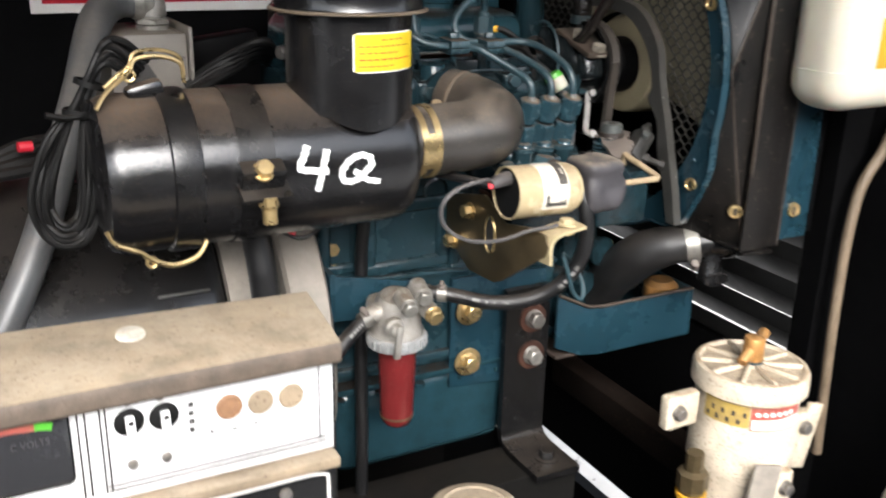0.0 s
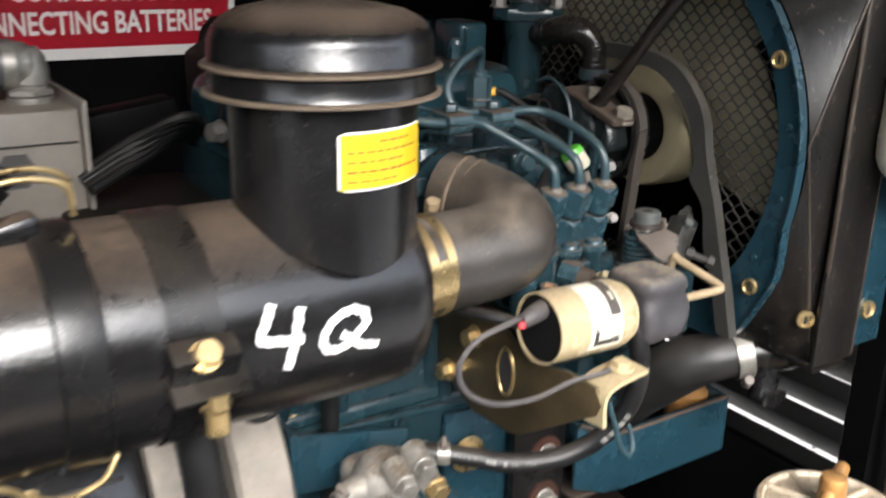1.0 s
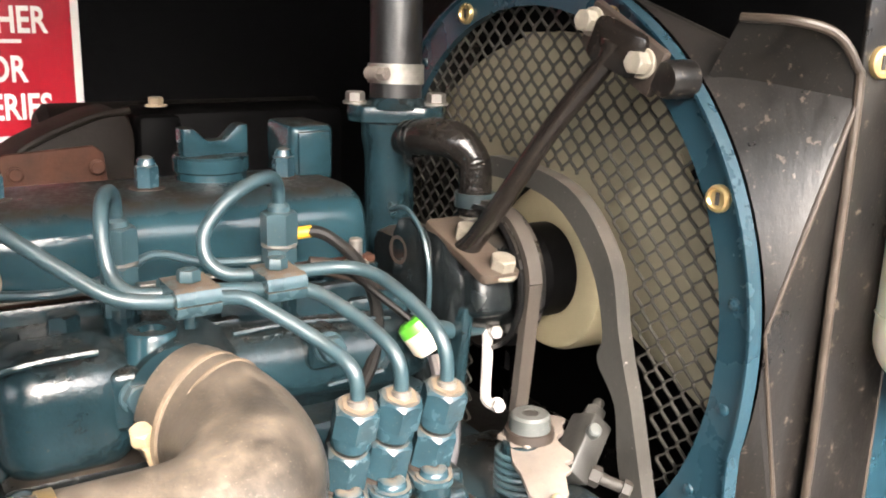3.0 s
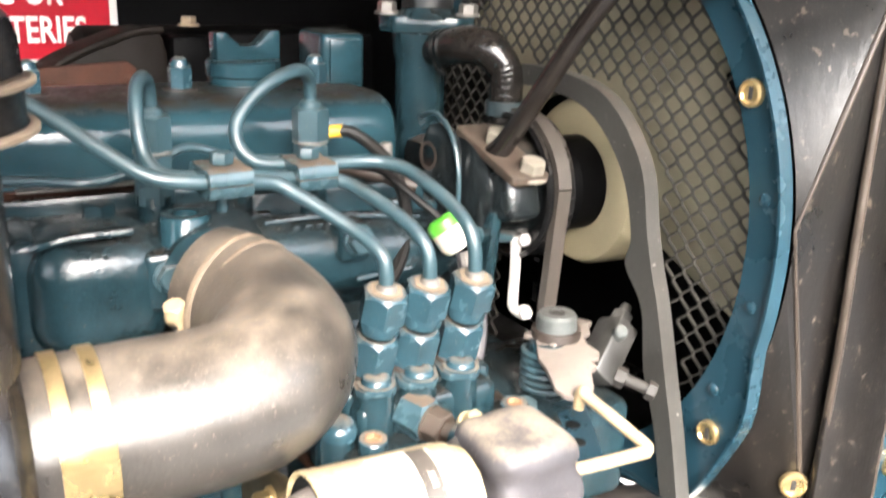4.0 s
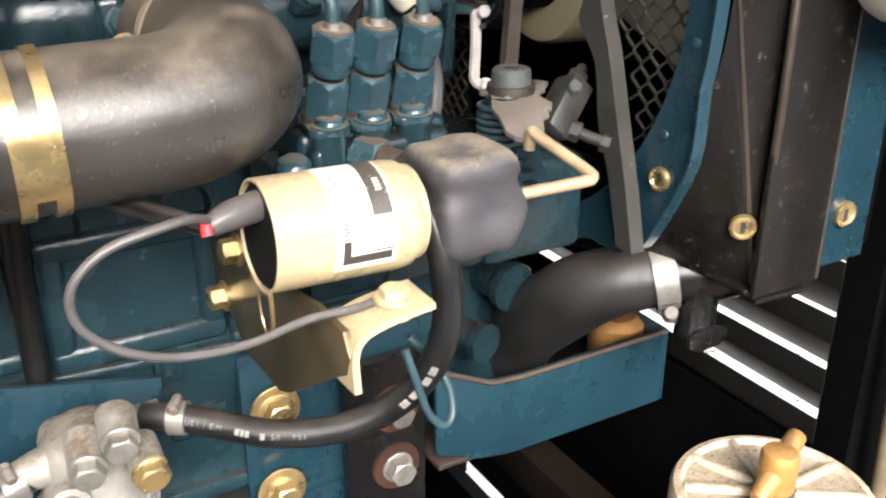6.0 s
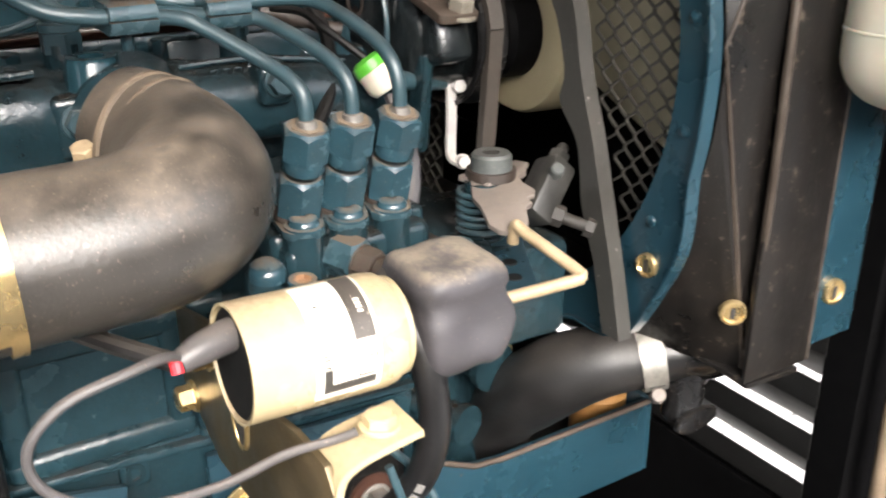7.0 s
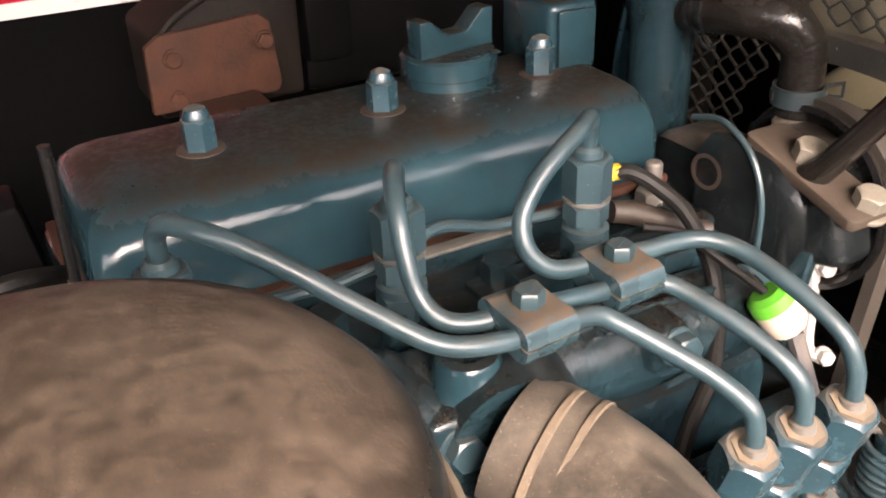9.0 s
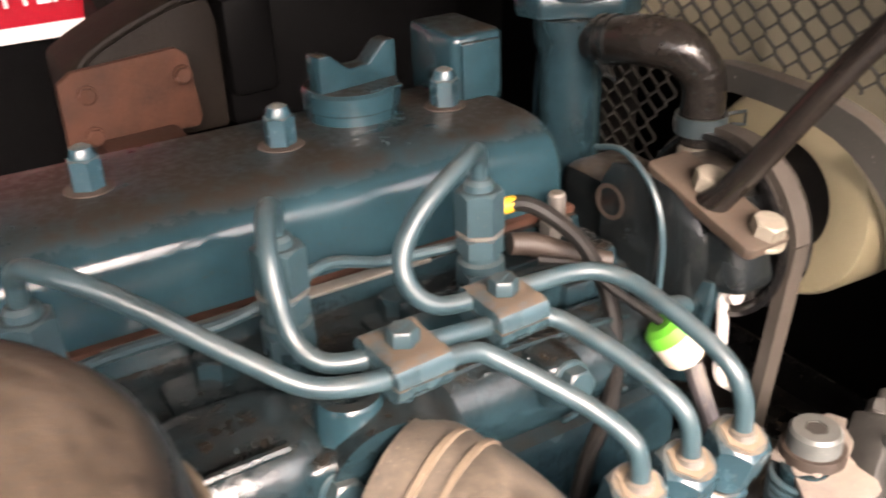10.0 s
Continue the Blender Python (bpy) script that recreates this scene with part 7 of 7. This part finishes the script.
part("body", box((-0.46, 0.335, 0.86), (0.318, 0.085, 0.19), 0.003), BLACK, cp)
part("lower_ledge", box((-0.46, 0.288, 0.8745), (0.322, 0.022, 0.008), 0.002), TAN_TOP, cp, "dusty lower ledge")
low = part("lower_face", box((-0.46, 0.289, 0.82), (0.319, 0.003, 0.098), 0.0006), BLACK, cp)
bm = bmesh.new()
tube([(x, 0.2872, z) for x, z in ((-0.62, 0.8635), (-0.40, 0.8635), (-0.33, 0.8635), (-0.316, 0.8633), (-0.3065, 0.861), (-0.3045, 0.853), (-0.3045, 0.78))], 0.0010, 5, 6, bm)
part("white_border", bm, SIGN_WHITE, low)
bolt(low, (-0.334, 0.287, 0.8545), (0, -1, 0), STEEL, 0.006, 0.002, 0.0042, name="screw")
# border lines, meter, switches, round breakers and screws
for x in (-0.4525, -0.4485, -0.4405, -0.4375):
    part("panel_line", box((x, 0.2876, 0.917), (0.0011, 0.0006, 0.062)), PRINT, cp)
for z in (0.8895, 0.8865):
    part("panel_line", box((-0.3725, 0.2876, z), (0.134, 0.0006, 0.0010)), PRINT, cp)
part("panel_line", box((-0.3095, 0.2876, 0.917), (0.0008, 0.0006, 0.056)), PRINT, cp)
meter = part("meter", box((-0.4845, 0.2872, 0.9235), (0.056, 0.005, 0.050), 0.004), GLASS_DARK, cp, "dark voltmeter with red and green scale")
bm = bmesh.new()
ribbon([(-0.505, 0.2844, 0.938), (-0.490, 0.2844, 0.9405), (-0.4745, 0.2844, 0.9395)], 0.0045, 0.0005, (0, 0, 1), 6, bm)
part("red_scale", bm, DULL_RED, meter)
bm = bmesh.new()
ribbon([(-0.4745, 0.2843, 0.9395), (-0.470, 0.2843, 0.939), (-0.4655, 0.2843, 0.938)], 0.0045, 0.0005, (0, 0, 1), 4, bm)
part("green_scale", bm, GREEN, meter)
lettering(meter, "C VOLTS", -0.4675, 0.9275, 0.006, GREY_RUBBER, 0.2843, width=0.85)
for x, z in ((-0.4249, 0.9290), (-0.4052, 0.9282)):
    sw = part("toggle_switch", lathe((x, 0.2882, z), (0, -1, 0), [(0, 0), (0.0086, 0), (0.0086, 0.001), (0.007, 0.0018), (0, 0.0018)], 28), WIRE, cp, "black toggle switch with bright lever")
    part("toggle", box((x + 0.0002, 0.2838, z - 0.0012), (0.0052, 0.0050, 0.0125), 0.0012, (-16, 0, 0), segs=3), PANEL, sw, "bright flat lever")
    part("toggle_pin", lathe((x + 0.0002, 0.2815, z + 0.0022), (0, -1, -0.28), [(0, 0), (0.0016, 0), (0.0016, 0.0008), (0, 0.0008)], 12), DARK_STEEL, sw)
for x, z, m in ((-0.3669, 0.9253, CAP_RUST), (-0.3475, 0.9243, TAN_TOP), (-0.3280, 0.9238, TAN_TOP)):
    part("round_cap", lathe((x, 0.2882, z), (0, -1, 0), [(0, 0), (0.0080, 0), (0.0080, 0.0018), (0.0072, 0.0028), (0, 0.003)], 28), m, cp, "dusty tan round cap")
for x, z in ((-0.425, 0.9010), (-0.4056, 0.9008), (-0.425, 0.9425), (-0.407, 0.942)):
    bolt(cp, (x, 0.288, z), (0, -1, 0), STEEL, 0.0042, 0.0016, 0.003, name="screw")
bars = [(-0.391 + 0.0, 0.930 - 0.0055 * k, random.uniform(0.0022, 0.0034), 0.0032) for k in range(4)]
bars += [(-0.379, 0.910, 0.002, 0.0014), (-0.366, 0.909, 0.0035, 0.001), (-0.352, 0.9095, 0.002, 0.001), (-0.334, 0.909, 0.002, 0.001), (-0.351, 0.896, 0.03, 0.0006)]
text_bars(cp, "panel_print", PRINT, (0, 0.288, 0), (1, 0, 0), (0, 0, 1), bars, 0.0005)

# ---- generator behind the panel ----
gen = thing("generator", (-0.5, 0.70, 0.62), "black generator housing with slots and grey flywheel bell", "generator")
GY, GZ = 0.70, 0.80
GEN_BLACK = material("satin_black_drum", (0.007, 0.0068, 0.007), 0.22, vary=0.4, scale=14, dust=0.35, dust_color=(0.07, 0.055, 0.042), bump=0.1, spec=0.7)
part("drum", lathe((-0.95, GY, GZ), (1, 0, 0), [(0, 0), (0.165, 0), (0.18, 0.01), (0.18, 0.635), (0.172, 0.65), (0, 0.65)], 72), GEN_BLACK, gen)
for k in range(3):
    a = radians(147.5 + 5.8 * k)
    c = Vector((-0.335, GY + 0.1795 * math.cos(a) * 1.0, GZ + 0.1795 * math.sin(a)))
    part("vent_slot", box(c, (0.044, 0.003, 0.0085), 0.0014, (math.degrees(a) - 90, 0, 0)), PRINT, gen, "dark vent slot")
part("bell_ring", lathe((-0.298, GY, GZ), (1, 0, 0), [(0.12, 0), (0.176, 0.002), (0.178, 0.008), (0.176, 0.034), (0.12, 0.036)], 72), ALU_DULL, gen, "dusty grey bell housing")
part("end_plate", lathe((-0.2475, GY, GZ), (1, 0, 0), [(0.10, 0), (0.184, 0), (0.188, 0.003), (0.188, 0.036), (0.182, 0.040), (0.10, 0.040)], 72), ALU_DULL, gen, "dusty grey bell housing")
part("core", lathe((-0.30, GY, GZ), (1, 0, 0), [(0.165, 0), (0.165, 0.095)], 48), FLOOR_STEEL, gen)
single("generator_foot", box((-0.45, 0.68, 0.44), (0.3, 0.25, 0.40), 0.01), FLOOR_STEEL, "dark pedestal under the generator", "pedestal", kind="structure")
single("corrugated_hose", tube([(-0.292, 0.475, 1.0), (-0.291, 0.474, 0.965), (-0.288, 0.47, 0.93), (-0.286, 0.468, 0.89), (-0.286, 0.47, 0.83)], 0.0112, 14, 16, ribs=0.035, rib_step=1), RUBBER, "black corrugated conduit hose beside the bell housing", "hose")
single("drain_hose", tube([(-0.163, 0.53, 1.0), (-0.1645, 0.545, 0.965), (-0.165, 0.558, 0.92), (-0.165, 0.562, 0.87), (-0.168, 0.556, 0.80), (-0.172, 0.545, 0.72), (-0.175, 0.54, 0.655)], 0.0062, 8, 16), RUBBER, "thin black hose hanging down the block", "hose")
wire_thing("lead_wire", [(-0.275, 0.46, 0.972), (-0.262, 0.45, 0.968), (-0.245, 0.452, 0.974), (-0.225, 0.47, 0.985), (-0.205, 0.50, 0.99)], 0.0018, WIRE, "thin black lead below the air cleaner")
wire_thing("red_lead", [(-0.276, 0.455, 0.985), (-0.273, 0.45, 0.976), (-0.267, 0.452, 0.972)], 0.0018, RED, "short red lead below the air cleaner")

# ---- conduit, junction box and cables at the generator end ----
cond = thing("grey_conduit", (-0.45, 0.55, 0.85), "fat grey conduit with metal elbow into a junction box", "conduit")
part("hose", tube([(-0.3215, 0.733, 1.1265), (-0.3360, 0.733, 1.1270), (-0.3520, 0.722, 1.1215), (-0.3690, 0.690, 1.1060), (-0.3905, 0.645, 1.0620), (-0.4105, 0.605, 1.0260), (-0.4265, 0.575, 0.994), (-0.4440, 0.550, 0.960), (-0.4660, 0.532, 0.9200), (-0.5000, 0.515, 0.860), (-0.545, 0.50, 0.78)], [0.0155, 0.0155, 0.0153, 0.0150, 0.0142, 0.0136, 0.0133, 0.0130, 0.0130, 0.0130, 0.0130], 8, 24), GREY_HOSE, cond)
bm = lathe((-0.3200, 0.734, 1.1265), (1, 0.02, 0.0), [(0, -0.006), (0.0172, -0.006), (0.0176, 0.002), (0.0160, 0.004), (0.0150, 0.011), (0.0120, 0.014), (0, 0.014)], 24)
lathe((-0.3085, 0.7345, 1.1000), (0, 0, 1), [(0, 0), (0.0155, 0), (0.0155, 0.004), (0.0120, 0.005), (0.0120, 0.012), (0.0140, 0.013), (0.0140, 0.022), (0.0125, 0.032), (0.0080, 0.038), (0, 0.039)], 24, bm)
part("fitting", bm, ZINC, cond, "bright metal conduit fitting")
part("locknut", hexagon((-0.3085, 0.7345, 1.1055), (0, 0, 1), 0.0285, 0.0050), ZINC, cond)
jb = thing("junction_box", (-0.3215, 0.745, 1.02), "grey steel junction box with bolted side plate", "box")
part("body", box((-0.3215, 0.746, 1.058), (0.071, 0.112, 0.084), 0.0025), BOX_STEEL, jb)
part("front_lip", box((-0.3215, 0.6885, 1.0780), (0.064, 0.0014, 0.0012), 0.0003), DARK_STEEL, jb, "thin seam across the front")
part("side_plate", box((-0.2835, 0.745, 1.059), (0.0035, 0.120, 0.094), 0.0012), BOX_STEEL, jb)
part("plug_hole", lathe((-0.3300, 0.6905, 1.0610), (0, -1, 0), [(0, 0), (0.0135, 0), (0.0135, 0.0012), (0, 0.0012)], 6), PRINT, jb, "dark hexagonal opening")
single("box_bracket", box((-0.325, 0.745, 0.997), (0.07, 0.09, 0.042), 0.003), FLOOR_STEEL, "dark bracket between generator and junction box", "bracket")

bundle = thing("cable_bundle", (-0.42, 0.48, 0.95), "looped bundle of black cables held by cable ties", "cable")
BUNDLE = [(-0.3700, 1.0990), (-0.3831, 1.1130), (-0.3944, 1.1125), (-0.4060, 1.0930), (-0.4180, 1.0740), (-0.4330, 1.0480), (-0.4430, 1.0211), (-0.4420, 0.9980), (-0.4320, 0.9860), (-0.4190, 0.9905), (-0.4110, 1.0124), (-0.4090, 1.0412), (-0.4095, 1.0735), (-0.4040, 1.0900)]
for k in range(7):
    rr = random.Random(k)
    off = (k - 3) * 0.0030
    pts = []
    for n, (x, z) in enumerate(BUNDLE):
        spread = 0.25 if n in (4, 12) else 1.0
        cx, cz = -0.425, 1.03
        d = Vector((x - cx, 0, z - cz)).normalized()
        pts.append((x + d.x * off * spread + rr.uniform(-0.0008, 0.0008), 0.472 + rr.uniform(-0.004, 0.004) * spread, z + d.z * off * spread + rr.uniform(-0.0008, 0.0008)))
    part("cable", tube(pts, 0.0025, 6, 8), WIRE, bundle)
for o, d in (((-0.4135, 0.472, 1.074), (0.15, 0.0, 1)), ((-0.4045, 0.472, 1.093), (0.35, 0.0, 1))):
    part("cable_tie", lathe(o, d, [(0.0095, -0.002), (0.0108, -0.002), (0.0108, 0.002), (0.0095, 0.002)], 20, closed=True), WIRE, bundle)
wire_thing("cable_tie_tail", [(-0.404, 0.466, 1.072), (-0.424, 0.462, 1.0725), (-0.436, 0.460, 1.0755)], 0.0022, WIRE, "black cable tie tail beside the bundle", "cable tie")
single("red_clip", tube([(-0.447, 0.615, 1.021), (-0.436, 0.617, 1.0205)], 0.0045, 2, 10), SIGN_RED, "red cable clip above the generator", "clip")
for k in range(4):
    wire_thing("battery_cable", [(-0.62, 0.62 + 0.02 * k, 1.005 + 0.006 * k), (-0.52, 0.60 + 0.02 * k, 1.0 - 0.006 * k), (-0.44, 0.61 + 0.02 * k, 1.002 + 0.003 * k), (-0.36, 0.66 + 0.02 * k, 1.0)], 0.0055, WIRE, "black battery cable over the generator")
for k in range(5):
    wire_thing("harness_cable", [(-0.29, 0.66 + 0.01 * k, 1.05), (-0.25, 0.68, 1.063 + 0.004 * k), (-0.215, 0.70 - 0.008 * k, 1.072 + 0.005 * k), (-0.18, 0.74, 1.05)], 0.004, WIRE, "black wiring loom behind the air cleaner")
single("loom_cover", box((-0.24, 0.74, 1.075), (0.07, 0.03, 0.035), 0.004, (0, -8, 0)), BLACK_WALL, "dark dusty bracket behind the wiring loom", "bracket")
single("loom_shelf", box((-0.25, 0.70, 1.02), (0.11, 0.14, 0.02), 0.003), FLOOR_STEEL, "dark shelf over the bell housing", "shelf", kind="structure")

# ---- water separator ----
SX, SY = 0.180, 0.384
wf = thing("water_separator", (SX, SY, 0.60), "chalky white water separating fuel filter with spoked lid", "fuel filter")
bm = lathe((SX, SY, 0.600), (0, 0, 1), [(0, 0), (0.044, 0), (0.050, 0.02), (0.0505, 0.085), (0.0525, 0.09), (0.0525, 0.122), (0.0505, 0.125), (0.0505, 0.176), (0, 0.176)], 56)
part("body", bm, WHITE_CAST, wf)
bm = lathe((SX, SY, 0.775), (0, 0, 1), [(0, 0), (0.054, 0), (0.0565, 0.002), (0.0565, 0.018), (0.0545, 0.022), (0.0505, 0.023), (0.0485, 0.0195), (0.012, 0.0195), (0.010, 0.024), (0, 0.024)], 56)
lid = part("lid", bm, WHITE_CAST, wf)
part("lid_recess", lathe((SX, SY, 0.7944), (0, 0, 1), [(0, 0), (0.0478, 0), (0.0478, 0.0006), (0, 0.0006)], 40), CAST_GRIME, lid, "grimy stained recess")
for k in range(10):
    a = 2 * math.pi * k / 10
    part("spoke", box((SX + 0.029 * math.cos(a), SY + 0.029 * math.sin(a), 0.7965), (0.040, 0.004, 0.006), 0.0012, (0, 0, math.degrees(a))), WHITE_CAST, lid)
bm = lathe((SX, SY, 0.798), (0, 0, 1), [(0, 0), (0.0102, 0), (0.0106, 0.003), (0.0104, 0.024), (0.0092, 0.0268), (0.0060, 0.0276), (0, 0.0278)], 28)
arm = Vector((0.80, 0.24, 0.42)).normalized()
mid = Vector((SX, SY, 0.8145))
tube([mid - arm * 0.024, mid - arm * 0.0225, mid - arm * 0.012, mid, mid + arm * 0.012, mid + arm * 0.0225, mid + arm * 0.024], [0.0030, 0.0054, 0.0062, 0.0066, 0.0062, 0.0054, 0.0030], 3, 20, bm)
part("vent_handle", bm, BRASS, wf, "orange brown T handle")
part("handle_seal", lathe((SX, SY, 0.7985), (0, 0, 1), [(0, 0), (0.0112, 0), (0.0112, 0.003), (0, 0.003)], 20), BLUE_PLATE, wf)
wl1 = on_cylinder(SX, SY, 0.0506, -185, -132, 0.750, 0.773, DIRTY_YELLOW, "yellow_label", wf, label="worn yellow warning label")
for k in range(8):
    on_cylinder(SX, SY, 0.0512, -181 + 6 * k, -177.5 + 6 * k, 0.753 + 0.008 * (k % 2), 0.758 + 0.008 * (k % 2), PRINT, "text_bar", wl1, 0.0003, 2)
wl2 = on_cylinder(SX, SY, 0.0506, -131, -66, 0.748, 0.773, DULL_RED, "red_label", wf, label="red and white printed label")
on_cylinder(SX, SY, 0.0512, -129, -68, 0.7495, 0.760, SIGN_WHITE, "white_field", wl2, 0.0003)
for k in range(6):
    on_cylinder(SX, SY, 0.0512, -126 + 8 * k, -121 + 8 * k, 0.764, 0.768, SIGN_WHITE, "text_bar", wl2, 0.0003, 2)
for s, c in ((-1, (0.099, 0.392, 0.760)), (1, (0.250, 0.376, 0.712))):
    ear = part("mounting_ear", box(c, (0.040, 0.012, 0.036), 0.003), WHITE_CAST, wf)
    bolt(wf, (c[0] + s * 0.006, c[1] - 0.006, c[2]), (0, -1, 0), STEEL, 0.012, 0.005, 0.008)
part("bracket", box((0.262, 0.372, 0.70), (0.022, 0.006, 0.075), 0.002, (0, 14, 0)), WHITE_CAST, wf)
part("front_plate", box((0.150, 0.325, 0.668), (0.028, 0.004, 0.105), 0.001, (0, 6, -18)), ALU_DULL, wf, "bare aluminium front plate")
part("front_angle", box((0.180, 0.328, 0.660), (0.026, 0.010, 0.09), 0.003), WHITE_CAST, wf)
for z in (0.688, 0.645):
    bolt(wf, (0.182, 0.323, z), (0, -1, 0), STEEL, 0.011, 0.006, 0.008)
bm = lathe((0.108, 0.372, 0.668), (0, 0, 1), [(0, 0), (0.013, 0), (0.013, 0.010), (0.0155, 0.013), (0.0155, 0.030), (0.009, 0.033), (0.009, 0.052), (0, 0.052)], 8)
part("inlet_fitting", bm, GOLD_PLATE, wf, "dirty brass inlet fitting")
part("yellow_ring", lathe((0.108, 0.372, 0.671), (0, 0, 1), [(0.0128, 0), (0.0150, 0), (0.0150, 0.005), (0.0128, 0.005)], 20, closed=True), YELLOW, wf, "bright yellow ring")
single("separator_stand", box((0.2, 0.42, 0.42), (0.16, 0.012, 0.36), 0.003), BLACK, "black plate that carries the water separator", "bracket", kind="structure")
single("separator_arm", box((0.18, 0.408, 0.62), (0.06, 0.03, 0.05), 0.003), BLACK, "black arm behind the water separator", "bracket")

# ---- coolant bottle, tan hose, post details ----
bt = thing("coolant_bottle", (0.27, 0.385, 1.045), "milky white coolant bottle with orange label", "bottle")
bm = box((0.258, 0.385, 1.125), (0.112, 0.072, 0.155), 0.027, segs=6)
part("bottle", bm, WHITE_PLASTIC, bt)
part("seam", plate(round_rect(0.1126, 0.0726, 0.0265, cx=0.258, cy=0.385), (0, 0, 1.0838), (1, 0, 0), (0, 1, 0), 0.0016, 0.0004), WHITE_PLASTIC, bt)
part("neck", lathe((0.27, 0.385, 1.20), (0, 0, 1), [(0.018, 0), (0.018, 0.02), (0.022, 0.02), (0.022, 0.035), (0, 0.035)], 24), WHITE_PLASTIC, bt)
part("label", box((0.2645, 0.3486, 1.111), (0.044, 0.0012, 0.044), 0.0003), LABEL_ORANGE, bt, "orange label")
part("bottle_bracket", box((0.258, 0.425, 1.11), (0.10, 0.008, 0.06), 0.002), GOLD_PLATE, bt, "dirty plated bracket")
single("overflow_hose", tube([(0.383, 0.42, 1.02), (0.376, 0.425, 0.985), (0.360, 0.43, 0.95), (0.352, 0.43, 0.91), (0.350, 0.43, 0.86), (0.352, 0.43, 0.78), (0.357, 0.43, 0.70), (0.362, 0.43, 0.62)], 0.0058, 8, 14), material("tan_hose", (0.14, 0.104, 0.07), 0.5, vary=0.3, scale=30, dust=0.5, bump=0.1), "tan overflow hose down the corner post", "hose")
single("door_edge", box((0.335, 0.30, 0.66), (0.02, 0.02, 0.30), 0.003, (10, 8, 0)), ALU_DULL, "dull grey metal door edge", "edge", kind="structure")
